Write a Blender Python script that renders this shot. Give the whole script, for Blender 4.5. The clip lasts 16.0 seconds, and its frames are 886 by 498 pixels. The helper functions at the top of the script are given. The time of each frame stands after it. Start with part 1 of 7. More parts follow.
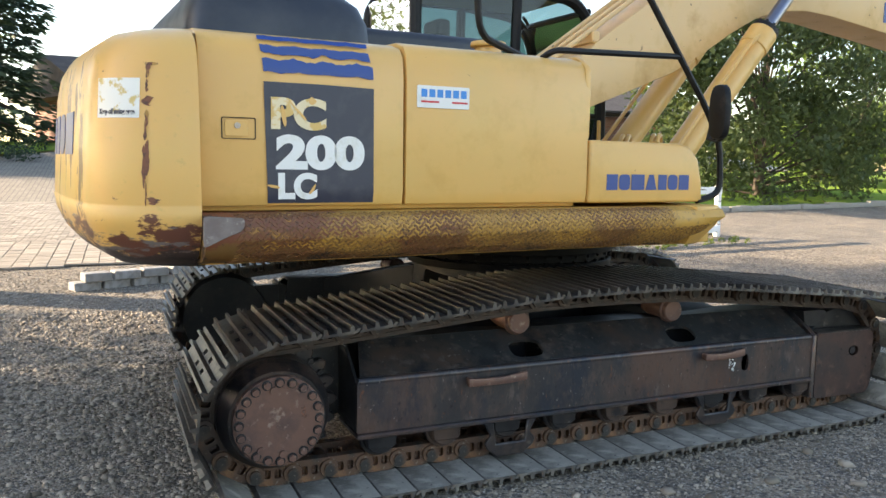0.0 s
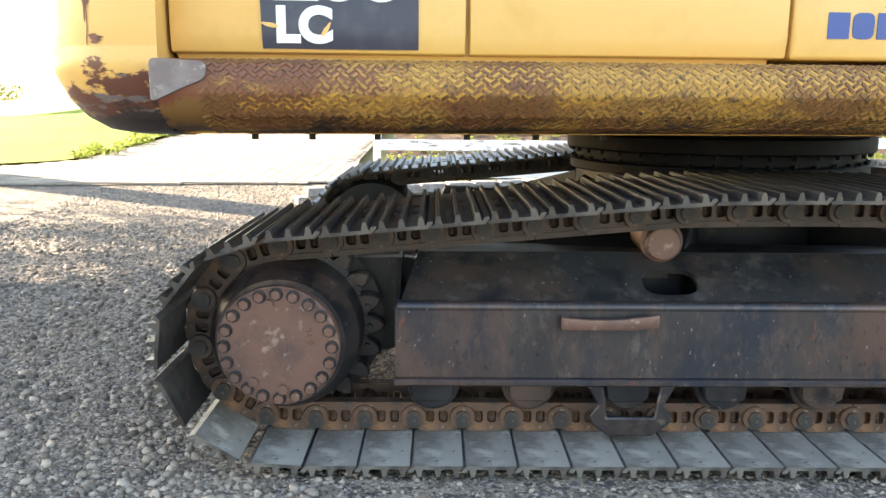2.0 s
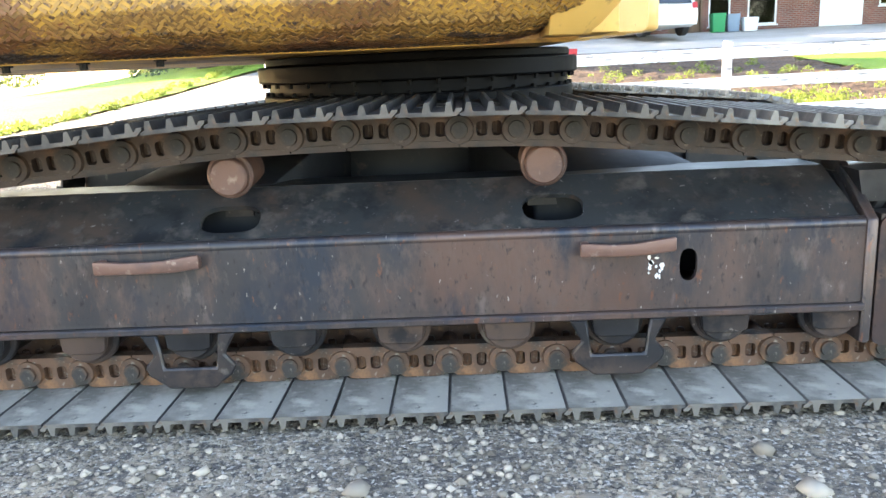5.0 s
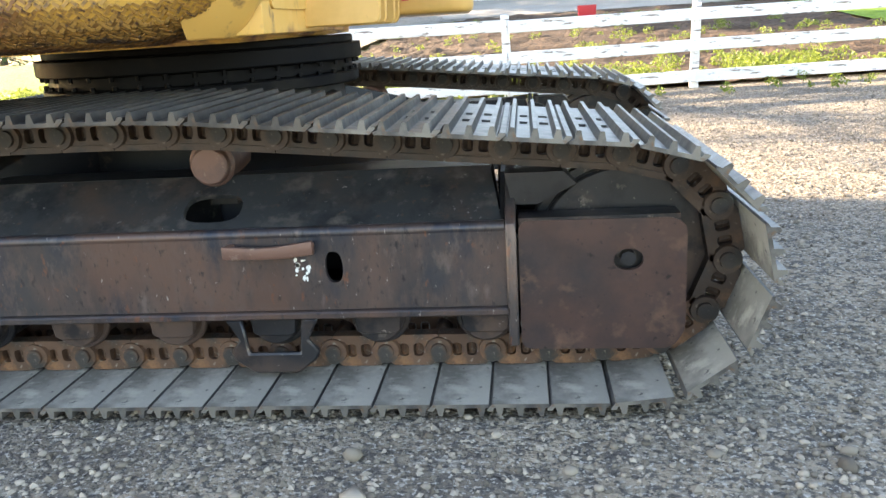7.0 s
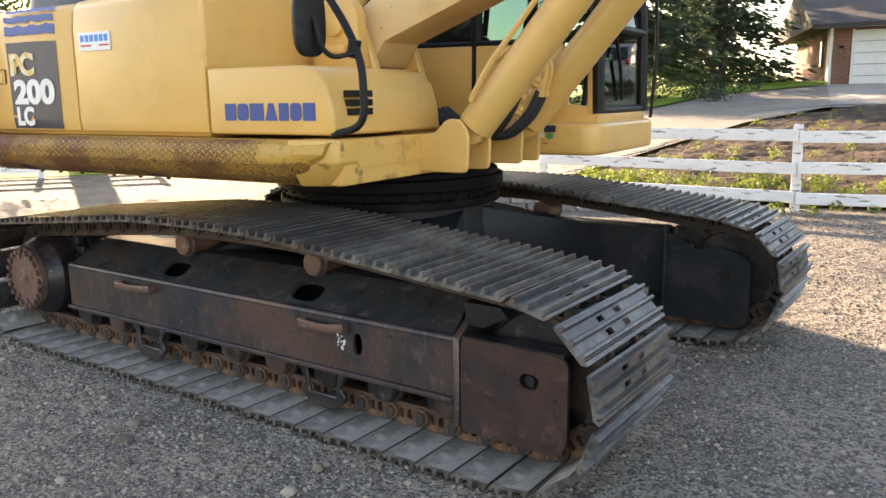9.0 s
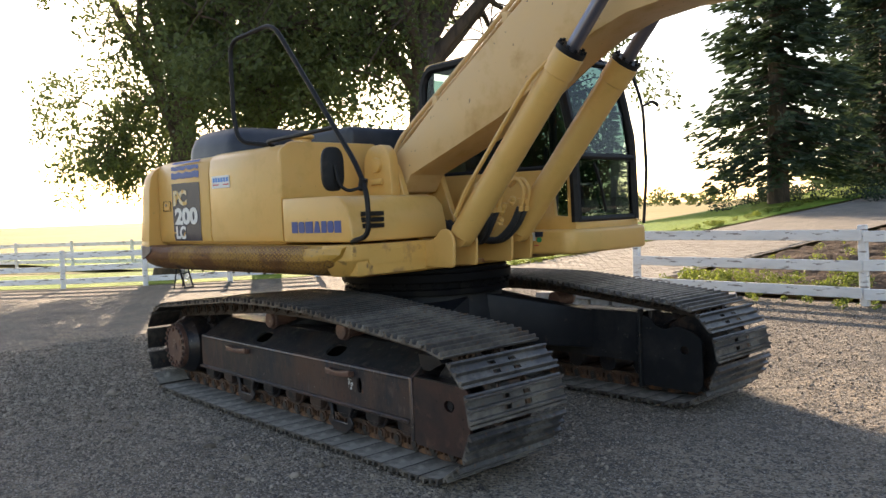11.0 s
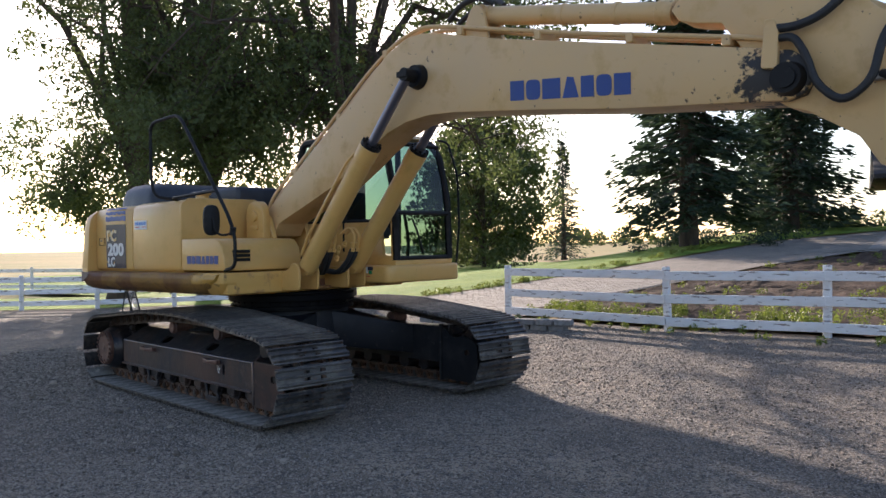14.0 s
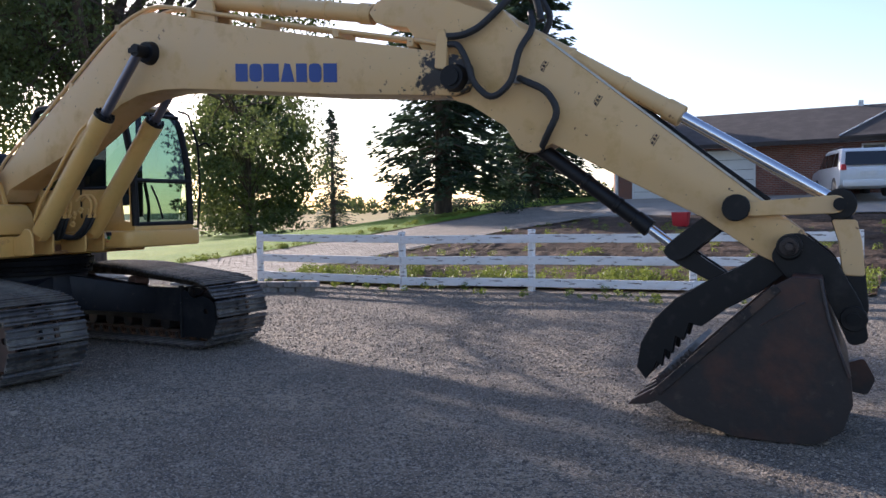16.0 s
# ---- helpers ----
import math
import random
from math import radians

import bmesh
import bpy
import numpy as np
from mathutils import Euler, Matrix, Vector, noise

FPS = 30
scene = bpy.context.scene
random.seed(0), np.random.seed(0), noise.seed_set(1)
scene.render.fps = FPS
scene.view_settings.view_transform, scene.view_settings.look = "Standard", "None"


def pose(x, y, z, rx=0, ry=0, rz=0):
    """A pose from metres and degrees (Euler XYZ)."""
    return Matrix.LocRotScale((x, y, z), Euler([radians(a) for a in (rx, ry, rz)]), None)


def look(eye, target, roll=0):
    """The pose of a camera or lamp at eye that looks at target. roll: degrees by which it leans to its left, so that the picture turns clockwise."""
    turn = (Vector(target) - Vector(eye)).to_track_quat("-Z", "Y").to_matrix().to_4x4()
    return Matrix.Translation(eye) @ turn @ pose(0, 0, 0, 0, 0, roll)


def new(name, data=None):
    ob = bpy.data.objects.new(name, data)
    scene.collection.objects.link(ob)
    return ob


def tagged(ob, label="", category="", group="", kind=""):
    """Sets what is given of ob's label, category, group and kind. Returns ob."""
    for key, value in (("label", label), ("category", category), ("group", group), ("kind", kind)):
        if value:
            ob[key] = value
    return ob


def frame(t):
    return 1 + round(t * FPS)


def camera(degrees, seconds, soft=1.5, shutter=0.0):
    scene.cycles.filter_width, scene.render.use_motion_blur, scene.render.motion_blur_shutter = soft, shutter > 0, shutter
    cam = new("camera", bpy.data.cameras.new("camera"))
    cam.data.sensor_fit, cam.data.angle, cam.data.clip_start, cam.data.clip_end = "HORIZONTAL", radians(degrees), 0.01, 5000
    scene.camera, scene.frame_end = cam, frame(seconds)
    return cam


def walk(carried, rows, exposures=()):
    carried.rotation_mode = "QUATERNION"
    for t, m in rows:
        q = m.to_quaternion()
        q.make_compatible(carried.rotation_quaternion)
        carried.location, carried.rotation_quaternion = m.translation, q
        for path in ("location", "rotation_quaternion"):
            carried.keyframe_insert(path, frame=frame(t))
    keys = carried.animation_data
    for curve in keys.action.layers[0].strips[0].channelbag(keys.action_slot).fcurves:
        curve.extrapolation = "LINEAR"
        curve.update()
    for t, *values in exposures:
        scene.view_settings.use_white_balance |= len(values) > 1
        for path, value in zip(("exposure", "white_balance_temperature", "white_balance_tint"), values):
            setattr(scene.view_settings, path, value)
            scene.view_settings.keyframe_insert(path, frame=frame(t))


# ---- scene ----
cam = camera(58.5, 16.0)
PATH = [
    (0, (-2.585, -4.866, 1.614), (-1.789, -3.044, 1.391), 0.97),
    (0.5, (-2.276, -4.557, 1.605), (-1.657, -2.676, 1.324), 0.65),
    (1, (-1.883, -4.301, 1.518), (-1.505, -2.374, 1.138), 0.28),
    (1.5, (-1.588, -4.065, 1.361), (-1.398, -2.112, 0.970), 0.24),
    (2, (-1.331, -3.978, 1.251), (-1.316, -2.013, 0.882), 0.41),
    (2.5, (-1.084, -3.959, 1.105), (-1.184, -1.995, 0.742), 0.53),
    (3, (-0.831, -3.909, 1.029), (-0.959, -1.950, 0.646), -0.19),
    (3.5, (-0.596, -3.919, 1.022), (-0.707, -1.963, 0.622), -1.18),
    (4, (-0.271, -3.938, 1.035), (-0.389, -1.979, 0.647), -1.59),
    (4.5, (-0.018, -3.831, 1.057), (-0.103, -1.878, 0.633), -2.16),
    (5, (0.260, -3.745, 1.074), (0.203, -1.797, 0.624), -2.54),
    (5.2, (0.383, -3.749, 1.110), (0.336, -1.802, 0.654), -2.84),
    (7.3, (1.770, -3.621, 1.181), (1.453, -1.728, 0.619), -3.94),
    (7.5, (1.905, -3.588, 1.214), (1.466, -1.720, 0.649), -4.34),
    (8, (2.317, -3.623, 1.347), (1.555, -1.858, 0.795), -3.39),
    (8.5, (2.804, -3.803, 1.475), (1.838, -2.118, 0.999), -1.43),
    (9, (3.328, -4.017, 1.566), (2.203, -2.407, 1.192), -0.73),
    (9.5, (3.849, -4.212, 1.590), (2.618, -2.659, 1.323), -1.69),
    (10, (4.363, -4.338, 1.607), (3.018, -2.869, 1.418), -1.57),
    (10.2, (4.561, -4.336, 1.592), (3.167, -2.911, 1.432), -1.90),
    (12.3, (6.659, -4.671, 1.594), (5.098, -3.423, 1.523), -1.12),
    (12.5, (6.883, -4.712, 1.589), (5.309, -3.480, 1.524), -0.83),
    (13, (7.297, -4.845, 1.620), (5.731, -3.603, 1.582), -0.32),
    (13.5, (7.755, -4.949, 1.624), (6.212, -3.677, 1.613), -0.40),
    (14, (8.056, -5.144, 1.626), (6.615, -3.757, 1.615), -1.03),
    (14.5, (8.393, -5.319, 1.620), (7.013, -3.871, 1.603), -0.99),
    (15, (8.678, -5.538, 1.627), (7.415, -3.989, 1.587), -1.10),
    (15.5, (8.850, -5.643, 1.625), (7.752, -3.973, 1.547), -1.29),
    (16, (9.065, -5.623, 1.607), (8.068, -3.892, 1.505), -0.91),
]
EXPOSURE = [(0, 1.93, 7200, 13), (1.5, 2.5, 7500, 14), (2, 2.8, 7500, 14), (2.5, 2.75, 7550, 14), (3, 3.2, 7300, 14), (3.5, 3.35, 7150, 14), (5, 3.45, 7200, 14), (7.5, 2.85, 7600, 13), (8, 2.85, 7600, 14), (8.5, 2.45, 7800, 15), (9, 2.2, 8100, 19), (9.5, 1.85, 8000, 18), (10, 1.6, 7900, 17), (12.5, 0.85, 6450, 19), (14, 0.70, 6200, 21), (15, 0.84, 6050, 22), (16, 0.66, 5850, 23)]
walk(cam, [(t, look(eye, target, roll)) for t, eye, target, roll in PATH], EXPOSURE)

# ---- light ----
world = bpy.data.worlds.new("sky")
scene.world = world
world.use_nodes = True
wn = world.node_tree.nodes
sky = wn.new("ShaderNodeTexSky")
sky.sky_type, sky.sun_disc = "NISHITA", False
SUN_AZ, SUN_EL = -60.5, 20.0          # degrees, azimuth from +y towards +x
sky.sun_elevation, sky.sun_rotation = radians(SUN_EL), radians(SUN_AZ)
sky.air_density, sky.dust_density, sky.ozone_density = 1.0, 0.9, 1.0
world.node_tree.links.new(sky.outputs[0], wn["Background"].inputs[0])
wn["Background"].inputs[1].default_value = 0.15
sun = new("sun", bpy.data.lights.new("sun", "SUN"))
sun.data.energy, sun.data.angle, sun.data.color = 5.0, radians(0.6), (1.0, 0.87, 0.68)
sd = Vector((math.sin(radians(SUN_AZ)) * math.cos(radians(SUN_EL)), math.cos(radians(SUN_AZ)) * math.cos(radians(SUN_EL)), math.sin(radians(SUN_EL))))
sun.matrix_world = look(sd * 50, (0, 0, 0))


# ---- materials ----
def mat(name, base, rough=0.6, metal=0.0, layers=(), bump=(), spec=0.5, rvar=0.0, rand=0.0, coat=0.0, stretch=(1, 1, 1), scrape=()):
    """layers: (scale, colour, low, high[, detail]) patches of another colour by noise; bump: (scale, strength, distance)."""
    m = bpy.data.materials.new(name)
    m.use_nodes = True
    nt = m.node_tree
    N, Lk = nt.nodes, nt.links
    b = N["Principled BSDF"]
    b.inputs["Roughness"].default_value, b.inputs["Metallic"].default_value = rough, metal
    b.inputs["Specular IOR Level"].default_value = spec
    b.inputs["Coat Weight"].default_value = coat
    tc = N.new("ShaderNodeTexCoord")
    mp = N.new("ShaderNodeMapping")
    mp.inputs["Scale"].default_value = stretch
    Lk.new(tc.outputs["Object"], mp.inputs[0])
    rgb = N.new("ShaderNodeRGB")
    rgb.outputs[0].default_value = (*base, 1)
    col = rgb.outputs[0]
    if rand:
        oi, hs, mr = N.new("ShaderNodeObjectInfo"), N.new("ShaderNodeHueSaturation"), N.new("ShaderNodeMapRange")
        mr.inputs[3].default_value, mr.inputs[4].default_value = 1 - rand, 1 + rand
        Lk.new(oi.outputs["Random"], mr.inputs[0])
        Lk.new(mr.outputs[0], hs.inputs["Value"])
        Lk.new(col, hs.inputs["Color"])
        col = hs.outputs[0]
    for k, lay in enumerate(layers):
        sc, c2, lo, hi = lay[:4]
        nz = N.new("ShaderNodeTexNoise")
        nz.inputs["Scale"].default_value, nz.inputs["Detail"].default_value = sc, lay[4] if len(lay) > 4 else 6
        nz.inputs["Roughness"].default_value = 0.62
        off = N.new("ShaderNodeVectorMath")
        off.inputs[1].default_value = (3.7 * k, 1.9 * k, 5.1 * k)
        Lk.new(mp.outputs[0], off.inputs[0])
        Lk.new(off.outputs[0], nz.inputs["Vector"])
        mr = N.new("ShaderNodeMapRange")
        mr.inputs[1].default_value, mr.inputs[2].default_value = lo, hi
        Lk.new(nz.outputs["Fac"], mr.inputs[0])
        mx = N.new("ShaderNodeMix")
        mx.data_type = "RGBA"
        mx.inputs[7].default_value = (*c2, 1)
        Lk.new(mr.outputs[0], mx.inputs[0])
        Lk.new(col, mx.inputs[6])
        col = mx.outputs[2]
    for axis, lo, hi, sc, c2, amount, stre in scrape:
        # scrapes: noise patches crowding towards lo: rubbed places, grease, the skirt's shaded underside
        sp, mr, nz, ad, th, mx = N.new("ShaderNodeSeparateXYZ"), N.new("ShaderNodeMapRange"), N.new("ShaderNodeTexNoise"), N.new("ShaderNodeMath"), N.new("ShaderNodeMapRange"), N.new("ShaderNodeMix")
        Lk.new(tc.outputs["Object"], sp.inputs[0])
        Lk.new(sp.outputs["XYZ".index(axis)], mr.inputs[0])
        mr.inputs[1].default_value, mr.inputs[2].default_value = lo, hi
        mr.inputs[3].default_value, mr.inputs[4].default_value = amount, 0.0
        m2 = N.new("ShaderNodeMapping")
        m2.inputs["Scale"].default_value = stre
        Lk.new(tc.outputs["Object"], m2.inputs[0])
        Lk.new(m2.outputs[0], nz.inputs["Vector"])
        nz.inputs["Scale"].default_value, nz.inputs["Detail"].default_value, nz.inputs["Roughness"].default_value = sc, 9, 0.68
        ad.operation = "ADD"
        Lk.new(nz.outputs["Fac"], ad.inputs[0])
        Lk.new(mr.outputs[0], ad.inputs[1])
        th.inputs[1].default_value, th.inputs[2].default_value = 0.70, 0.735
        Lk.new(ad.outputs[0], th.inputs[0])
        mx.data_type = "RGBA"
        mx.inputs[7].default_value = (*c2, 1)
        Lk.new(th.outputs[0], mx.inputs[0])
        Lk.new(col, mx.inputs[6])
        col = mx.outputs[2]
    Lk.new(col, b.inputs["Base Color"])
    if rvar:
        nz, mr = N.new("ShaderNodeTexNoise"), N.new("ShaderNodeMapRange")
        nz.inputs["Scale"].default_value, nz.inputs["Detail"].default_value = 9, 5
        mr.inputs[3].default_value, mr.inputs[4].default_value = rough - rvar, rough + rvar
        Lk.new(mp.outputs[0], nz.inputs["Vector"])
        Lk.new(nz.outputs["Fac"], mr.inputs[0])
        Lk.new(mr.outputs[0], b.inputs["Roughness"])
    last = None
    for sc, st, dist in bump:
        nz, bp = N.new("ShaderNodeTexNoise"), N.new("ShaderNodeBump")
        nz.inputs["Scale"].default_value, nz.inputs["Detail"].default_value = sc, 5
        bp.inputs["Strength"].default_value, bp.inputs["Distance"].default_value = st, dist
        Lk.new(mp.outputs[0], nz.inputs["Vector"])
        Lk.new(nz.outputs["Fac"], bp.inputs["Height"])
        if last:
            Lk.new(last, bp.inputs["Normal"])
        last = bp.outputs[0]
    if last:
        Lk.new(last, b.inputs["Normal"])
    return m


YEL = (0.68, 0.39, 0.115)
M = {}
M["yellow"] = mat("yellow_paint", YEL, 0.38, layers=[(1.3, (0.62, 0.39, 0.12), 0.45, 0.75), (5, (0.58, 0.335, 0.085), 0.52, 0.74, 9), (34, (0.16, 0.075, 0.03), 0.715, 0.735, 9)], bump=[(3, 0.05, 0.02)], rvar=0.12, coat=0.15)
M["yellow_faded"] = mat("faded_yellow_paint", (0.68, 0.435, 0.19), 0.48, layers=[(0.9, (0.63, 0.42, 0.21), 0.42, 0.70), (4, (0.55, 0.33, 0.11), 0.54, 0.74, 9), (19, (0.10, 0.055, 0.03), 0.675, 0.695, 10), (2.6, (0.50, 0.29, 0.10), 0.60, 0.76, 9), (9, (0.20, 0.10, 0.045), 0.69, 0.71, 10)], bump=[(4, 0.05, 0.02)], rvar=0.12)
M["boom_paint"] = mat("faded_yellow_paint_with_grease", (0.68, 0.435, 0.19), 0.48, layers=[(0.9, (0.63, 0.42, 0.21), 0.42, 0.70), (4, (0.55, 0.33, 0.11), 0.54, 0.74, 9), (19, (0.10, 0.055, 0.03), 0.675, 0.695, 10), (2.6, (0.50, 0.29, 0.10), 0.60, 0.76, 9), (9, (0.20, 0.10, 0.045), 0.69, 0.71, 10)], bump=[(4, 0.05, 0.02)], rvar=0.12,
                      scrape=[("X", 5.7, 4.85, 7, (0.09, 0.05, 0.03), 0.17, (1, 1, 1)), ("X", 5.85, 5.1, 5, (0.022, 0.018, 0.016), 0.26, (1, 1, 1))])
RUST, GREY = (0.13, 0.048, 0.030), (0.16, 0.135, 0.13)
M["weight"] = mat("scraped_counterweight_paint", YEL, 0.42, layers=[(1.2, (0.60, 0.41, 0.12), 0.42, 0.72), (16, (0.50, 0.33, 0.10), 0.62, 0.78)], bump=[(3, 0.05, 0.02), (25, 0.08, 0.006)], rvar=0.12, coat=0.1,
                  scrape=[("Z", 1.14, 1.47, 5, RUST, 0.34, (1, 1, 2.5)), ("Z", 1.12, 1.40, 7, GREY, 0.33, (1, 1, 5)), ("Z", 1.12, 1.28, 4, (0.05, 0.032, 0.028), 0.42, (1, 1, 1.5)), ("Z", 2.1, 2.0, 6, RUST, 0.03, (2, 2, 0.6)), ("X", -2.72, -2.55, 4.0, RUST, 0.14, (2, 2, 0.5)), ("Z", 1.10, 1.22, 6, (0.03, 0.022, 0.02), 0.40, (1, 1, 3))])
M["yellow_worn"] = mat("worn_yellow_paint", (0.66, 0.38, 0.10), 0.5, layers=[(2.2, (0.20, 0.085, 0.045), 0.50, 0.62, 8), (7, (0.10, 0.05, 0.035), 0.60, 0.70, 8), (40, (0.5, 0.35, 0.15), 0.66, 0.74)], bump=[(30, 0.15, 0.01)], rvar=0.15)
# the Z layers darken the underside: dirt and wear plus painted shade
M["tread_base"] = mat("worn_shaded_tread_plate", (0.52, 0.285, 0.048), 0.5, layers=[(1.5, (0.46, 0.25, 0.045), 0.42, 0.62, 8), (30, (0.30, 0.16, 0.04), 0.54, 0.64)], bump=[(40, 0.1, 0.01)], rvar=0.15,
                      scrape=[("X", -2.6, 0.3, 3.5, (0.17, 0.055, 0.028), 0.26, (0.45, 1.4, 1.4)), ("Z", 1.10, 1.335, 7, (0.18, 0.092, 0.027), 0.50, (0.6, 1, 1)), ("Z", 1.10, 1.285, 5, (0.085, 0.045, 0.022), 0.24, (0.5, 1, 1)), ("X", -2.5, -1.7, 9, (0.05, 0.03, 0.026), 0.20, (1, 1, 1))])
M["tread"] = mat("worn_lugs", (0.18, 0.074, 0.028), 0.5, 0.05, layers=[(2.5, (0.34, 0.18, 0.045), 0.46, 0.58, 8), (60, (0.07, 0.035, 0.022), 0.52, 0.64)], rvar=0.15,
                 scrape=[("X", 0.9, -1.2, 5, (0.42, 0.23, 0.05), 0.14, (0.6, 1, 1)), ("Z", 1.10, 1.25, 6, (0.045, 0.026, 0.018), 0.30, (0.6, 1, 1))])
M["iron"] = mat("dark_painted_iron", (0.020, 0.020, 0.023), 0.37, 0.3, layers=[(2.2, (0.075, 0.048, 0.038), 0.46, 0.62, 8), (7, (0.012, 0.012, 0.015), 0.50, 0.60, 8), (11, (0.13, 0.11, 0.095), 0.63, 0.72, 10), (34, (0.20, 0.17, 0.15), 0.66, 0.71)], bump=[(18, 0.15, 0.01)], rvar=0.18)
M["rust_plate"] = mat("reddish_rusty_plate", (0.075, 0.042, 0.036), 0.4, 0.4, layers=[(2.5, (0.035, 0.028, 0.030), 0.44, 0.62, 8), (8, (0.13, 0.075, 0.055), 0.56, 0.70, 9), (30, (0.02, 0.016, 0.016), 0.62, 0.68)], bump=[(22, 0.12, 0.01)], rvar=0.14)
M["iron_face"] = mat("rust_stained_iron", (0.046, 0.043, 0.046), 0.36, 0.4, layers=[(2.0, (0.105, 0.064, 0.052), 0.46, 0.62, 8), (3.5, (0.026, 0.032, 0.045), 0.48, 0.62, 8), (24, (0.105, 0.073, 0.063), 0.52, 0.74, 10), (9, (0.16, 0.125, 0.11), 0.60, 0.76, 10), (55, (0.022, 0.020, 0.022), 0.58, 0.72, 8), (30, (0.15, 0.065, 0.040), 0.62, 0.70, 9), (60, (0.30, 0.27, 0.24), 0.66, 0.71, 6)], bump=[(22, 0.15, 0.01), (90, 0.12, 0.004)], rvar=0.18, stretch=(1.0, 1, 0.45))
M["iron_dark"] = mat("smooth_dark_iron", (0.014, 0.015, 0.017), 0.46, 0.05, spec=0.3, layers=[(3, (0.035, 0.032, 0.032), 0.46, 0.64, 8), (14, (0.09, 0.08, 0.07), 0.62, 0.70, 9)], rvar=0.12)
M["hub"] = mat("brown_hub_iron", (0.145, 0.075, 0.055), 0.5, 0.2, layers=[(5, (0.085, 0.048, 0.042), 0.46, 0.6, 8), (20, (0.26, 0.18, 0.14), 0.58, 0.68)], bump=[(30, 0.1, 0.01)], rvar=0.1)
M["shoe"] = mat("dusty_track_steel", (0.070, 0.068, 0.068), 0.4, 0.4, layers=[(7, (0.17, 0.158, 0.142), 0.46, 0.62, 9), (4, (0.055, 0.05, 0.05), 0.53, 0.64, 8), (22, (0.14, 0.085, 0.055), 0.60, 0.68), (45, (0.03, 0.028, 0.028), 0.64, 0.70)], bump=[(25, 0.2, 0.01)], rvar=0.14, rand=0.22)
M["shoe_dust"] = mat("dust_on_track_steel", (0.27, 0.25, 0.215), 0.65, 0.05, layers=[(3.5, (0.13, 0.118, 0.10), 0.48, 0.62, 8), (12, (0.36, 0.33, 0.275), 0.52, 0.66, 9), (40, (0.05, 0.045, 0.042), 0.62, 0.70)], bump=[(35, 0.25, 0.01)], rvar=0.12, rand=0.18)
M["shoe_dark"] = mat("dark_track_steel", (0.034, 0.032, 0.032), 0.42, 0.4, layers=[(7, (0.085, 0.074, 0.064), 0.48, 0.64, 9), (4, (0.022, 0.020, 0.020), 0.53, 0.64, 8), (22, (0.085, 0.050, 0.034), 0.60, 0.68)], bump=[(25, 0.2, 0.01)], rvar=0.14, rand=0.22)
# greyer base carries the reflected sky in its colour; scuffs and rust lie on it
M["slope"] = mat("scuffed_iron_sky_tint", (0.040, 0.043, 0.046), 0.36, 0.35, layers=[(2.4, (0.080, 0.056, 0.045), 0.46, 0.63, 8), (6, (0.020, 0.022, 0.026), 0.52, 0.64, 8), (30, (0.095, 0.060, 0.045), 0.60, 0.70, 9), (12, (0.12, 0.105, 0.095), 0.54, 0.70, 12), (45, (0.26, 0.245, 0.23), 0.655, 0.70, 8)], bump=[(20, 0.12, 0.01)], rvar=0.14)
M["link"] = mat("rusty_link_steel", (0.090, 0.048, 0.030), 0.62, 0.25, layers=[(11, (0.215, 0.105, 0.050), 0.50, 0.64), (6, (0.030, 0.027, 0.025), 0.46, 0.58, 8), (30, (0.22, 0.19, 0.16), 0.60, 0.68)], bump=[(40, 0.3, 0.01)], rand=0.25)
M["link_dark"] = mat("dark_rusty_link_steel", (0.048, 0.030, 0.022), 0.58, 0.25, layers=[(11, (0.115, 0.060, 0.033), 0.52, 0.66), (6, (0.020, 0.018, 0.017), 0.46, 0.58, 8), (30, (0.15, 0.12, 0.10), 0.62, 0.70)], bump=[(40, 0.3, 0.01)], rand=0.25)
M["black"] = mat("black_paint", (0.008, 0.008, 0.009), 0.52, layers=[(9, (0.022, 0.020, 0.019), 0.54, 0.68)], rvar=0.12, spec=0.25)
M["grease"] = mat("greasy_black_iron", (0.004, 0.004, 0.005), 0.5, layers=[(6, (0.011, 0.010, 0.009), 0.54, 0.68)], bump=[(14, 0.2, 0.01)], rvar=0.15, spec=0.06)
M["inner_frame"] = mat("dark_blue_black_frame", (0.009, 0.010, 0.013), 0.5, 0.0, layers=[(3, (0.018, 0.018, 0.020), 0.46, 0.64, 8), (12, (0.045, 0.036, 0.030), 0.62, 0.72, 9)], rvar=0.12, bump=[(16, 0.12, 0.01)], spec=0.2)
M["hood"] = mat("dark_blue_hood_paint", (0.020, 0.024, 0.034), 0.42, layers=[(3, (0.05, 0.052, 0.058), 0.45, 0.8)], rvar=0.1, bump=[(60, 0.05, 0.005)])
M["rubber"] = mat("black_rubber", (0.016, 0.016, 0.017), 0.62, layers=[(20, (0.05, 0.048, 0.045), 0.55, 0.8)])
M["chrome"] = mat("polished_rod", (0.72, 0.73, 0.76), 0.16, 1.0)
M["oldrod"] = mat("dull_rod_steel", (0.20, 0.20, 0.24), 0.3, 0.9)
M["bucket"] = mat("rusty_bucket_steel", (0.024, 0.020, 0.020), 0.5, 0.2, layers=[(1.8, (0.085, 0.034, 0.022), 0.47, 0.66, 8), (10, (0.060, 0.045, 0.038), 0.58, 0.76, 8), (35, (0.18, 0.16, 0.15), 0.70, 0.77)], bump=[(15, 0.25, 0.01)], rvar=0.15)
M["thumb"] = mat("black_attachment_paint", (0.009, 0.009, 0.010), 0.45, 0.1, layers=[(6, (0.028, 0.025, 0.024), 0.54, 0.72), (22, (0.09, 0.075, 0.065), 0.71, 0.78)], rvar=0.12, bump=[(25, 0.15, 0.006)], spec=0.3)
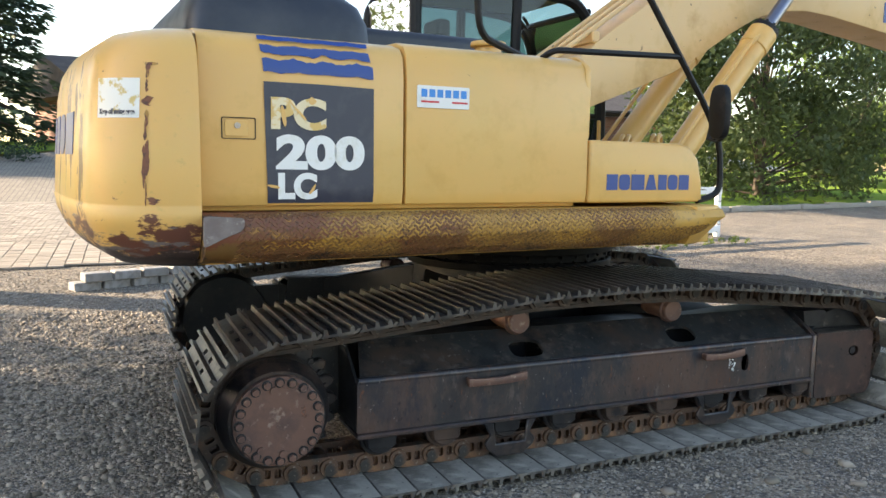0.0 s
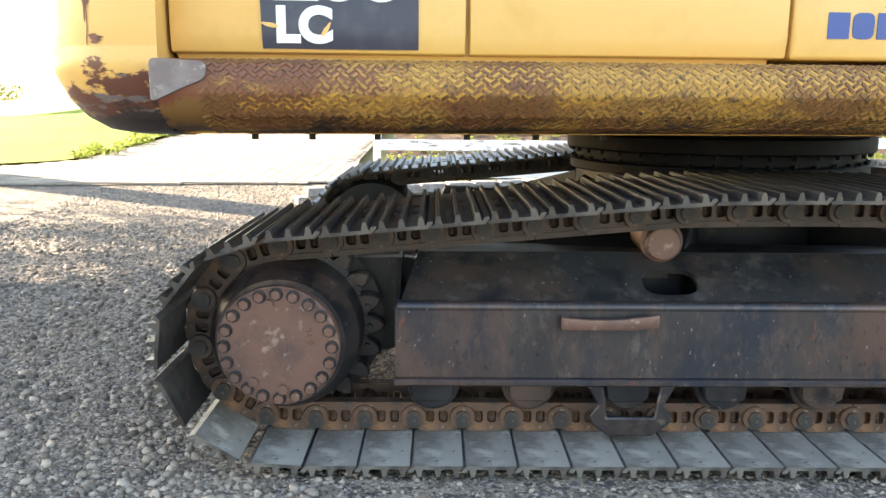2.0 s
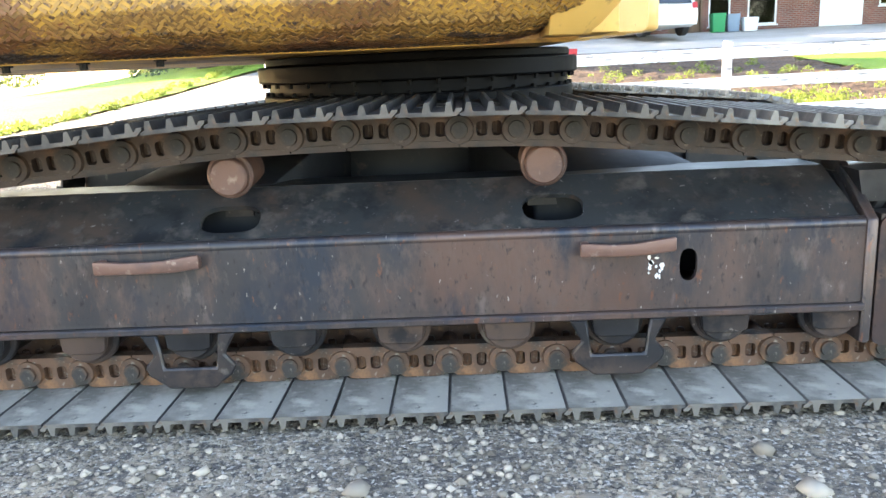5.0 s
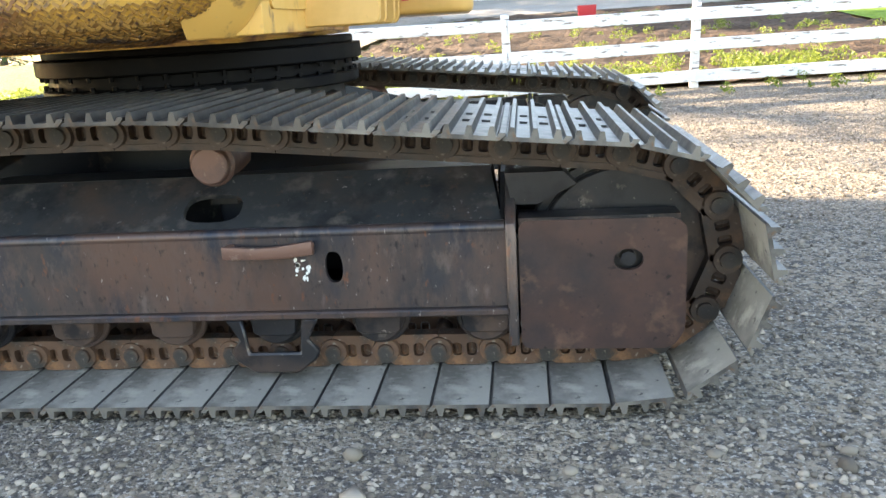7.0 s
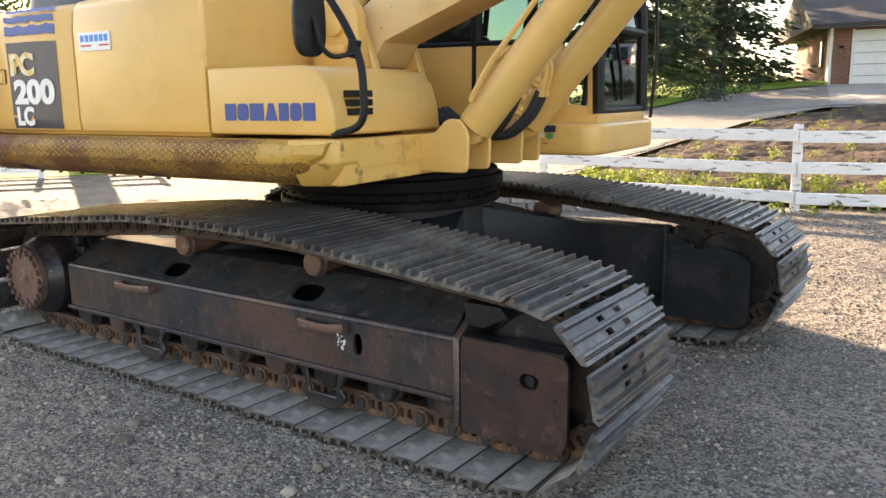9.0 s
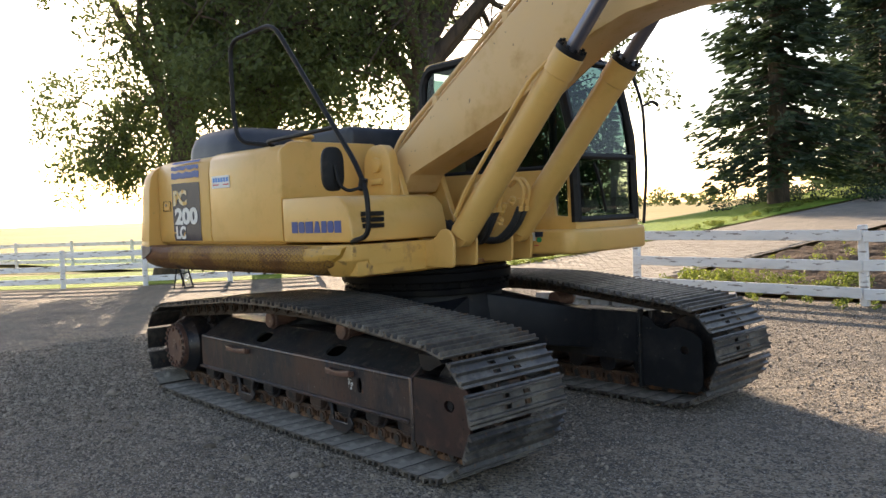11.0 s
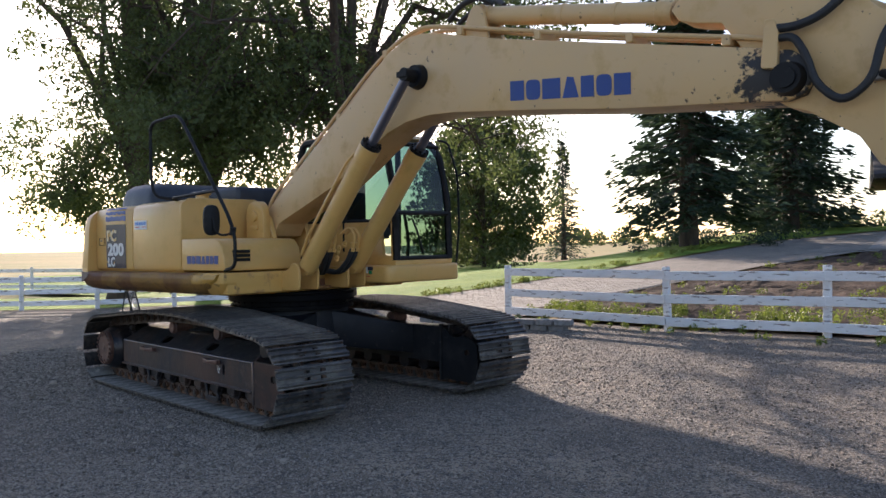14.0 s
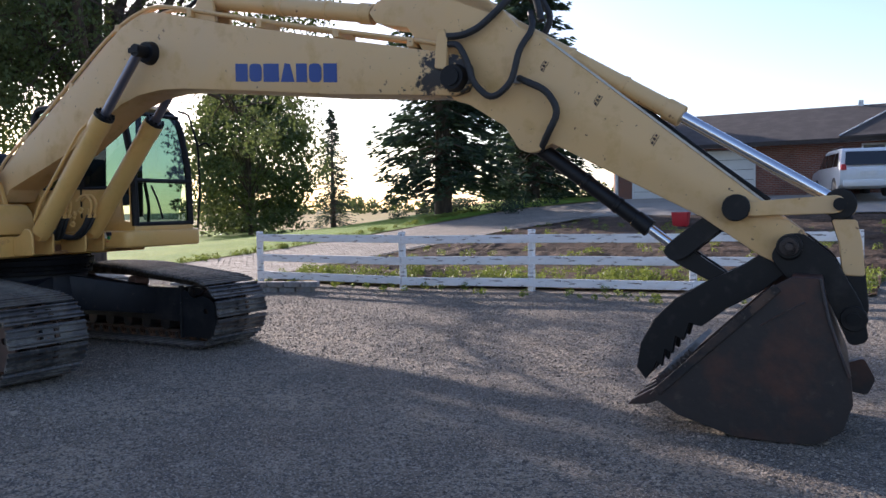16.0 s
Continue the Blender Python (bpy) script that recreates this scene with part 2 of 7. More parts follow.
M["navy"] = mat("navy_decal", (0.022, 0.026, 0.048), 0.4, layers=[(9, (0.05, 0.053, 0.07), 0.5, 0.75)])
M["blue"] = mat("blue_decal", (0.012, 0.05, 0.23), 0.4, layers=[(11, (0.025, 0.06, 0.20), 0.5, 0.75)])
M["sky_blue"] = mat("bright_blue_decal", (0.02, 0.22, 0.60), 0.4)
M["white_decal"] = mat("white_decal", (0.74, 0.74, 0.72), 0.45, layers=[(14, (0.6, 0.58, 0.5), 0.55, 0.75)])
M["white_torn"] = mat("torn_white_decal", (0.72, 0.72, 0.68), 0.5, layers=[(16, (0.55, 0.42, 0.16), 0.56, 0.60, 8)])
M["cream_torn"] = mat("torn_cream_decal", (0.74, 0.62, 0.40), 0.5, layers=[(16, (0.66, 0.43, 0.14), 0.52, 0.58, 8)])
M["bin_green"] = mat("green_plastic", (0.02, 0.28, 0.10), 0.5)
M["red_decal"] = mat("red_decal", (0.55, 0.03, 0.04), 0.45)
M["rust_scrape"] = mat("rust_scrape", (0.19, 0.075, 0.040), 0.7, layers=[(40, (0.09, 0.04, 0.028), 0.48, 0.6, 8), (18, (0.40, 0.22, 0.06), 0.60, 0.66, 8)], bump=[(60, 0.3, 0.005)])
M["grey_plate"] = mat("scuffed_mauve_steel", (0.21, 0.18, 0.175), 0.5, 0.3, layers=[(6, (0.15, 0.12, 0.115), 0.46, 0.62, 8), (30, (0.30, 0.27, 0.25), 0.60, 0.70)], rvar=0.1)
M["silver"] = mat("bare_steel_plate", (0.42, 0.40, 0.38), 0.4, 0.8, layers=[(8, (0.25, 0.2, 0.17), 0.5, 0.7)])


def glass_mat(name, tint, rough=0.02, alpha=0.75):
    m = bpy.data.materials.new(name)
    m.use_nodes = True
    N, Lk = m.node_tree.nodes, m.node_tree.links
    out = N["Material Output"]
    N.remove(N["Principled BSDF"])
    t, g, f, mx = N.new("ShaderNodeBsdfTransparent"), N.new("ShaderNodeBsdfGlossy"), N.new("ShaderNodeFresnel"), N.new("ShaderNodeMixShader")
    t.inputs[0].default_value = (*tint, 1)
    g.inputs["Roughness"].default_value = rough
    f.inputs[0].default_value = 1.5
    Lk.new(f.outputs[0], mx.inputs[0])
    Lk.new(t.outputs[0], mx.inputs[1])
    Lk.new(g.outputs[0], mx.inputs[2])
    Lk.new(mx.outputs[0], out.inputs[0])
    return m


M["glass"] = glass_mat("tinted_cab_glass", (0.20, 0.30, 0.295))
M["window"] = glass_mat("house_window_glass", (0.25, 0.28, 0.3))
M["mirror"] = mat("mirror_glass", (0.8, 0.8, 0.8), 0.03, 1.0)


# ---- mesh helpers ----
def prism(bm, pts, a, b, axis="y"):
    """A polygon of (x, z), (y, z) or (x, y) drawn out along the third axis from a to b."""
    put = {"y": lambda p, c: (p[0], c, p[1]), "x": lambda p, c: (c, p[0], p[1]), "z": lambda p, c: (p[0], p[1], c)}[axis]
    va, vb = [bm.verts.new(put(p, a)) for p in pts], [bm.verts.new(put(p, b)) for p in pts]
    n = len(pts)
    fs = [bm.faces.new(va), bm.faces.new(vb[::-1])]
    fs += [bm.faces.new((va[i], vb[i], vb[(i + 1) % n], va[(i + 1) % n])) for i in range(n)]
    bmesh.ops.recalc_face_normals(bm, faces=fs)
    return fs


def box(bm, x0, x1, y0, y1, z0, z1):
    return prism(bm, [(x0, y0), (x1, y0), (x1, y1), (x0, y1)], z0, z1, "z")


def rod(bm, p, q, r, r2=None, seg=20, caps=True):
    p, q = Vector(p), Vector(q)
    m = Matrix.Translation((p + q) / 2) @ (q - p).to_track_quat("Z", "Y").to_matrix().to_4x4()
    bmesh.ops.create_cone(bm, cap_ends=caps, segments=seg, radius1=r, radius2=r if r2 is None else r2, depth=(q - p).length, matrix=m)


def smooth_path(pts, n=5, rad=0.25):
    """A polyline with its corners rounded."""
    pts = [Vector(p) for p in pts]
    out = [pts[0]]
    for a, b, c in zip(pts, pts[1:], pts[2:]):
        d = min(rad, (b - a).length * 0.45, (c - b).length * 0.45)
        s, e = b + (a - b).normalized() * d, b + (c - b).normalized() * d
        for i in range(n + 1):
            t = i / n
            out.append(s * (1 - t) ** 2 + b * 2 * t * (1 - t) + e * t * t)
    out.append(pts[-1])
    return out


def tube(bm, pts, r, seg=8, rad=0.12, n=4):
    pts = smooth_path(pts, n, rad)
    ring0, up = None, Vector((0.13, 0.31, 0.94))
    for i, p in enumerate(pts):
        d = (pts[min(i + 1, len(pts) - 1)] - pts[max(i - 1, 0)]).normalized()
        side = d.cross(up)
        if side.length < 0.05:
            side = d.cross(Vector((1, 0, 0)))
        side.normalize()
        up = side.cross(d).normalized()
        ring = [bm.verts.new(p + r * (math.cos(k * math.tau / seg) * side + math.sin(k * math.tau / seg) * up)) for k in range(seg)]
        if ring0:
            for k in range(seg):
                bm.faces.new((ring0[k], ring0[(k + 1) % seg], ring[(k + 1) % seg], ring[k]))
        else:
            bm.faces.new(ring)
        ring0 = ring
    bm.faces.new(ring0[::-1])
    bmesh.ops.recalc_face_normals(bm, faces=bm.faces)


def bevel(bm, w, seg=2, angle=30):
    es = [e for e in bm.edges if len(e.link_faces) == 2 and e.calc_face_angle(0) > radians(angle)]
    bmesh.ops.bevel(bm, geom=es, offset=w, offset_type="OFFSET", segments=seg, affect="EDGES", clamp_overlap=True, profile=0.5)


def mesh_of(name, bm, material, smooth=35):
    me = bpy.data.meshes.new(name)
    if smooth:
        for f in bm.faces:
            f.smooth = True
        for e in bm.edges:
            e.smooth = len(e.link_faces) == 2 and e.calc_face_angle(0) < radians(smooth)
    bm.to_mesh(me)
    bm.free()
    me.materials.append(material)
    return me


def part(name, bm, material, parent, label="", m=None, smooth=35):
    ob = new(name, bm if isinstance(bm, bpy.types.Mesh) else mesh_of(name, bm, material, smooth))
    ob.parent = parent
    if m is not None:
        ob.matrix_basis = m
    if label:
        ob["label"] = label
    return ob


def thing(name, label, category, m=None, group="", kind=""):
    ob = new(name)
    ob.empty_display_size = 0.2
    if m is not None:
        ob.matrix_basis = m
    return tagged(ob, label, category, group, kind)


def solid(name, bm, material, label, category, m=None, group="", kind="", smooth=35):
    ob = new(name, mesh_of(name, bm, material, smooth))
    if m is not None:
        ob.matrix_basis = m
    return tagged(ob, label, category, group, kind)


def BM():
    return bmesh.new()


# ---- the excavator ----
excavator = thing("excavator", "yellow crawler excavator with rusty tracks, parked on a gravel yard", "excavator")
UP = Matrix.Rotation(radians(4.0), 4, "Z")      # the upper carriage is swung a little
HX, IX, WZ, RP, HW = -1.865, 1.865, 0.432, 0.315, 0.40
TRACK_Y = {-1: -1.13, 1: 1.25}                   # middle lines of the two tracks
TRACK_X = {-1: 0.0, 1: 0.12}
CY = 0.06


def plate(bm, outer, holes, a, b, axis="y", m=None):
    """A flat plate with holes, from a to b along the axis."""
    put = {"y": lambda p, c: Vector((p[0], c, p[1])), "x": lambda p, c: Vector((c, p[0], p[1])), "z": lambda p, c: Vector((p[0], p[1], c))}[axis]
    made = []
    for loop in [outer] + list(holes):
        vs = [bm.verts.new(put(p, a)) for p in loop]
        made += [bm.edges.new((vs[i], vs[(i + 1) % len(vs)])) for i in range(len(vs))]
    fs = [g for g in bmesh.ops.triangle_fill(bm, use_beauty=True, use_dissolve=False, edges=made)["geom"] if isinstance(g, bmesh.types.BMFace)]
    ext = bmesh.ops.extrude_face_region(bm, geom=fs)["geom"]
    vs = [g for g in ext if isinstance(g, bmesh.types.BMVert)]
    bmesh.ops.translate(bm, verts=vs, vec=put((0, 0), b) - put((0, 0), a))
    if m is not None:
        bmesh.ops.transform(bm, matrix=m, verts=list({v for f in fs for v in f.verts} | set(vs)))
    bmesh.ops.recalc_face_normals(bm, faces=bm.faces)


def oval(cx, cy, rx, ry, n=20, power=2.6):
    out = []
    for i in range(n):
        c, s = math.cos(i * math.tau / n), math.sin(i * math.tau / n)
        out.append((cx + rx * math.copysign(abs(c) ** (2 / power), c), cy + ry * math.copysign(abs(s) ** (2 / power), s)))
    return out


def rounded(pts, r, n=4):
    return [(p.x, p.y) for p in [q.to_2d() for q in ring_round([Vector((*p, 0)) for p in pts], r, n)]]


def ring_round(pts, r, n):
    out, k = [], len(pts)
    for i in range(k):
        a, b, c = pts[i - 1], pts[i], pts[(i + 1) % k]
        d = min(r, (b - a).length * 0.45, (c - b).length * 0.45)
        s, e = b + (a - b).normalized() * d, b + (c - b).normalized() * d
        for j in range(n + 1):
            t = j / n
            out.append(s * (1 - t) ** 2 + b * 2 * t * (1 - t) + e * t * t)
    return out


# the chain's loop through its pins
def chain_loop():
    def tangent(cx, px, pz, sign):
        dx, dz = px - cx, pz - WZ
        d = math.hypot(dx, dz)
        return math.atan2(dz, dx) + sign * math.acos(RP / d)
    top = [(-0.51, 0.872), (0.53, 0.872)]
    a1 = tangent(HX, *top[0], 1)
    a2 = tangent(IX, *top[1], -1)
    pts = [(IX + (HX - IX) * i / 60, WZ - RP) for i in range(61)]
    pts += [(HX + RP * math.cos(a), WZ + RP * math.sin(a)) for a in np.linspace(-math.pi / 2, a1 - math.tau, 40)[1:]]
    pts += [(x, 0.872 + 0.008 * math.sin(math.pi * (x + 0.51) / 1.04)) for x in np.linspace(-0.51, 0.53, 20)]
    pts += [(IX + RP * math.cos(a), WZ + RP * math.sin(a)) for a in np.linspace(a2, -math.pi / 2, 40)[:-1]]
    return np.array(pts)


loop = chain_loop()
seg = np.linalg.norm(np.roll(loop, -1, 0) - loop, axis=1)
arc = np.r_[0, np.cumsum(seg)]
NSHOE = round(arc[-1] / 0.1775)
PITCH = arc[-1] / NSHOE
closed = np.vstack([loop, loop[:1]])


def on_chain(s):
    s = s % arc[-1]
    return np.array([np.interp(s, arc, closed[:, 0]), np.interp(s, arc, closed[:, 1])])


def shoe_mesh():
    bm = BM()
    h = PITCH / 2
    t0, t1, g = 0.060, 0.072, 0.098
    def prof(a, b):
        pts = [(a, t0), (a, t1)]
        for c in (-0.062, 0.0, 0.062):
            if a < c < b:
                pts += [(c - 0.012, t1), (c - 0.006, g), (c + 0.006, g), (c + 0.012, t1)]
        return pts + [(b, t1), (b, t0)]
    whole = [(-h + 0.005, t0), (-h + 0.002, t0 + 0.007), (-h + 0.012, t1)] + prof(-h + 0.013, h - 0.013)[2:-2] + [(h - 0.012, t1), (h - 0.006, t1 + 0.010), (h + 0.010, t1 + 0.010), (h + 0.010, t1 + 0.004), (h - 0.006, t0)]
    for y0, y1 in ((-HW, -0.115), (-0.055, 0.055), (0.115, HW)):
        prism(bm, whole, y0, y1, "y")
    left = [(-h + 0.005, t0), (-h + 0.002, t0 + 0.007), (-h + 0.012, t1)] + prof(-h + 0.013, -0.042)[2:-2] + [(-0.042, t1), (-0.042, t0)]
    mid = prof(-0.018, 0.018)
    right = prof(0.046, h - 0.013)[:-2] + [(h - 0.012, t1), (h - 0.006, t1 + 0.010), (h + 0.010, t1 + 0.010), (h + 0.010, t1 + 0.004), (h - 0.006, t0)]
    for y0, y1 in ((-0.115, -0.055), (0.055, 0.115)):
        for p in (left, mid, right):
            prism(bm, p, y0, y1, "y")
    return mesh_of("track_shoe", bm, M["shoe"], 25)


def link_mesh():
    bm = BM()
    h = PITCH / 2
    for sd in (-1, 1):
        y0, y1 = (0.080, 0.114) if sd > 0 else (-0.114, -0.080)
        web = rounded([(-h * 0.72, -0.046), (h * 0.98, -0.046), (h * 0.98, 0.020), (h * 0.78, 0.058), (-h * 0.80, 0.058), (-h * 0.80, 0.0)], 0.012, 3)
        wins = [rounded([(a, -0.020), (b, -0.020), (b, 0.026), (a, 0.026)], 0.013, 3) for a, b in ((-0.036, -0.002), (0.014, 0.046))]
        plate(bm, web, wins, y0, y1)
        prism(bm, [(-h * 0.98, -0.054), (h * 0.98, -0.054), (h * 0.98, -0.034), (-h * 0.98, -0.034)], y0 - 0.008, y1 + 0.008)
        out = 1 if sd > 0 else -1
        rod(bm, (h, y1 if sd > 0 else y0, 0), (h, (y1 if sd > 0 else y0) + out * 0.016, 0), 0.047, 0.044, seg=18)
        rod(bm, (h, y1 if sd > 0 else y0, 0), (h, (y1 if sd > 0 else y0) + out * 0.026, 0), 0.029, 0.026, seg=14)
        for q in (-0.019, 0.030):
            rod(bm, (q, (y0 + y1) / 2 - out * 0.012, -0.012), (q, (y0 + y1) / 2 - out * 0.012, 0.03), 0.0135, seg=6)
    rod(bm, (h, -0.09, 0), (h, 0.09, 0), 0.030, seg=12)
    return mesh_of("track_link", bm, M["link"], 30)


SHOE, LINK = shoe_mesh(), link_mesh()
SHOE.materials.append(M["shoe_dust"])
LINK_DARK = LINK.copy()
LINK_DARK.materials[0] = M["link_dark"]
SHOE_DARK = SHOE.copy()                           # darker copy without the dusty faces, for the rear and upper shoes
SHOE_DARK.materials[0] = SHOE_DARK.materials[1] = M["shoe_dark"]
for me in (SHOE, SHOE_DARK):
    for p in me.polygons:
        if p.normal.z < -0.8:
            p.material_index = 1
s0 = IX - (-0.878)                                # a joint of two shoes on the lower run
for side in (-1, 1):
    for i in range(NSHOE):
        s = s0 + i * PITCH
        a, b = on_chain(s), on_chain(s + PITCH)
        mid, d = (a + b) / 2, (b - a) / np.linalg.norm(b - a)
        n = np.array([-d[1], d[0]]) * -1
        if np.dot(n, mid - np.array([np.clip(mid[0], HX, IX), WZ])) < 0:
            n = -n
        m = Matrix(((d[0], 0, n[0], mid[0] + TRACK_X[side]), (0, 1, 0, TRACK_Y[side]), (d[1], 0, n[1], mid[1]), (0, 0, 0, 1)))
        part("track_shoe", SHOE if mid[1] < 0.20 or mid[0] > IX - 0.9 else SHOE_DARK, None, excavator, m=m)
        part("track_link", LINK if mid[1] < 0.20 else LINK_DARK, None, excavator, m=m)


def ring_of_bolts(bm, c, axis, R, r, h, n, seg=6, phase=0.0):
    c = Vector(c)
    for i in range(n):
        a = phase + i * math.tau / n
        off = Vector((R * math.cos(a), 0, R * math.sin(a))) if axis == "y" else Vector((R * math.cos(a), R * math.sin(a), 0))
        up = Vector((0, h, 0)) if axis == "y" else Vector((0, 0, h))
        rod(bm, c + off, c + off + up, r, seg=seg)


def running_gear(side):
    """Frame, wheels and rollers of one track; side -1 is towards -y."""
    o = TRACK_Y[side]                                # the track's middle
    def Y(v):                                        # v: outwards from the middle
        return o + side * v
    def pr(bm, pts, a, b):
        prism(bm, pts, min(Y(a), Y(b)), max(Y(a), Y(b)), "y")
    bm = BM()
    # outer wall with its oval hole
    plate(bm, rounded([(-1.475, 0.296), (1.50, 0.296), (1.50, 0.55), (-1.475, 0.55)], 0.01, 2), [oval(0.955, 0.437, 0.028, 0.052)], Y(0.20), Y(0.18))
    part("frame_wall", bm, M["iron_face"], excavator, "rust-stained outer wall of the track frame")
    bm = BM()
    # sloping top wall with an oval opening under each carrier roller
    L = math.hypot(0.225, 0.15)
    tilt = Matrix.Translation((0, Y(0.197), 0.553)) @ Matrix.Rotation(math.atan2(0.15, 0.225) * -side, 4, "X") @ (Matrix.Diagonal((1, -side, 1, 1)))
    plate(bm, [(-1.46, 0.0), (1.49, 0.0), (1.45, L), (-1.40, L)], [oval(-0.50, 0.118, 0.098, 0.062, 20, 3.0), oval(0.545, 0.118, 0.098, 0.062, 20, 3.0)], 0.0, -0.018, "z", tilt)
    part("frame_slope", bm, M["slope"], excavator)
    bm = BM()
    rod(bm, (-1.468, Y(0.181), 0.547), (1.496, Y(0.181), 0.547), 0.0215, seg=20)
    part("frame_bend", bm, M["iron_face"], excavator)
    bm = BM()
    pr(bm, [(-1.40, 0.685), (1.45, 0.685), (1.45, 0.703), (-1.40, 0.703)], -0.026, -0.20)
    pr(bm, [(-1.475, 0.296), (1.50, 0.296), (1.45, 0.70), (-1.40, 0.70)], -0.20, -0.216)
    pr(bm, [(-1.475, 0.30), (1.50, 0.30), (1.50, 0.316), (-1.475, 0.316)], 0.178, -0.198)
    for x in (-1.474, 1.482):
        prism(bm, [(Y(0.178), 0.32), (Y(0.178), 0.54), (Y(-0.02), 0.68), (Y(-0.196), 0.68), (Y(-0.196), 0.32)], x, x + 0.014, "x")
    part("frame_body", bm, M["iron_dark"], excavator)
    bm = BM()
    pr(bm, [(-1.48, 0.272), (1.50, 0.272), (1.50, 0.294), (-1.48, 0.294)], 0.225, -0.1)
    bevel(bm, 0.004, 1)
    part("frame_flange", bm, M["iron_face"], excavator)
    bm = BM()
    prism(bm, [(Y(0.212), 0.16), (Y(0.212), 0.562), (Y(-0.02), 0.716), (Y(-0.15), 0.716), (Y(-0.15), 0.16)], 1.498, 1.530, "x")
    bevel(bm, 0.006, 1)
    part("frame_rib", bm, M["iron_face"], excavator)
    # bent lifting bars
    for x0, x1 in ((-0.905, -0.57), (0.612, 0.905)):
        bm = BM()
        zz = 0.505
        top = [(x0, zz + 0.022), (x0 + 0.10, zz + 0.014), (x1 - 0.12, zz + 0.016), (x1 - 0.05, zz + 0.026), (x1, zz + 0.032)]
        pr(bm, [(x0, zz - 0.022), (x0 + 0.12, zz - 0.024), (x1 - 0.08, zz - 0.022), (x1, zz - 0.012)] + top[::-1], 0.232, 0.25)
        for xa in (x0 + 0.005, x1 - 0.03):
            pr(bm, [(xa, zz - 0.018), (xa + 0.025, zz - 0.018), (xa + 0.025, zz + 0.02), (xa, zz + 0.02)], 0.201, 0.232)
        bevel(bm, 0.006, 2)
        part("lifting_bar", bm, M["hub"], excavator, "bent rusty bar welded to the track frame")
    # sprocket and final drive
    bm = BM()
    teeth = []
    for i in range(21 * 4):
        a = i * math.tau / 84
        teeth.append((HX + (0.345, 0.325, 0.275, 0.325)[i % 4] * math.cos(a), WZ + (0.345, 0.325, 0.275, 0.325)[i % 4] * math.sin(a)))
    pr(bm, teeth, -0.028, 0.028)
    bevel(bm, 0.006, 1)
    part("sprocket", bm, M["iron"], excavator)
    bm = BM()
    rod(bm, (HX, Y(-0.22), WZ), (HX, Y(-0.05), WZ), 0.30, 0.335, seg=40)
    pr(bm, rounded([(HX, WZ - 0.22), (-1.40, 0.32), (-1.40, 0.66), (HX, WZ + 0.22)], 0.05), -0.13, -0.19)
    part("motor_cover", bm, M["iron_dark"], excavator)
    bm = BM()
    rod(bm, (HX, Y(-0.2), WZ), (HX, Y(0.02), WZ), 0.225, seg=48)
    rod(bm, (HX, Y(0.02), WZ), (HX, Y(0.16), WZ), 0.270, 0.262, seg=48)
    rod(bm, (HX, Y(0.16), WZ), (HX, Y(0.245), WZ), 0.262, 0.222, seg=48)
    ring_of_bolts(bm, (HX, Y(0.03), WZ), "y", 0.288, 0.012, 0.02 * side, 24)
    part("final_drive", bm, M["iron"], excavator)
    bm = BM()
    rod(bm, (HX, Y(0.245), WZ), (HX, Y(0.282), WZ), 0.207, seg=48)
    rod(bm, (HX, Y(0.282), WZ), (HX, Y(0.288), WZ), 0.203, 0.196, seg=48)
    box(bm, HX - 0.012, HX + 0.03, min(Y(0.288), Y(0.292)), max(Y(0.288), Y(0.292)), WZ - 0.03, WZ + 0.03)
    cover = part("hub_cover", bm, M["hub"], excavator, "brown round hub cover with a ring of bolts")
    bm = BM()
    ring_of_bolts(bm, (HX, Y(0.287), WZ), "y", 0.182, 0.0165, 0.018 * side, 20, 6)
    for a in (100, 235, 275):
        rod(bm, (HX + 0.15 * math.cos(radians(a)), Y(0.287), WZ + 0.15 * math.sin(radians(a))), (HX + 0.15 * math.cos(radians(a)), Y(0.300), WZ + 0.15 * math.sin(radians(a))), 0.017, seg=12)
    part("bolt", bm, M["hub"], cover)["kind"] = "stuff"
    # dark discs round the bolts stand in for the shade in their recesses
    bm = BM()
    ring_of_bolts(bm, (HX, Y(0.2865), WZ), "y", 0.182, 0.0235, 0.0045 * side, 20, 12)
    part("bolt_shade", bm, M["iron_dark"], cover)["kind"] = "stuff"
    # front idler, its yoke and guard
    bm = BM()
    rod(bm, (IX, Y(-0.075), WZ), (IX, Y(0.075), WZ), 0.268, seg=56)
    rod(bm, (IX, Y(-0.028), WZ), (IX, Y(0.028), WZ), 0.300, seg=56)
    rod(bm, (IX, Y(-0.12), WZ), (IX, Y(0.12), WZ), 0.1, seg=28)
    bevel(bm, 0.008, 1, 50)
    part("idler", bm, M["iron"], excavator)
    bm = BM()
    plate(bm, rounded([(1.538, 0.150), (2.00, 0.145), (2.04, 0.20), (2.04, 0.54), (2.00, 0.565), (1.538, 0.568)], 0.035, 4), [oval(1.868, 0.437, 0.044, 0.034, 18, 2.2)], Y(0.205), Y(0.185))
    part("idler_guard", bm, M["rust_plate"], excavator, "rusty flat plate over the front idler")
    bm = BM()
    plate(bm, rounded([(1.47, 0.12), (1.98, 0.115), (2.02, 0.17), (2.02, 0.53), (1.97, 0.565), (1.90, 0.60), (1.80, 0.62), (1.70, 0.585), (1.62, 0.60), (1.56, 0.665), (1.47, 0.69)], 0.03, 3), [oval(1.868, 0.437, 0.040, 0.032, 18, 2.2)], Y(-0.222), Y(-0.202))
    part("inner_guard", bm, M["iron_dark"], excavator, "dark plate over the idler's inner side")
    bm = BM()
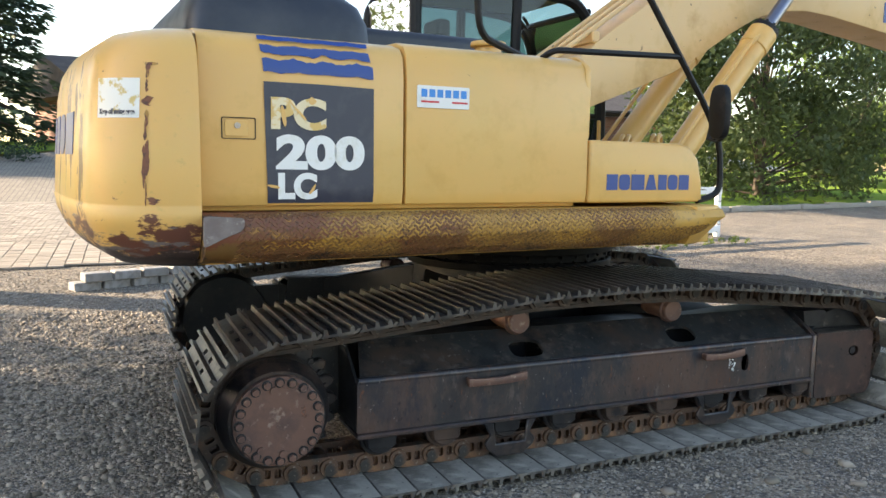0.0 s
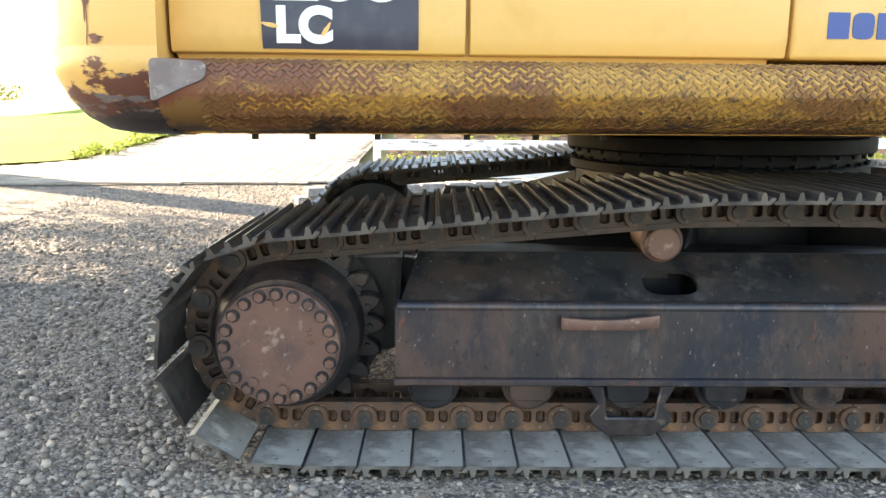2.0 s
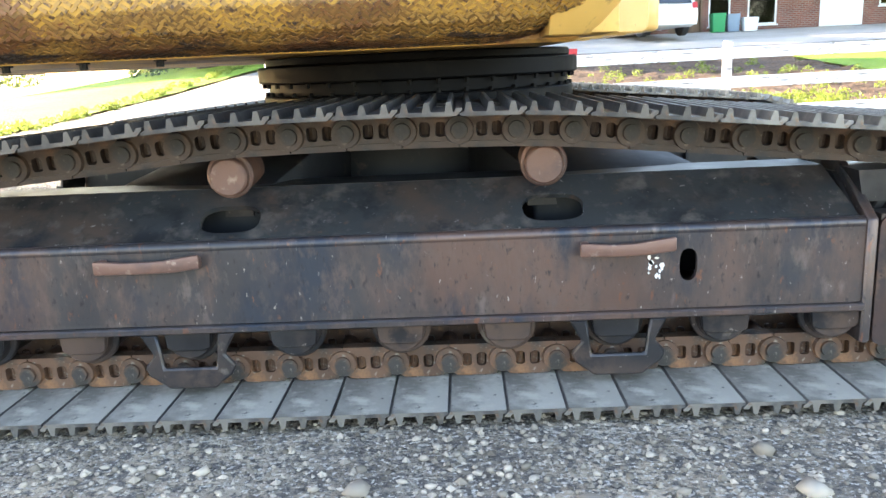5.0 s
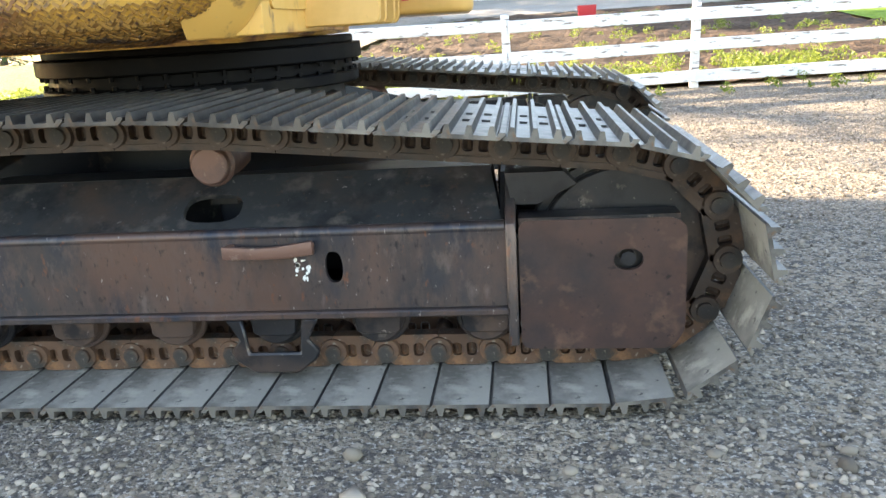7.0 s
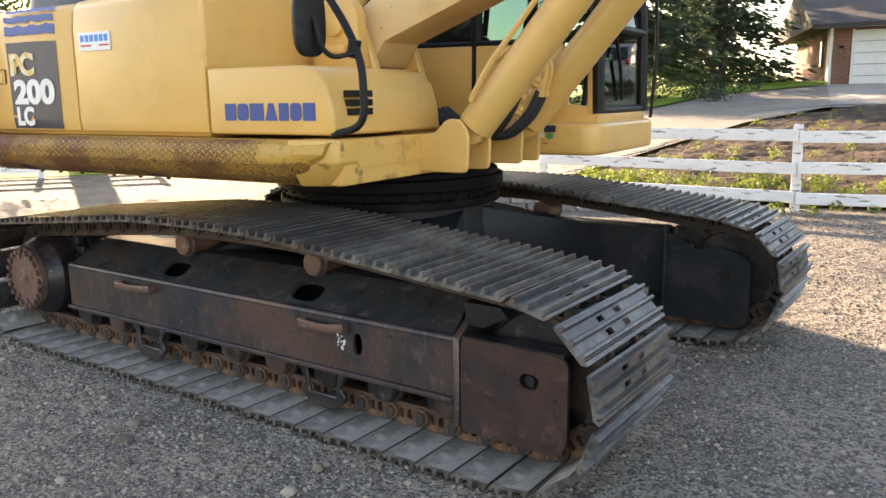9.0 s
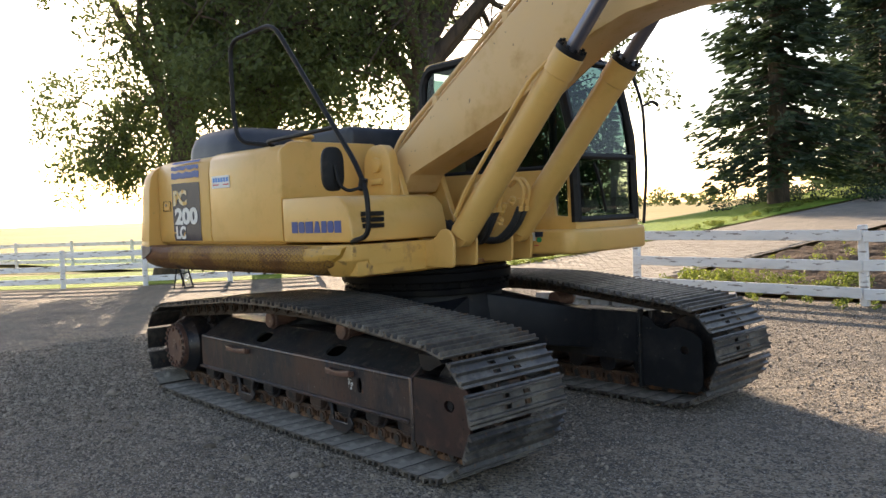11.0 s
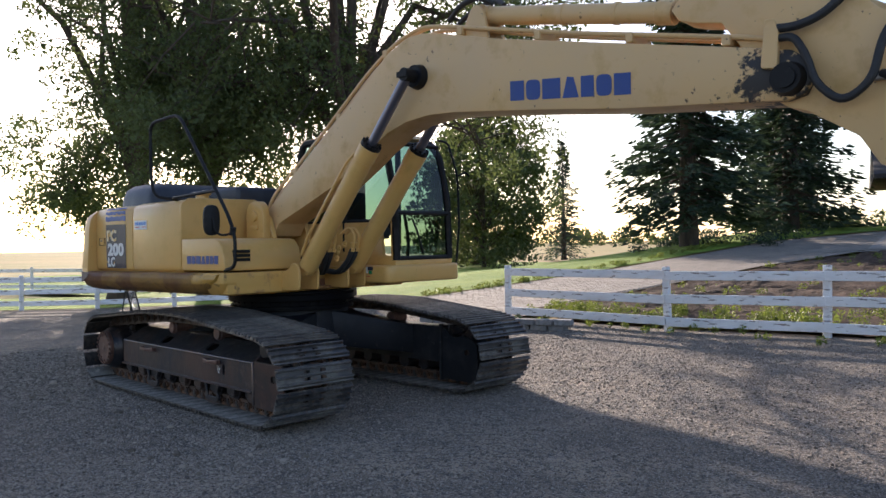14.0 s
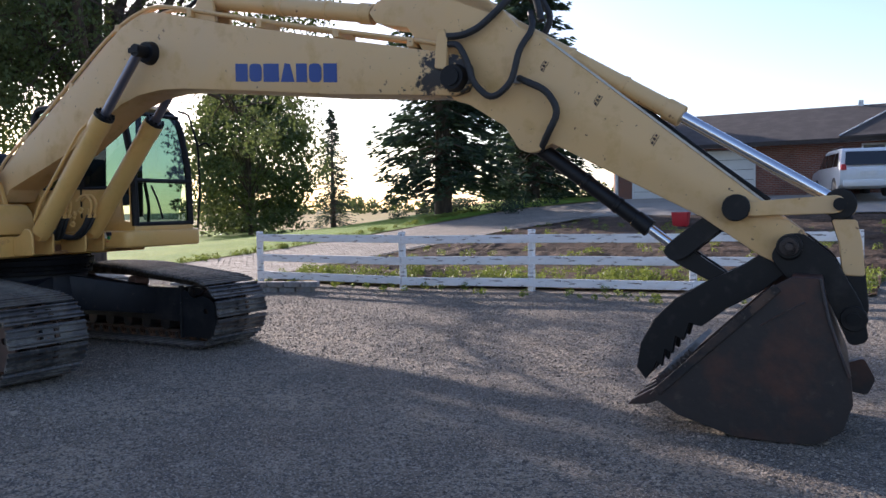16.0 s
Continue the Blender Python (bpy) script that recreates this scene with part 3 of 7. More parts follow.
    pr(bm, [(1.468, 0.10), (1.490, 0.10), (1.490, 0.735), (1.468, 0.735)], -0.20, -0.262)
    bevel(bm, 0.004, 1)
    part("inner_rib", bm, M["iron_dark"], excavator)
    bm = BM()
    rod(bm, (1.868, Y(0.15), 0.437), (1.868, Y(0.196), 0.437), 0.024, seg=8)
    part("guard_bolt", bm, M["iron"], excavator)
    bm = BM()
    pr(bm, [(1.54, 0.555), (2.02, 0.555), (2.02, 0.575), (1.54, 0.575)], 0.20, 0.11)
    part("guard_lip", bm, M["iron"], excavator)
    bm = BM()
    pr(bm, [(1.45, 0.33), (1.98, 0.36), (1.98, 0.50), (1.45, 0.52)], 0.14, 0.165)
    part("yoke_arm", bm, M["iron"], excavator)
    bm = BM()
    pr(bm, [(1.45, 0.33), (1.98, 0.36), (1.98, 0.50), (1.45, 0.52)], -0.14, -0.165)
    part("yoke_arm", bm, M["iron"], excavator)
    bm = BM()
    pr(bm, [(1.52, 0.60), (1.60, 0.60), (1.72, 0.66), (1.68, 0.70), (1.50, 0.70)], 0.12, -0.1)
    part("idler_yoke", bm, M["iron"], excavator)
    # carrier rollers
    for x in (-0.512, 0.527):
        bm = BM()
        rod(bm, (x, Y(-0.18), 0.752), (x, Y(0.02), 0.752), 0.070, seg=28)
        rod(bm, (x, Y(-0.005), 0.752), (x, Y(0.018), 0.752), 0.078, seg=28)
        rod(bm, (x, Y(0.018), 0.748), (x, Y(0.046), 0.748), 0.068, 0.062, seg=28)
        bevel(bm, 0.005, 1, 50)
        part("carrier_roller", bm, M["hub"], excavator, "rusty carrier roller under the upper run of the track")
        bm = BM()
        pr(bm, [(x - 0.05, 0.60), (x + 0.05, 0.60), (x + 0.035, 0.70), (x - 0.035, 0.70)], -0.16, -0.05)
        part("roller_bracket", bm, M["iron"], excavator)
    # track rollers
    for x in np.linspace(-1.345, 1.425, 9):
        bm = BM()
        rod(bm, (x, Y(-0.15), 0.252), (x, Y(0.15), 0.252), 0.084, seg=24)
        rod(bm, (x, Y(0.118), 0.252), (x, Y(0.145), 0.252), 0.098, seg=24)
        rod(bm, (x, Y(0.145), 0.252), (x, Y(0.185), 0.252), 0.082, 0.078, seg=24)
        rod(bm, (x, Y(0.185), 0.240), (x, Y(0.193), 0.240), 0.020, seg=12)
        pr(bm, [(x - 0.072, 0.215), (x - 0.05, 0.205), (x + 0.05, 0.205), (x + 0.072, 0.215), (x + 0.078, 0.272), (x - 0.078, 0.272)], 0.15, 0.196)
        bevel(bm, 0.004, 1, 50)
        part("track_roller", bm, M["iron"], excavator)
    for x in (-0.645, 0.735):
        bm = BM()
        pr(bm, [(x - 0.155, 0.272), (x - 0.10, 0.272), (x - 0.09, 0.20), (x - 0.085, 0.155), (x + 0.085, 0.155), (x + 0.09, 0.20), (x + 0.10, 0.272), (x + 0.155, 0.272), (x + 0.14, 0.245), (x + 0.115, 0.20), (x + 0.15, 0.16), (x + 0.135, 0.13), (x + 0.075, 0.085), (x - 0.075, 0.085), (x - 0.135, 0.13), (x - 0.15, 0.16), (x - 0.115, 0.20), (x - 0.14, 0.245)], 0.20, 0.222)
        bevel(bm, 0.006, 1)
        part("roller_guard", bm, M["iron"], excavator)


running_gear(-1)
built = set(excavator.children)
running_gear(1)
for ob in set(excavator.children) - built:
    ob.matrix_basis = Matrix.Translation((TRACK_X[1], 0, 0))

# car body between the tracks and the slew ring
bm = BM()
rod(bm, (0.05, CY, 0.50), (0.05, CY, 0.93), 0.70, 0.66, seg=40)
part("ring_pedestal", bm, M["inner_frame"], excavator)
for sx in (-1, 1):
    for sy in (-1, 1):
        bm = BM()
        pts = [(0.05 + sx * 0.20, CY + sy * 0.55), (0.05 + sx * 0.66, CY + sy * 0.10), (0.05 + sx * 1.12, CY + sy * 1.12), (0.05 + sx * 0.45, CY + sy * 1.12)]
        lo, hi = [], []
        for (x, y), zl, zh in zip(pts, (0.50, 0.50, 0.34, 0.34), (0.90, 0.90, 0.66, 0.70)):
            lo.append(bm.verts.new((x, y, zl)))
            hi.append(bm.verts.new((x, y, zh)))
        bm.faces.new(lo), bm.faces.new(hi)
        for i in range(4):
            bm.faces.new((lo[i], lo[(i + 1) % 4], hi[(i + 1) % 4], hi[i]))
        bmesh.ops.recalc_face_normals(bm, faces=bm.faces)
        bevel(bm, 0.015, 2)
        part("frame_leg", bm, M["inner_frame"], excavator)
for z0, z1, r in ((0.925, 0.975, 0.715), (0.975, 1.03, 0.690), (1.03, 1.10, 0.735), (1.10, 1.135, 0.70)):
    bm = BM()
    rod(bm, (0.07, CY, z0), (0.07, CY, z1), r, seg=64)
    bevel(bm, 0.006, 1, 50)
    part("slew_ring", bm, M["grease"], excavator, "black greasy slew ring")
bm = BM()
ring_of_bolts(bm, (0.07, CY, 0.975), "z", 0.700, 0.011, 0.016, 40)
ring_of_bolts(bm, (0.07, CY, 1.010), "z", 0.712, 0.010, 0.02, 40)
part("bolt", bm, M["grease"], excavator)["kind"] = "stuff"


# ---- upper carriage, in its own turned frame ----
def up(name, bm, material, label="", parent=None, smooth=35):
    return part(name, bm, material, parent or excavator, label, m=None if parent else UP, smooth=smooth)


bm = BM()
prism(bm, [(-2.28, -1.12), (-2.28, 1.40), (0.58, 1.40), (0.58, -1.12)], 1.135, 1.36, "z")
bevel(bm, 0.012, 1)
up("main_deck", bm, M["yellow_worn"])
# tread-plate skirt along the side
SK = [(-1.13, 1.372), (-1.30, 1.374), (-1.355, 1.355), (-1.378, 1.315), (-1.374, 1.262), (-1.335, 1.205), (-1.26, 1.165), (-1.10, 1.14), (-1.10, 1.16), (-1.25, 1.185)]
bm = BM()
rows_u = [-2.285, -1.5, -0.5, 0.25, 0.40, 0.55, 0.64]
rings = []
for u in rows_u:
    k = 0.0 if u <= 0.25 else ((u - 0.25) / 0.485) ** 2
    rings.append([bm.verts.new((u + (0.04 * k if z > 1.3 else -0.10 * k), v + 0.03 * k, z + (max(0, 1.30 - z) * 0.75 * k))) for v, z in SK])
for a, b in zip(rings, rings[1:]):
    for i in range(len(SK)):
        j = (i + 1) % len(SK)
        bm.faces.new((a[i], a[j], b[j], b[i]))
bm.faces.new(rings[0]), bm.faces.new(rings[-1][::-1])
bmesh.ops.recalc_face_normals(bm, faces=bm.faces)
skirt = up("side_skirt", bm, M["tread_base"], "worn yellow tread-plate skirt with rust showing through")
# raised lugs of the tread plate
path = [Vector((v, z)) for v, z in SK[1:8]]
lens = [0]
for a, b in zip(path, path[1:]):
    lens.append(lens[-1] + (b - a).length)
verts, faces = [], []
nu, row = 0, 0
d = 0.012
while d < lens[-1] - 0.01:
    k = max(i for i in range(len(lens)) if lens[i] <= d)
    k = min(k, len(path) - 2)
    f = (d - lens[k]) / (lens[k + 1] - lens[k])
    c = path[k].lerp(path[k + 1], f)
    tg = (path[k + 1] - path[k]).normalized()
    nrm = Vector((tg.y, -tg.x))
    if nrm.x > 0:
        nrm = -nrm
    if k >= 3:
        nrm = Vector((tg.y, -tg.x)) if tg.y * -1 < 0 and tg.x > 0 else nrm
        nrm = nrm if nrm.y < 0 or k < 3 else -nrm
    u = -2.15 + (0.014 if row % 2 else 0)
    while u < (0.27 if k < 3 else 0.60):
        sg = 1 if (row + nu) % 2 else -1
        nu += 1
        du, dd = 0.011, 0.007 * sg
        pts = []
        for au, ad, h in ((-1, -1, 0), (1, 1, 0), (0, 0, 1)):
            pts.append((au, ad, h))
        base = len(verts)
        wu, wd = 0.003 * sg * -1, 0.004
        for au, ad in ((-1, -1), (1, 1)):
            for w in (-1, 1):
                for h in (-0.002, 0.0035):
                    q = c + tg * (dd * ad + wd * w) + nrm * h
                    verts.append((u + du * au * (0.8 if h > 0 else 1) + wu * w, q.x, q.y))
        faces += [tuple(base + i for i in f4) for f4 in ((1, 3, 7, 5), (0, 1, 5, 4), (2, 6, 7, 3), (0, 2, 3, 1), (4, 5, 7, 6))]
        u += 0.028
    row += 1
    nu = row
    d += 0.0165
for i, (u, v, z) in enumerate(verts):
    k = 0.0 if u <= 0.25 else ((u - 0.25) / 0.485) ** 2
    verts[i] = (u + (0.04 * k if z > 1.3 else -0.10 * k), v + 0.03 * k, z + max(0, 1.30 - z) * 0.75 * k)
me = bpy.data.meshes.new("tread_lug")
me.from_pydata(verts, [], faces)
me.materials.append(M["tread"])
lugs = part("tread_lug", me, None, skirt)
lugs["kind"] = "stuff"
# corner plates of the skirt
bm = BM()
prism(bm, rounded([(-2.30, 1.372), (-2.13, 1.362), (-2.135, 1.31), (-2.20, 1.285), (-2.285, 1.245), (-2.30, 1.245)], 0.02, 3), -1.392, -1.378, "y")
bevel(bm, 0.003, 1)
up("corner_plate", bm, M["grey_plate"], "bare scraped steel plate on the skirt's rear corner")

# counterweight
bm = BM()


def weight_plan(ins):
    out = []
    r = 0.34 - ins * 0.3
    v1, u0 = 1.485 - ins, -2.30
    out.append((u0, v1))
    n = 10
    rear = lambda v: -2.80 + 0.10 * (v / 1.3) ** 2 + ins
    vc = v1 - r
    uc = rear(vc) + r
    for i in range(n + 1):
        a = math.pi / 2 + i * math.pi / 2 / n
        out.append((uc + r * math.cos(a), vc + r * math.sin(a)))
    for i in range(1, 8):
        v = vc * (1 - i / 8 * 1.0)
        out.append((rear(v), v))
    return out + [(u, -v) for u, v in out[::-1] if v > 1e-6]


rings = []
for z, ins in ((1.125, 0.22), (1.14, 0.155), (1.18, 0.095), (1.24, 0.045), (1.315, 0.012), (1.385, 0.0), (1.395, 0.006), (1.405, 0.004), (1.6, 0.015), (1.9, 0.035), (2.0, 0.055), (2.06, 0.09), (2.105, 0.15), (2.135, 0.24), (2.145, 0.36)):
    rings.append([bm.verts.new((u, v + 0.11, z)) for u, v in weight_plan(ins)])
for a, b in zip(rings, rings[1:]):
    for i in range(len(a)):
        j = (i + 1) % len(a)
        bm.faces.new((a[i], a[j], b[j], b[i]))
bm.faces.new(rings[0]), bm.faces.new(rings[-1][::-1])
bmesh.ops.recalc_face_normals(bm, faces=bm.faces)
weight = up("counterweight", bm, M["weight"], "rounded yellow counterweight scraped down to rust", smooth=50)

# engine house, side doors and tank
bm = BM()
prism(bm, [(-2.29, 1.36), (-0.30, 1.36), (-0.30, 2.10), (-2.29, 2.09)], -1.215, 1.45, "y")
bevel(bm, 0.03, 2)
up("engine_house", bm, M["yellow"])


def side_door(u0, u1, z1, label):
    bm = BM()
    prof = [(-1.20, 1.385), (-1.252, 1.39), (-1.262, 1.45), (-1.258, 1.98), (-1.245, z1 - 0.06), (-1.21, z1 - 0.015), (-1.12, z1 + 0.012), (-0.9, z1 + 0.02), (-0.9, z1 - 0.01), (-1.12, z1 - 0.02), (-1.20, z1 - 0.08)]
    prism(bm, prof, u0, u1, "x")
    bevel(bm, 0.006, 2, 40)
    return up("side_door", bm, M["yellow"], label, smooth=40)


door = side_door(-2.288, -1.352, 2.13, "yellow engine door with a model decal and a latch")
tank = side_door(-1.338, -0.272, 2.145, "yellow tank cover with a small blue sticker")
bm = BM()
prism(bm, rounded([(-1.256, 1.715), (-0.28, 1.715), (-0.28, 2.175), (-1.16, 2.17), (-1.256, 2.10)], 0.035, 4), -0.30, -0.258, "x")
bevel(bm, 0.012, 2)
up("tank_front", bm, M["yellow"])
# stepped box in front of the tank
bm = BM()
prism(bm, [(-0.258, 1.385), (0.575, 1.385), (0.565, 1.50), (0.53, 1.63), (0.46, 1.70), (0.38, 1.718), (-0.258, 1.722)], -1.262, -0.30, "y")
bevel(bm, 0.016, 3)
toolbox = up("tool_box", bm, M["yellow"], "yellow box with a blue logo and black vents")
bm = BM()
prism(bm, [(-1.22, 1.155), (0.44, 1.155), (0.44, 1.19), (-0.32, 1.19), (-0.32, 1.376), (-1.22, 1.376)], 0.56, 0.685, "x")
bevel(bm, 0.008, 2)
prism(bm, rounded([(-1.12, 1.235), (-0.42, 1.24), (-0.46, 1.345), (-1.12, 1.33)], 0.03), 0.685, 0.694, "x")
up("front_beam", bm, M["yellow_worn"])
bm = BM()
top = [(0.45, -1.352), (0.62, -1.33), (0.70, -1.27), (0.69, -1.0), (0.45, -1.0)]
low = [(0.45, -1.27), (0.56, -1.24), (0.60, -1.20), (0.59, -1.0), (0.45, -1.0)]
hi, mid, lo = [bm.verts.new((u, v, 1.378)) for u, v in top], [bm.verts.new((u, v, 1.27)) for u, v in top], [bm.verts.new((u, v, 1.15)) for u, v in low]
for a, b in ((hi, mid), (mid, lo)):
    for i in range(5):
        bm.faces.new((a[i], a[(i + 1) % 5], b[(i + 1) % 5], b[i]))
bm.faces.new(hi[::-1]), bm.faces.new(lo)
bmesh.ops.recalc_face_normals(bm, faces=bm.faces)
bevel(bm, 0.008, 2)
up("corner_bracket", bm, M["yellow_worn"])
bm = BM()
for i in range(3):
    box(bm, 0.548, 0.583, -1.155, -0.965, 1.48 + i * 0.043, 1.512 + i * 0.043)
up("vent", bm, M["black"], "black vent slots", parent=toolbox)
# hood
bm = BM()
rings = []
for z, ins in ((2.10, 0.0), (2.26, 0.015), (2.36, 0.05), (2.415, 0.11), (2.44, 0.2)):
    rings.append([bm.verts.new((u, v, z - 0.03 * (u + 2.2) / 1.6 * (z > 2.3))) for u, v in rounded([(-2.28 + ins, -0.98 + ins), (-1.36 - ins, -0.98 + ins), (-1.36 - ins, 1.20 - ins), (-2.28 + ins, 1.20 - ins)], 0.16, 5)])
for a, b in zip(rings, rings[1:]):
    for i in range(len(a)):
        j = (i + 1) % len(a)
        bm.faces.new((a[i], a[j], b[j], b[i]))
bm.faces.new(rings[-1])
bmesh.ops.recalc_face_normals(bm, faces=bm.faces)
up("hood", bm, M["hood"], "dark blue-black engine hood with rounded edges", smooth=50)
bm = BM()
box(bm, -1.42, -0.33, -0.50, 1.0, 2.09, 2.33)
bevel(bm, 0.05, 3)
up("rear_cover", bm, M["hood"])
bm = BM()
rod(bm, (-0.62, -0.78, 2.14), (-0.62, -0.78, 2.23), 0.075, seg=20)
rod(bm, (-0.62, -0.78, 2.23), (-0.62, -0.78, 2.26), 0.10, seg=20)
bevel(bm, 0.008, 2, 50)
up("filler_cap", bm, M["yellow"])


# ---- boom, arm, cylinders ----
def side_beam(name, pts, v0, v1, material, label="", bev=0.012, holes=()):
    bm = BM()
    prism(bm, pts, v0, v1, "y")
    bevel(bm, bev, 2, 18 if bev < 0.02 else 25)
    return up(name, bm, material, label)


BW0, BW1 = -0.262, 0.13
boom = side_beam("boom", [(-0.08, 1.86), (0.02, 1.74), (0.16, 1.76), (0.26, 1.90), (0.72, 2.07), (1.24, 2.27), (1.55, 2.44), (1.80, 2.595), (2.07, 2.735), (2.31, 2.81), (2.62, 2.842), (2.92, 2.83), (3.86, 2.734), (4.66, 2.641), (5.62, 2.563), (5.86, 2.54), (5.98, 2.57), (6.03, 2.67), (6.01, 2.78), (5.90, 2.87), (5.62, 2.935), (4.67, 3.14), (3.49, 3.395), (2.79, 3.575), (2.53, 3.625), (2.33, 3.61), (2.10, 3.52), (1.95, 3.42), (1.45, 3.05), (0.60, 2.47), (0.24, 2.19), (0.0, 2.03)], BW0, BW1, M["boom_paint"], "faded yellow bent box boom with a blue logo", 0.01)
bm = BM()
PU, PZ = 2.50, 3.215
rod(bm, (PU, -0.47, PZ), (PU, 0.34, PZ), 0.062, seg=24)
rod(bm, (PU, -0.335, PZ), (PU, -0.26, PZ), 0.105, 0.12, seg=28)
rod(bm, (PU, 0.128, PZ), (PU, 0.20, PZ), 0.12, 0.105, seg=28)
box(bm, PU - 0.075, PU + 0.055, -0.485, -0.462, PZ - 0.025, PZ + 0.025)
up("boom_pin", bm, M["black"], "black greasy pin")
for v in (-0.41, 0.265):
    bm = BM()
    a, g, e = Vector((0.95, v, 1.40)), Vector((1.97, v, 2.595)), Vector((PU, v, PZ))
    ax = (g - a).normalized()
    rod(bm, a + ax * 0.02, g - ax * 0.02, 0.100, seg=32)
    rod(bm, g - ax * 0.16, g, 0.108, seg=32)
    rod(bm, a + Vector((0, -0.05, 0)), a + Vector((0, 0.05, 0)), 0.085, seg=24)
    bevel(bm, 0.005, 1, 50)
    cyl = up("boom_cylinder", bm, M["yellow"], "yellow boom cylinder with its rod half out")
    bm = BM()
    rod(bm, g, e, 0.048, seg=24)
    up("cylinder_rod", bm, M["oldrod"], "dull steel rod", parent=cyl)
    bm = BM()
    rod(bm, g, g + ax * 0.035, 0.105, seg=28)
    for i in range(10):
        t = i * math.tau / 10
        q = g + Vector((0.09 * math.cos(t) * ax.z, 0.09 * math.sin(t), -0.09 * math.cos(t) * ax.x))
        rod(bm, q + ax * 0.03, q + ax * 0.055, 0.012, seg=6)
    up("gland", bm, M["black"], parent=cyl)
    bm = BM()
    sgn = -1 if v < 0 else 1
    tube(bm, [a + ax * 0.16 + Vector((-0.07, sgn * 0.10, 0.03)), a + ax * 0.35 + Vector((-0.09, sgn * 0.10, 0.06)), g - ax * 0.25 + Vector((-0.09, sgn * 0.09, 0.06)), g - ax * 0.1 + Vector((-0.05, sgn * 0.07, 0.04))], 0.016)
    up("oil_pipe", bm, M["yellow"], parent=cyl)
    for w in (-0.125, 0.125):
        bm = BM()
        prism(bm, rounded([(0.58, 1.17), (0.98, 1.17), (0.99, 1.38), (0.94, 1.455), (0.86, 1.46), (0.78, 1.38), (0.58, 1.36)], 0.035), v + w - 0.014, v + w + 0.014, "y")
        bevel(bm, 0.006, 1)
        up("cylinder_bracket", bm, M["yellow"])
for v in (-0.31, 0.18):
    bm = BM()
    prism(bm, rounded([(-0.32, 1.36), (0.42, 1.36), (0.30, 1.62), (0.16, 2.0), (-0.05, 2.06), (-0.22, 1.9)], 0.06), v - 0.03, v + 0.03, "y")
    bevel(bm, 0.008, 1)
    up("boom_bracket", bm, M["yellow"])
bm = BM()
rod(bm, (0.04, -0.40, 1.88), (0.04, 0.27, 1.88), 0.07, seg=20)
rod(bm, (0.04, -0.43, 1.88), (0.04, -0.34, 1.88), 0.1, seg=20)
up("boom_foot_pin", bm, M["yellow"])

arm = side_beam("arm", [(5.02, 3.33), (5.08, 3.24), (5.20, 3.20), (5.40, 3.16), (5.66, 2.78), (5.74, 2.58), (5.86, 2.50), (5.97, 2.465), (6.28, 2.27), (6.40, 2.08), (6.48, 2.045), (6.56, 2.05), (6.68, 2.11), (7.82, 1.515), (8.22, 1.235), (8.38, 1.16), (8.52, 1.20), (8.56, 1.31), (8.49, 1.42), (8.26, 1.60), (6.62, 2.94), (6.40, 3.06), (6.28, 3.20), (6.16, 3.29), (5.96, 3.37), (5.62, 3.46), (5.30, 3.47), (5.10, 3.42)], -0.19, 0.09, M["yellow_faded"], "faded yellow arm stained with rust", 0.012)
bm = BM()
rod(bm, (5.88, -0.33, 2.68), (5.88, 0.20, 2.68), 0.075, seg=24)
rod(bm, (5.88, -0.345, 2.68), (5.88, -0.262, 2.68), 0.100, 0.115, seg=32)
rod(bm, (5.88, 0.13, 2.68), (5.88, 0.21, 2.68), 0.115, 0.100, seg=32)
rod(bm, (5.88, -0.365, 2.68), (5.88, -0.345, 2.68), 0.070, seg=24)
up("arm_pin", bm, M["black"], "black round pin boss")


def ram(name, a, b, e, v, r, rr, rodmat, label, cylmat="yellow_faded"):
    bm = BM()
    a, b, e = Vector((a[0], v, a[1])), Vector((b[0], v, b[1])), Vector((e[0], v, e[1]))
    ax = (b - a).normalized()
    rod(bm, a, b, r, seg=28)
    rod(bm, b - ax * 0.14, b, r * 1.15, seg=28)
    rod(bm, a + ax * 0.02, a + ax * 0.07, r * 1.12, seg=28)
    for f in (0.45, 0.72):
        q = a.lerp(b, f)
        rod(bm, q, q + ax * 0.04, r * 1.1, seg=28)
    rod(bm, a + Vector((0, -r, 0)), a + Vector((0, r, 0)), r * 1.1, seg=24)
    bevel(bm, 0.004, 1, 50)
    c = up(name, bm, M[cylmat], label)
    bm = BM()
    rod(bm, b, e, rr, seg=24)
    up("cylinder_rod", bm, M[rodmat], "bright chromed rod" if rodmat == "chrome" else "", parent=c)
    bm = BM()
    rod(bm, e + Vector((0, -r * 1.1, 0)), e + Vector((0, r * 1.1, 0)), rr * 1.9, seg=24)
    up("rod_eye", bm, M[cylmat], parent=c)
    return c


ram("arm_cylinder", (3.16, 3.70), (5.00, 3.345), (5.15, 3.315), -0.06, 0.082, 0.05, "chrome", "yellow arm cylinder lying along the top of the boom")
ram("bucket_cylinder", (6.04, 3.25), (7.66, 2.27), (8.75, 1.585), -0.05, 0.072, 0.045, "chrome", "yellow bucket cylinder with a bright rod")
for v in (-0.17, 0.05):
    side_beam("cylinder_lug", rounded([(2.96, 3.50), (3.29, 3.44), (3.24, 3.70), (3.18, 3.78), (3.10, 3.76)], 0.04), v - 0.02, v + 0.02, M["yellow_faded"], bev=0.005)
    side_beam("cylinder_lug", rounded([(5.82, 3.34), (6.22, 3.16), (6.15, 3.31), (6.06, 3.36), (5.94, 3.39)], 0.03), v - 0.02, v + 0.02, M["yellow_faded"], bev=0.005)
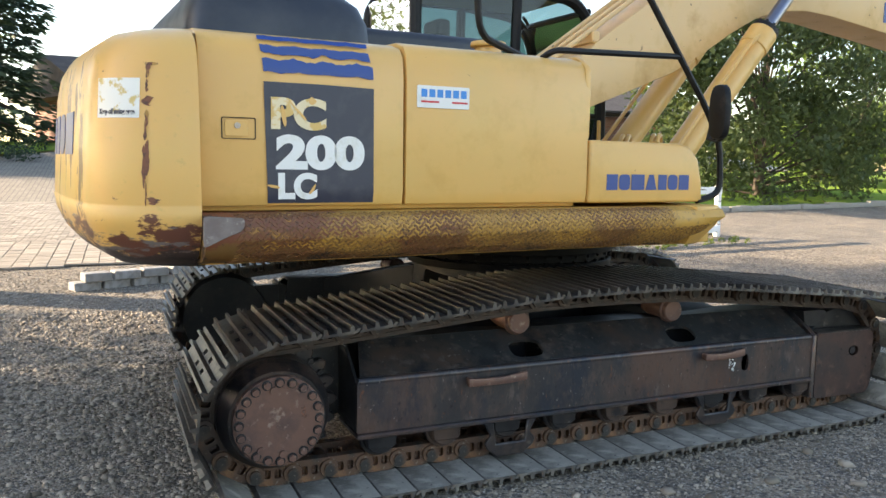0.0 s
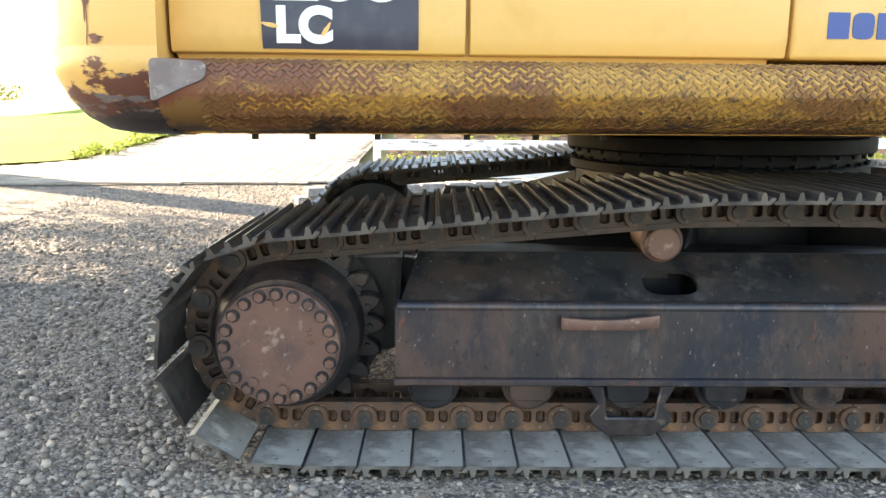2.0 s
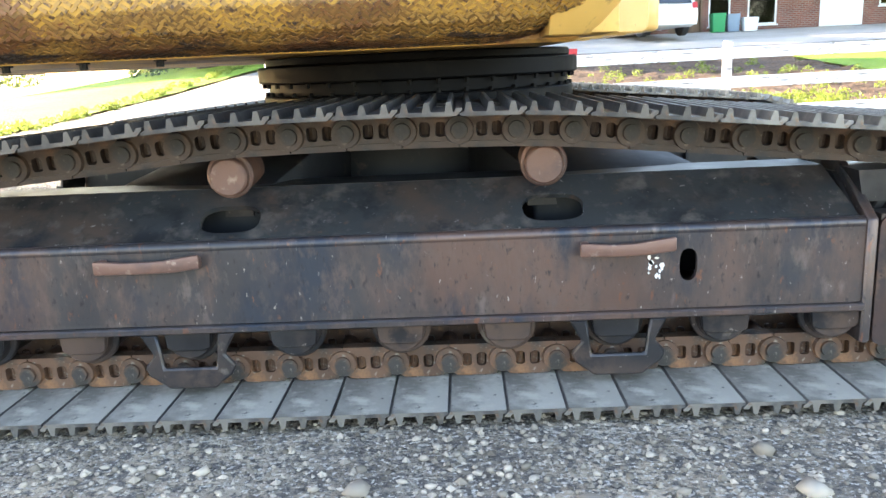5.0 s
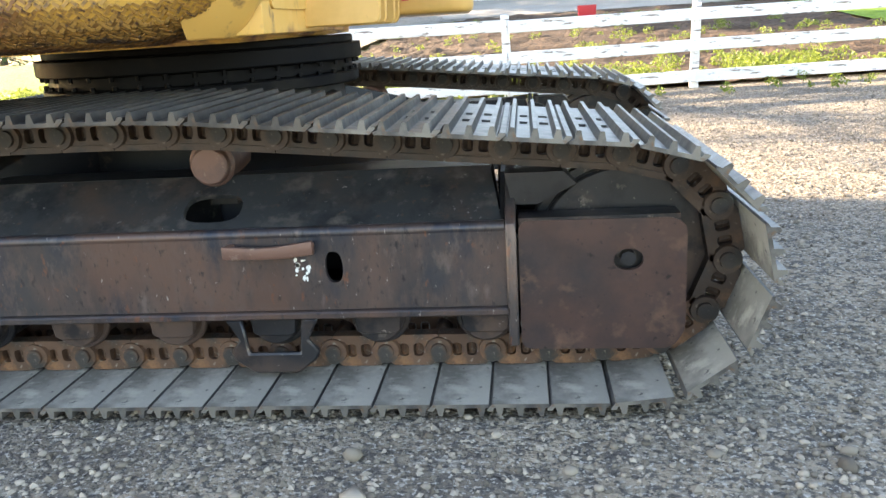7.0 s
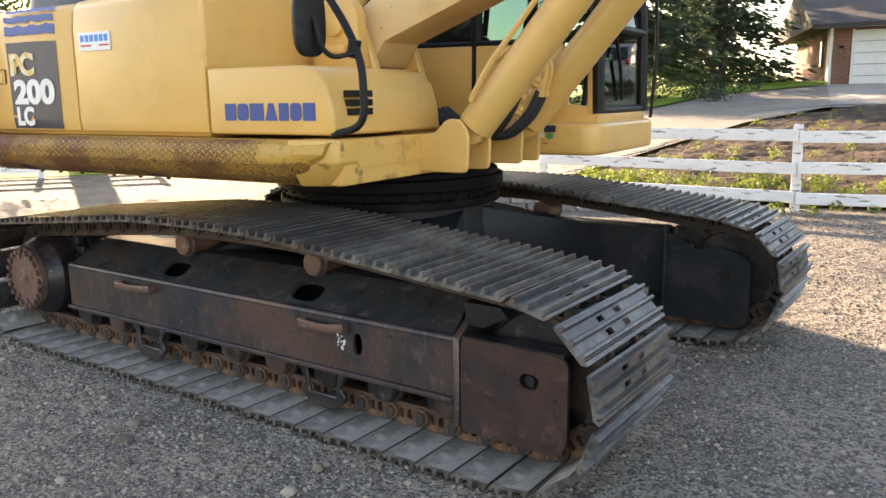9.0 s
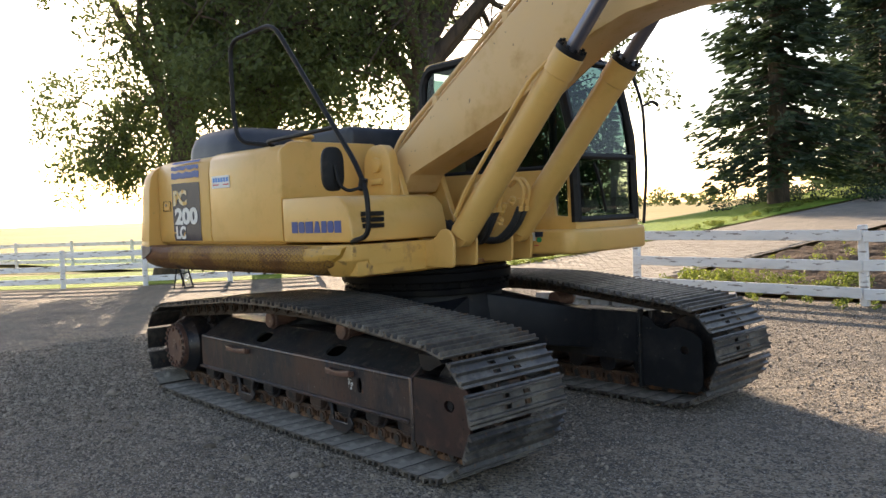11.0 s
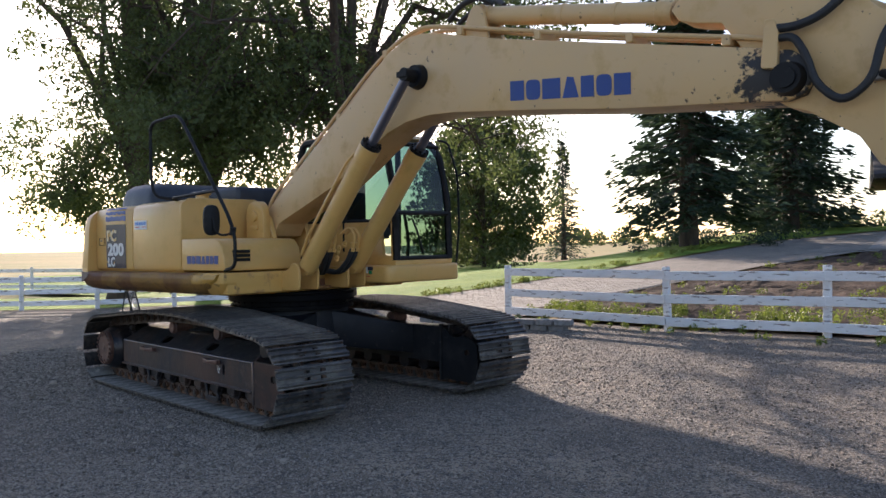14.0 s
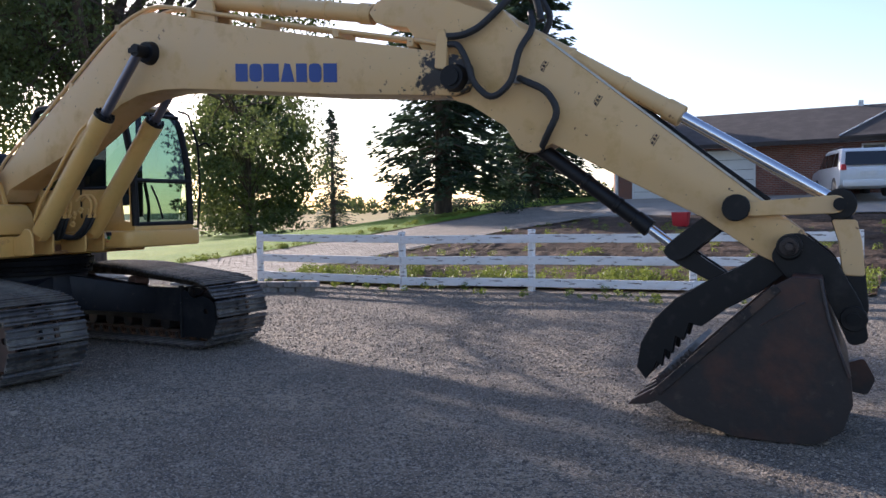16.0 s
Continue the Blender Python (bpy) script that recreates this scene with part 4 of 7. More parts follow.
ram("thumb_cylinder", (6.48, 2.13), (7.42, 1.425), (7.64, 1.26), -0.05, 0.062, 0.038, "chrome", "black thumb cylinder under the arm", "thumb")

# bucket, links and thumb: scaled and turned at the arm's end to fit the camera's view
k, turn = 0.96, radians(1.18)
END = Matrix(((k * math.cos(turn), 0, k * math.sin(turn), 0.104), (0, 1, 0, 0), (-k * math.sin(turn), 0, k * math.cos(turn), 0.170), (0, 0, 0, 1)))
already = set(excavator.children)
bucket_side = [(7.713, 0.248), (8.57, 1.113), (8.66, 1.168), (8.852, 1.167), (8.904, 0.909), (8.979, 0.684), (9.045, 0.517), (9.064, 0.327), (9.008, 0.137), (8.849, 0.025), (8.653, 0.006), (8.317, 0.012), (7.92, 0.123)]
BV = 0.56
bm = BM()
for v in (-BV, BV):
    prism(bm, bucket_side, v - 0.014, v + 0.014, "y")
n = len(bucket_side)
shell = bucket_side[2:] + [bucket_side[0]]
inner = []
cx, cz = 8.55, 0.55
for p in shell:
    d = Vector((cx - p[0], cz - p[1])).normalized() * 0.028
    inner.append((p[0] + d.x, p[1] + d.y))
prism(bm, shell + inner[::-1], -BV, BV, "y")
bevel(bm, 0.004, 1)
bucket = up("bucket", bm, M["bucket"], "rusty dark digging bucket resting on the gravel")
bm = BM()
tube(bm, [(8.47, -BV - 0.016, 0.82), (8.60, -BV - 0.016, 0.91), (8.75, -BV - 0.016, 1.00)], 0.006, 6)
up("weld_seam", bm, M["iron_face"], parent=bucket).matrix_basis = Matrix.Identity(4)
bm = BM()
prism(bm, [(8.852, 1.167), (8.904, 0.909), (8.979, 0.684), (9.045, 0.517), (9.03, 0.505), (8.962, 0.68), (8.886, 0.907), (8.832, 1.165)], -BV - 0.034, -BV - 0.012, "y")
bevel(bm, 0.003, 1)
up("edge_strip", bm, M["iron_face"], "worn pale strip along the plate's rear edge", parent=bucket).matrix_basis = Matrix.Identity(4)
for i in range(5):
    v = -BV + 0.05 + i * (2 * BV - 0.1) / 4
    bm = BM()
    prism(bm, [(7.80, 0.33), (7.86, 0.24), (7.70, 0.17), (7.55, 0.15), (7.58, 0.19)], v - 0.035, v + 0.035, "y")
    bevel(bm, 0.006, 1)
    up("tooth", bm, M["bucket"], "worn bucket tooth", parent=bucket).matrix_basis = Matrix.Identity(4)
for v in (-0.21, 0.21):
    bm = BM()
    prism(bm, rounded([(8.50, 1.28), (8.58, 1.45), (8.72, 1.46), (8.92, 1.30), (9.12, 0.95), (9.16, 0.70), (9.04, 0.66), (8.84, 1.10), (8.62, 1.12)], 0.05), v - 0.022, v + 0.022, "y")
    rod(bm, (8.63, v - 0.05, 1.35), (8.63, v + 0.05, 1.35), 0.088, seg=28)
    rod(bm, (9.06, v - 0.04, 0.86), (9.06, v + 0.04, 0.86), 0.09, seg=24)
    bevel(bm, 0.005, 1)
    up("ear", bm, M["thumb"], parent=bucket)
for u, z, v, r in ((8.63, 1.35, 0.30, 0.05), (9.06, 0.86, 0.28, 0.045), (8.95, 1.67, 0.29, 0.045)):
    bm = BM()
    rod(bm, (u, -v, z), (u, v, z), r, seg=20)
    up("bucket_pin", bm, M["black"])
bm = BM()
prism(bm, rounded([(9.02, 0.50), (9.14, 0.55), (9.22, 0.40), (9.17, 0.28), (9.05, 0.30)], 0.03), -0.04, 0.04, "y")
up("lifting_eye", bm, M["bucket"], parent=bucket)
for v in (-0.155, 0.155):
    bm = BM()
    prism(bm, rounded([(8.88, 1.60), (9.02, 1.62), (9.10, 1.40), (9.16, 0.90), (9.07, 0.76), (8.97, 0.84), (8.98, 1.3)], 0.06), v - 0.03, v + 0.03, "y")
    rod(bm, (8.95, v - 0.045, 1.67), (8.95, v + 0.045, 1.67), 0.11, seg=24)
    bevel(bm, 0.006, 1)
    link = up("bucket_link", bm, M["thumb"], "black bucket link with a yellow upper end")
    bm = BM()
    prism(bm, rounded([(8.90, 1.56), (9.06, 1.56), (9.10, 1.40), (9.125, 1.16), (8.98, 1.16), (8.95, 1.4)], 0.02), v - 0.036, v + 0.036, "y")
    bevel(bm, 0.006, 1)
    up("link_end", bm, M["yellow_faded"], "worn yellow upper end of the link")
for v in (-0.235, 0.235):
    bm = BM()
    a = [(8.34, 1.575), (8.95, 1.605), (9.01, 1.67), (8.95, 1.735), (8.34, 1.685), (8.27, 1.63)]
    prism(bm, rounded(a, 0.04), v - 0.022, v + 0.022, "y")
    bevel(bm, 0.006, 1)
    up("side_link", bm, M["yellow_faded"], "yellow link bar beside the bucket linkage")
bm = BM()
outer = [(8.78, 1.30), (8.74, 1.42), (8.60, 1.42), (8.30, 1.20), (8.05, 1.07), (7.82, 0.93), (7.66, 0.76), (7.56, 0.56), (7.53, 0.36), (7.60, 0.27)]
inn = [(7.66, 0.34), (7.69, 0.42), (7.73, 0.38), (7.75, 0.52), (7.81, 0.49), (7.83, 0.63), (7.89, 0.60), (7.93, 0.74), (8.02, 0.72), (8.20, 0.87), (8.45, 1.02), (8.66, 1.20)]
for v in (-0.14, 0.14):
    prism(bm, outer + inn, v - 0.03, v + 0.03, "y")
prism(bm, [(8.40, 1.20), (8.20, 1.08), (7.90, 0.90), (7.70, 0.70), (7.74, 0.64), (7.95, 0.82), (8.42, 1.10)], -0.12, 0.12, "y")
rod(bm, (8.63, -0.27, 1.36), (8.63, -0.17, 1.36), 0.09, seg=24)
rod(bm, (8.26, -0.285, 1.64), (8.26, -0.19, 1.64), 0.10, seg=28)
bevel(bm, 0.006, 1)
thumb = up("thumb", bm, M["thumb"], "black curved hydraulic thumb with a toothed edge")
bm = BM()
rod(bm, (8.63, -0.30, 1.36), (8.63, -0.268, 1.36), 0.066, seg=24)
rod(bm, (8.63, -0.315, 1.36), (8.63, -0.30, 1.36), 0.03, seg=16)
bevel(bm, 0.004, 1, 50)
up("pin_cap", bm, M["iron"], "dark grey steel pin cap", parent=thumb)
bm = BM()
prism(bm, [(7.74, 0.29), (7.79, 0.25), (8.60, 1.07), (8.55, 1.115)], -BV - 0.030, -BV - 0.012, "y")
bevel(bm, 0.003, 1)
up("side_cutter", bm, M["iron"], "worn steel strip along the bucket's mouth", parent=bucket).matrix_basis = Matrix.Identity(4)
for i in range(9):
    f = 0.04 + i * 0.035
    u, z = 7.74 + 0.82 * f, 0.29 + 0.83 * f
    bm = BM()
    prism(bm, [(u - 0.014, z + 0.0), (u + 0.014, z + 0.028), (u - 0.02, z + 0.045)], -BV + 0.03, BV - 0.03, "y")
    up("serration", bm, M["bucket"], parent=bucket).matrix_basis = Matrix.Identity(4)
for v in (-0.12, 0.12):
    bm = BM()
    prism(bm, rounded([(7.70, 1.30), (7.80, 1.40), (8.18, 1.70), (8.30, 1.70), (8.34, 1.60), (8.22, 1.53), (7.88, 1.24), (7.78, 1.21)], 0.05), v - 0.025, v + 0.025, "y")
    prism(bm, rounded([(7.72, 1.28), (7.80, 1.20), (8.16, 1.02), (8.22, 1.08), (8.18, 1.14), (7.84, 1.36)], 0.04), v * 0.6 - 0.02, v * 0.6 + 0.02, "y")
    bevel(bm, 0.005, 1)
    up("thumb_link", bm, M["thumb"])

for ob in set(excavator.children) - already:
    ob.matrix_basis = UP @ END

# ---- cab ----
CU0, CU1, CV0, CV1, CZ0, CZ1 = -0.45, 1.30, 0.56, 1.52, 1.385, 2.98
bm = BM()
prism(bm, rounded([(0.52, 0.42), (1.36, 0.42), (1.36, 1.62), (0.52, 1.62)], 0.12, 4), 1.205, 1.405, "z")
bevel(bm, 0.03, 3)
up("cab_base", bm, M["yellow"], "rounded yellow base under the cab")
bm = BM()
prism(bm, [(-0.5, 0.42), (0.52, 0.42), (0.52, 1.45), (-0.5, 1.45)], 1.20, 1.39, "z")
up("cab_floor", bm, M["yellow"])
bm = BM()
prism(bm, [(CU0, CZ0), (CU1, CZ0), (CU1 + 0.01, 1.50), (CU1 - 0.02, 1.54), (CU1 - 0.20, 1.56), (CU1 - 0.24, 1.94), (CU0, 1.96)], CV0, CV0 + 0.05, "y")
bevel(bm, 0.012, 2)
cab = up("cab", bm, M["yellow"], "yellow operator's cab with black window frames")
bm = BM()
prism(bm, [(CU0, CZ0), (CU1, CZ0), (CU1 + 0.01, 1.50), (CU0, 1.55)], CV1 - 0.05, CV1, "y")
bevel(bm, 0.012, 2)
up("cab_panel", bm, M["yellow"], parent=cab)
bm = BM()
prism(bm, [(CV0, CZ0), (CV1, CZ0), (CV1, 1.50), (CV0, 1.50)], CU1 - 0.03, CU1 + 0.008, "x")
bevel(bm, 0.012, 2)
up("cab_panel", bm, M["yellow"], parent=cab)
bm = BM()
prism(bm, [(CV0, CZ0), (CV1, CZ0), (CV1, 2.0), (CV0, 2.0)], CU0, CU0 + 0.04, "x")
bevel(bm, 0.012, 2)
up("cab_panel", bm, M["yellow"], parent=cab)
bm = BM()
prism(bm, [(CV0 - 0.004, 1.49), (CV0 + 0.02, 1.49), (CV0 + 0.02, 2.0), (CV0 - 0.004, 2.0)], CU1 - 0.07, CU1 + 0.0, "x")
bevel(bm, 0.008, 1)
up("corner_strip", bm, M["yellow"], parent=cab)


def cab_post(pts, r=0.038, mt="black"):
    bm = BM()
    tube(bm, pts, r, seg=8, rad=0.1)
    up("cab_post", bm, M[mt], parent=cab)


fr = lambda z: CU1 - 0.01 - max(0, z - 2.0) ** 1.6 * 0.22
for v in (CV0 + 0.035, CV1 - 0.035):
    cab_post([(fr(1.5), v, 1.50), (fr(2.2), v, 2.20), (fr(2.75), v, 2.75), (fr(2.9) - 0.12, v, CZ1 - 0.05), (0.4, v, CZ1), (CU0 + 0.12, v, CZ1 - 0.01), (CU0 + 0.03, v, CZ1 - 0.14), (CU0 + 0.03, v, 1.6)], 0.045)
    cab_post([(0.42, v, 1.6), (0.44, v, CZ1 - 0.02)], 0.04)
for z in (1.52, 2.04, 2.86):
    cab_post([(fr(z) + 0.004, CV0 + 0.03, z), (fr(z) + 0.004, CV1 - 0.03, z)], 0.026)
cab_post([(CU1 - 0.24, CV0 + 0.025, 1.955), (CU0, CV0 + 0.025, 1.965)], 0.024)
bm = BM()
prism(bm, rounded([(fr(2.9) - 0.10, CZ1 - 0.03), (CU0 + 0.06, CZ1 - 0.03), (CU0 + 0.1, CZ1 + 0.03), (0.3, CZ1 + 0.045), (fr(2.9) - 0.18, CZ1 + 0.03)], 0.03), CV0 + 0.01, CV1 - 0.01, "y")
bevel(bm, 0.02, 2)
up("roof", bm, M["yellow_faded"], "faded yellow cab roof", parent=cab)


def pane(pts, name="pane"):
    bm = BM()
    vs = [bm.verts.new(p) for p in pts]
    bm.faces.new(vs)
    ob = up(name, bm, M["glass"], "tinted window pane", parent=cab, smooth=0)
    ob.visible_shadow = False
    return ob


a, b = CV0 + 0.05, CV1 - 0.05
pane([(fr(1.52), a, 1.53), (fr(1.52), b, 1.53), (fr(2.03), b, 2.03), (fr(2.03), a, 2.03)])
pane([(fr(2.05), a, 2.05), (fr(2.05), b, 2.05), (fr(2.45), b, 2.45), (fr(2.85), b, 2.85), (fr(2.85), a, 2.85), (fr(2.45), a, 2.45)])
for v in (CV0 + 0.03, CV1 - 0.03):
    zl = 1.97 if v < 1 else 1.56
    pane([(CU1 - 0.22, v, zl), (fr(2.3) - 0.03, v, 2.3), (fr(2.85) - 0.08, v, 2.88), (0.47, v, 2.95), (0.47, v, zl)])
    pane([(0.40, v, zl), (0.40, v, 2.95), (CU0 + 0.06, v, 2.92), (CU0 + 0.06, v, zl)])
pane([(CU0 + 0.02, a, 2.0), (CU0 + 0.02, b, 2.0), (CU0 + 0.02, b, 2.9), (CU0 + 0.02, a, 2.9)])
# seat and controls inside
bm = BM()
box(bm, 0.0, 0.5, 0.80, 1.28, 1.75, 1.90)
box(bm, -0.12, 0.06, 0.80, 1.28, 1.85, 2.55)
box(bm, -0.08, 0.04, 0.90, 1.18, 2.55, 2.75)
box(bm, 0.0, 0.45, 0.66, 0.78, 1.80, 2.02)
box(bm, 0.0, 0.45, 1.30, 1.42, 1.80, 2.02)
bevel(bm, 0.04, 3)
up("seat", bm, M["rubber"], "black operator's seat", parent=cab)
for pts in ([(1.0, 1.04, 1.42), (1.05, 1.04, 1.7), (0.98, 1.04, 2.05)], [(0.42, 0.72, 2.02), (0.44, 0.72, 2.2)], [(0.42, 1.36, 2.02), (0.44, 1.36, 2.2)]):
    bm = BM()
    tube(bm, pts, 0.02)
    up("lever", bm, M["rubber"], parent=cab)

# ---- handrail and mirror ----
bm = BM()
rv = -1.17
tube(bm, [(-0.40, rv + 0.25, 2.16), (-0.89, rv + 0.02, 2.24), (-0.92, rv, 2.45), (-0.92, rv, 3.08), (-0.28, rv, 3.11), (0.66, rv, 1.95), (0.78, rv - 0.01, 1.74), (0.79, rv - 0.02, 1.44), (0.60, rv - 0.02, 1.40)], 0.019, rad=0.14)
tube(bm, [(-0.47, rv + 0.12, 2.15), (-0.45, rv, 2.20), (0.44, rv, 2.23)], 0.017, rad=0.05)
up("handrail", bm, M["black"], "bent black tube handrail")
bm = BM()
mt = Matrix.Translation((0.60, -1.335, 1.915)) @ Matrix.Rotation(radians(-14), 4, "Z")
prism(bm, oval(0, 0, 0.085, 0.155, 24, 3), -0.022, 0.022, "x")
bmesh.ops.transform(bm, matrix=mt, verts=bm.verts)
bevel(bm, 0.012, 2, 50)
tube(bm, [(0.63, -1.335, 1.94), (0.66, -1.33, 1.80), (0.68, -1.27, 1.755), (0.75, -1.17, 1.785)], 0.012)
rod(bm, (0.715, -1.17, 1.76), (0.735, -1.17, 1.84), 0.032, seg=14)
up("mirror", bm, M["black"], "black oval rear-view mirror on the handrail")


# ---- decals and small parts of the machine ----
def door_v(z):
    """The side doors' outer face at a height."""
    return float(np.interp(z, [1.39, 1.45, 1.98, 2.085, 2.13], [-1.252, -1.262, -1.258, -1.245, -1.21]))


def strip(pts_top, pts_bot, off=0.0055):
    """A thin decal that follows the door's face; both edges as (u, z)."""
    bm = BM()
    n = len(pts_top)
    rows = []
    for k in range(25):
        row = []
        for (ua, za), (ub, zb) in zip(pts_top, pts_bot):
            u, z = ua + (ub - ua) * k / 24, za + (zb - za) * k / 24
            row.append(bm.verts.new((u, door_v(z) - off, z)))
        rows.append(row)
    for a, b in zip(rows, rows[1:]):
        for i in range(n - 1):
            bm.faces.new((a[i], a[i + 1], b[i + 1], b[i]))
    bmesh.ops.recalc_face_normals(bm, faces=bm.faces)
    return bm


rngd = random.Random(3)


def ragged(u0, u1, z, amp, n=26):
    return [(u0 + (u1 - u0) * i / n, z + (rngd.random() ** 2) * amp * math.sin(i * 0.9 + 1) if amp else z) for i in range(n + 1)]


up("decal", strip([(-2.015, 1.925), (-1.76, 1.925), (-1.505, 1.92)], [(-2.0, 1.402), (-1.76, 1.402), (-1.505, 1.402)]), M["navy"], "dark navy panel with the model code", parent=door)
up("stripe", strip(ragged(-2.02, -1.51, 2.022, 0.016), ragged(-2.015, -1.507, 1.965, 0.006)), M["blue"], "torn blue stripe", parent=door)
up("stripe", strip(ragged(-2.03, -1.53, 2.080, 0.006), ragged(-2.025, -1.52, 2.042, 0.014)), M["blue"], "torn blue stripe", parent=door)
up("stripe", strip(ragged(-2.035, -1.53, 2.122, 0.004), ragged(-2.035, -1.53, 2.103, 0.004)), M["blue"], "torn blue stripe", parent=door)


def lettering(text, x0, x1, z0, z1, at, material, parent, m=None, name="lettering", squeeze=True):
    """Words in the built-in font, as a thin mesh on a plane y = at, between x0..x1 and z0..z1."""
    cu = bpy.data.curves.new("words", "FONT")
    cu.body, cu.extrude, cu.offset = text, 0.004, 0.05
    tmp = new("words", cu)
    bpy.context.view_layer.update()
    me = bpy.data.meshes.new_from_object(tmp)
    bpy.data.objects.remove(tmp)
    co = np.empty(len(me.vertices) * 3)
    me.vertices.foreach_get("co", co)
    co = co.reshape(-1, 3)
    lo, hi = co.min(0), co.max(0)
    out = np.empty_like(co)
    out[:, 0] = x0 + (co[:, 0] - lo[0]) / (hi[0] - lo[0]) * (x1 - x0)
    out[:, 2] = z0 + (co[:, 1] - lo[1]) / (hi[1] - lo[1]) * (z1 - z0)
    out[:, 1] = at - (co[:, 2] - lo[2]) / (hi[2] - lo[2]) * 0.0015
    if m is not None:
        out = np.array([m(p) if callable(m) else m @ Vector(p) for p in out])
    me.vertices.foreach_set("co", out.ravel())
    me.materials.clear()
    me.materials.append(material)
    me.update()
    ob = new(name, me)
    ob.parent = parent
    ob["label"] = "white printed letters" if material is M["white_decal"] else "printed letters"
    return ob


lettering("PC", -1.985, -1.735, 1.722, 1.862, -1.2680, M["cream_torn"], door)
lettering("200", -1.965, -1.552, 1.548, 1.702, -1.2690, M["white_decal"], door)
lettering("LC", -1.955, -1.778, 1.418, 1.536, -1.2695, M["white_decal"], door)
# scraped places where the yellow shows through the panel
for (u, z, w, h, a) in ((-1.975, 1.475, 0.035, 0.008, -12), (-1.80, 1.46, 0.008, 0.03, -30), (-1.93, 1.78, 0.012, 0.05, 10), (-1.86, 1.80, 0.006, 0.06, 40), (-1.80, 1.85, 0.02, 0.02, 0)):
    bm = BM()
    prism(bm, [(u + w * math.cos(radians(k * 36)) * (0.7 + 0.3 * rngd.random()) * math.cos(radians(a)) - h * math.sin(radians(k * 36)) * math.sin(radians(a)), z + h * math.sin(radians(k * 36)) * (0.7 + 0.3 * rngd.random()) * math.cos(radians(a)) + w * math.cos(radians(k * 36)) * math.sin(radians(a)) * 0.8) for k in range(10)], -1.2725, -1.2690, "y")
    up("scrape", bm, M["yellow"], parent=door)


def logo_bars(x0, x1, z0, z1, at, parent, rear=False, t=0.003, shear=0.0):
    """A maker's name as seven plain blue blocks."""
    w = (x1 - x0) / 7.3
    h = z1 - z0
    xs = x0
    for i, k in enumerate((1.0, 1.0, 1.2, 1.05, 0.85, 0.95, 1.0)):
        bm = BM()
        a, b = xs + 0.07 * w, xs + k * w - 0.06 * w
        z = lambda x, f: z0 + f * h * 0.86 + shear * (x - x0)
        if i == 3:
            pts = [(a, z(a, 0)), (b, z(b, 0)), (b - 0.28 * w, z(b, 1)), (a + 0.28 * w, z(a, 1))]
        elif i in (1, 5):
            pts = rounded([(a, z(a, 0)), (b, z(b, 0)), (b, z(b, 1)), (a, z(a, 1))], 0.3 * w, 4)
        else:
            pts = [(a, z(a, 0)), (b, z(b, 0)), (b, z(b, 1)), (a, z(a, 1))]
        prism(bm, pts, at - t, at, "y")
        if rear:
            # wrap the block onto the bowed rear face
            for q in bm.verts:
                v, z, out = q.co.x, q.co.z, -q.co.y
                ins = float(np.interp(z, [1.4, 1.6, 1.9], [0.004, 0.015, 0.035]))
                q.co = (-2.80 + 0.10 * ((v - 0.11) / 1.3) ** 2 + ins - out - 0.001, -(v - 0.11) + 0.11, z)
        up("logo_block", bm, M["blue"], "plain blue block of a logo", parent=parent)
        xs += k * w


logo_bars(-0.145, 0.485, 1.455, 1.555, -1.2625, toolbox)
logo_bars(3.57, 4.775, 2.845, 3.04, -0.2632, boom, shear=-0.09)
logo_bars(-0.85, 1.05, 1.60, 1.82, 0.0, weight, rear=True)
# small sticker on the tank cover
bm = BM()
prism(bm, rounded([(-1.285, 1.848), (-1.005, 1.848), (-1.005, 1.952), (-1.285, 1.952)], 0.006, 2), -1.2655, -1.260, "y")
sticker = up("sticker", bm, M["white_decal"], "white sticker with blue and red bars", parent=tank)
for i in range(6):
    bm = BM()
    u = -1.265 + i * 0.0425
    prism(bm, [(u, 1.898), (u + 0.031, 1.898), (u + 0.031, 1.935), (u, 1.935)], -1.2672, -1.2656, "y")
    up("bar", bm, M["sky_blue"], parent=tank)
for u0, u1 in ((-1.265, -1.17), (-1.10, -1.015)):
    bm = BM()
    prism(bm, [(u0, 1.872), (u1, 1.872), (u1, 1.881), (u0, 1.881)], -1.2672, -1.2656, "y")
    up("bar", bm, M["red_decal"], parent=tank)
# latch of the engine door
bm = BM()
plate(bm, rounded([(-2.195, 1.676), (-2.05, 1.676), (-2.05, 1.768), (-2.195, 1.768)], 0.008, 2), [rounded([(-2.1915, 1.6795), (-2.0535, 1.6795), (-2.0535, 1.7645), (-2.1915, 1.7645)], 0.006, 2)], -1.266, -1.258)
up("latch_frame", bm, M["black"], parent=door)
bm = BM()
prism(bm, rounded([(-2.182, 1.688), (-2.085, 1.688), (-2.085, 1.756), (-2.182, 1.756)], 0.01, 3), -1.267, -1.258, "y")
bevel(bm, 0.002, 1)
latch = up("latch", bm, M["yellow"], parent=door)
bm = BM()
rod(bm, (-2.13, -1.268, 1.733), (-2.13, -1.276, 1.733), 0.013, seg=14)
up("lock", bm, M["silver"], "round steel lock", parent=door)
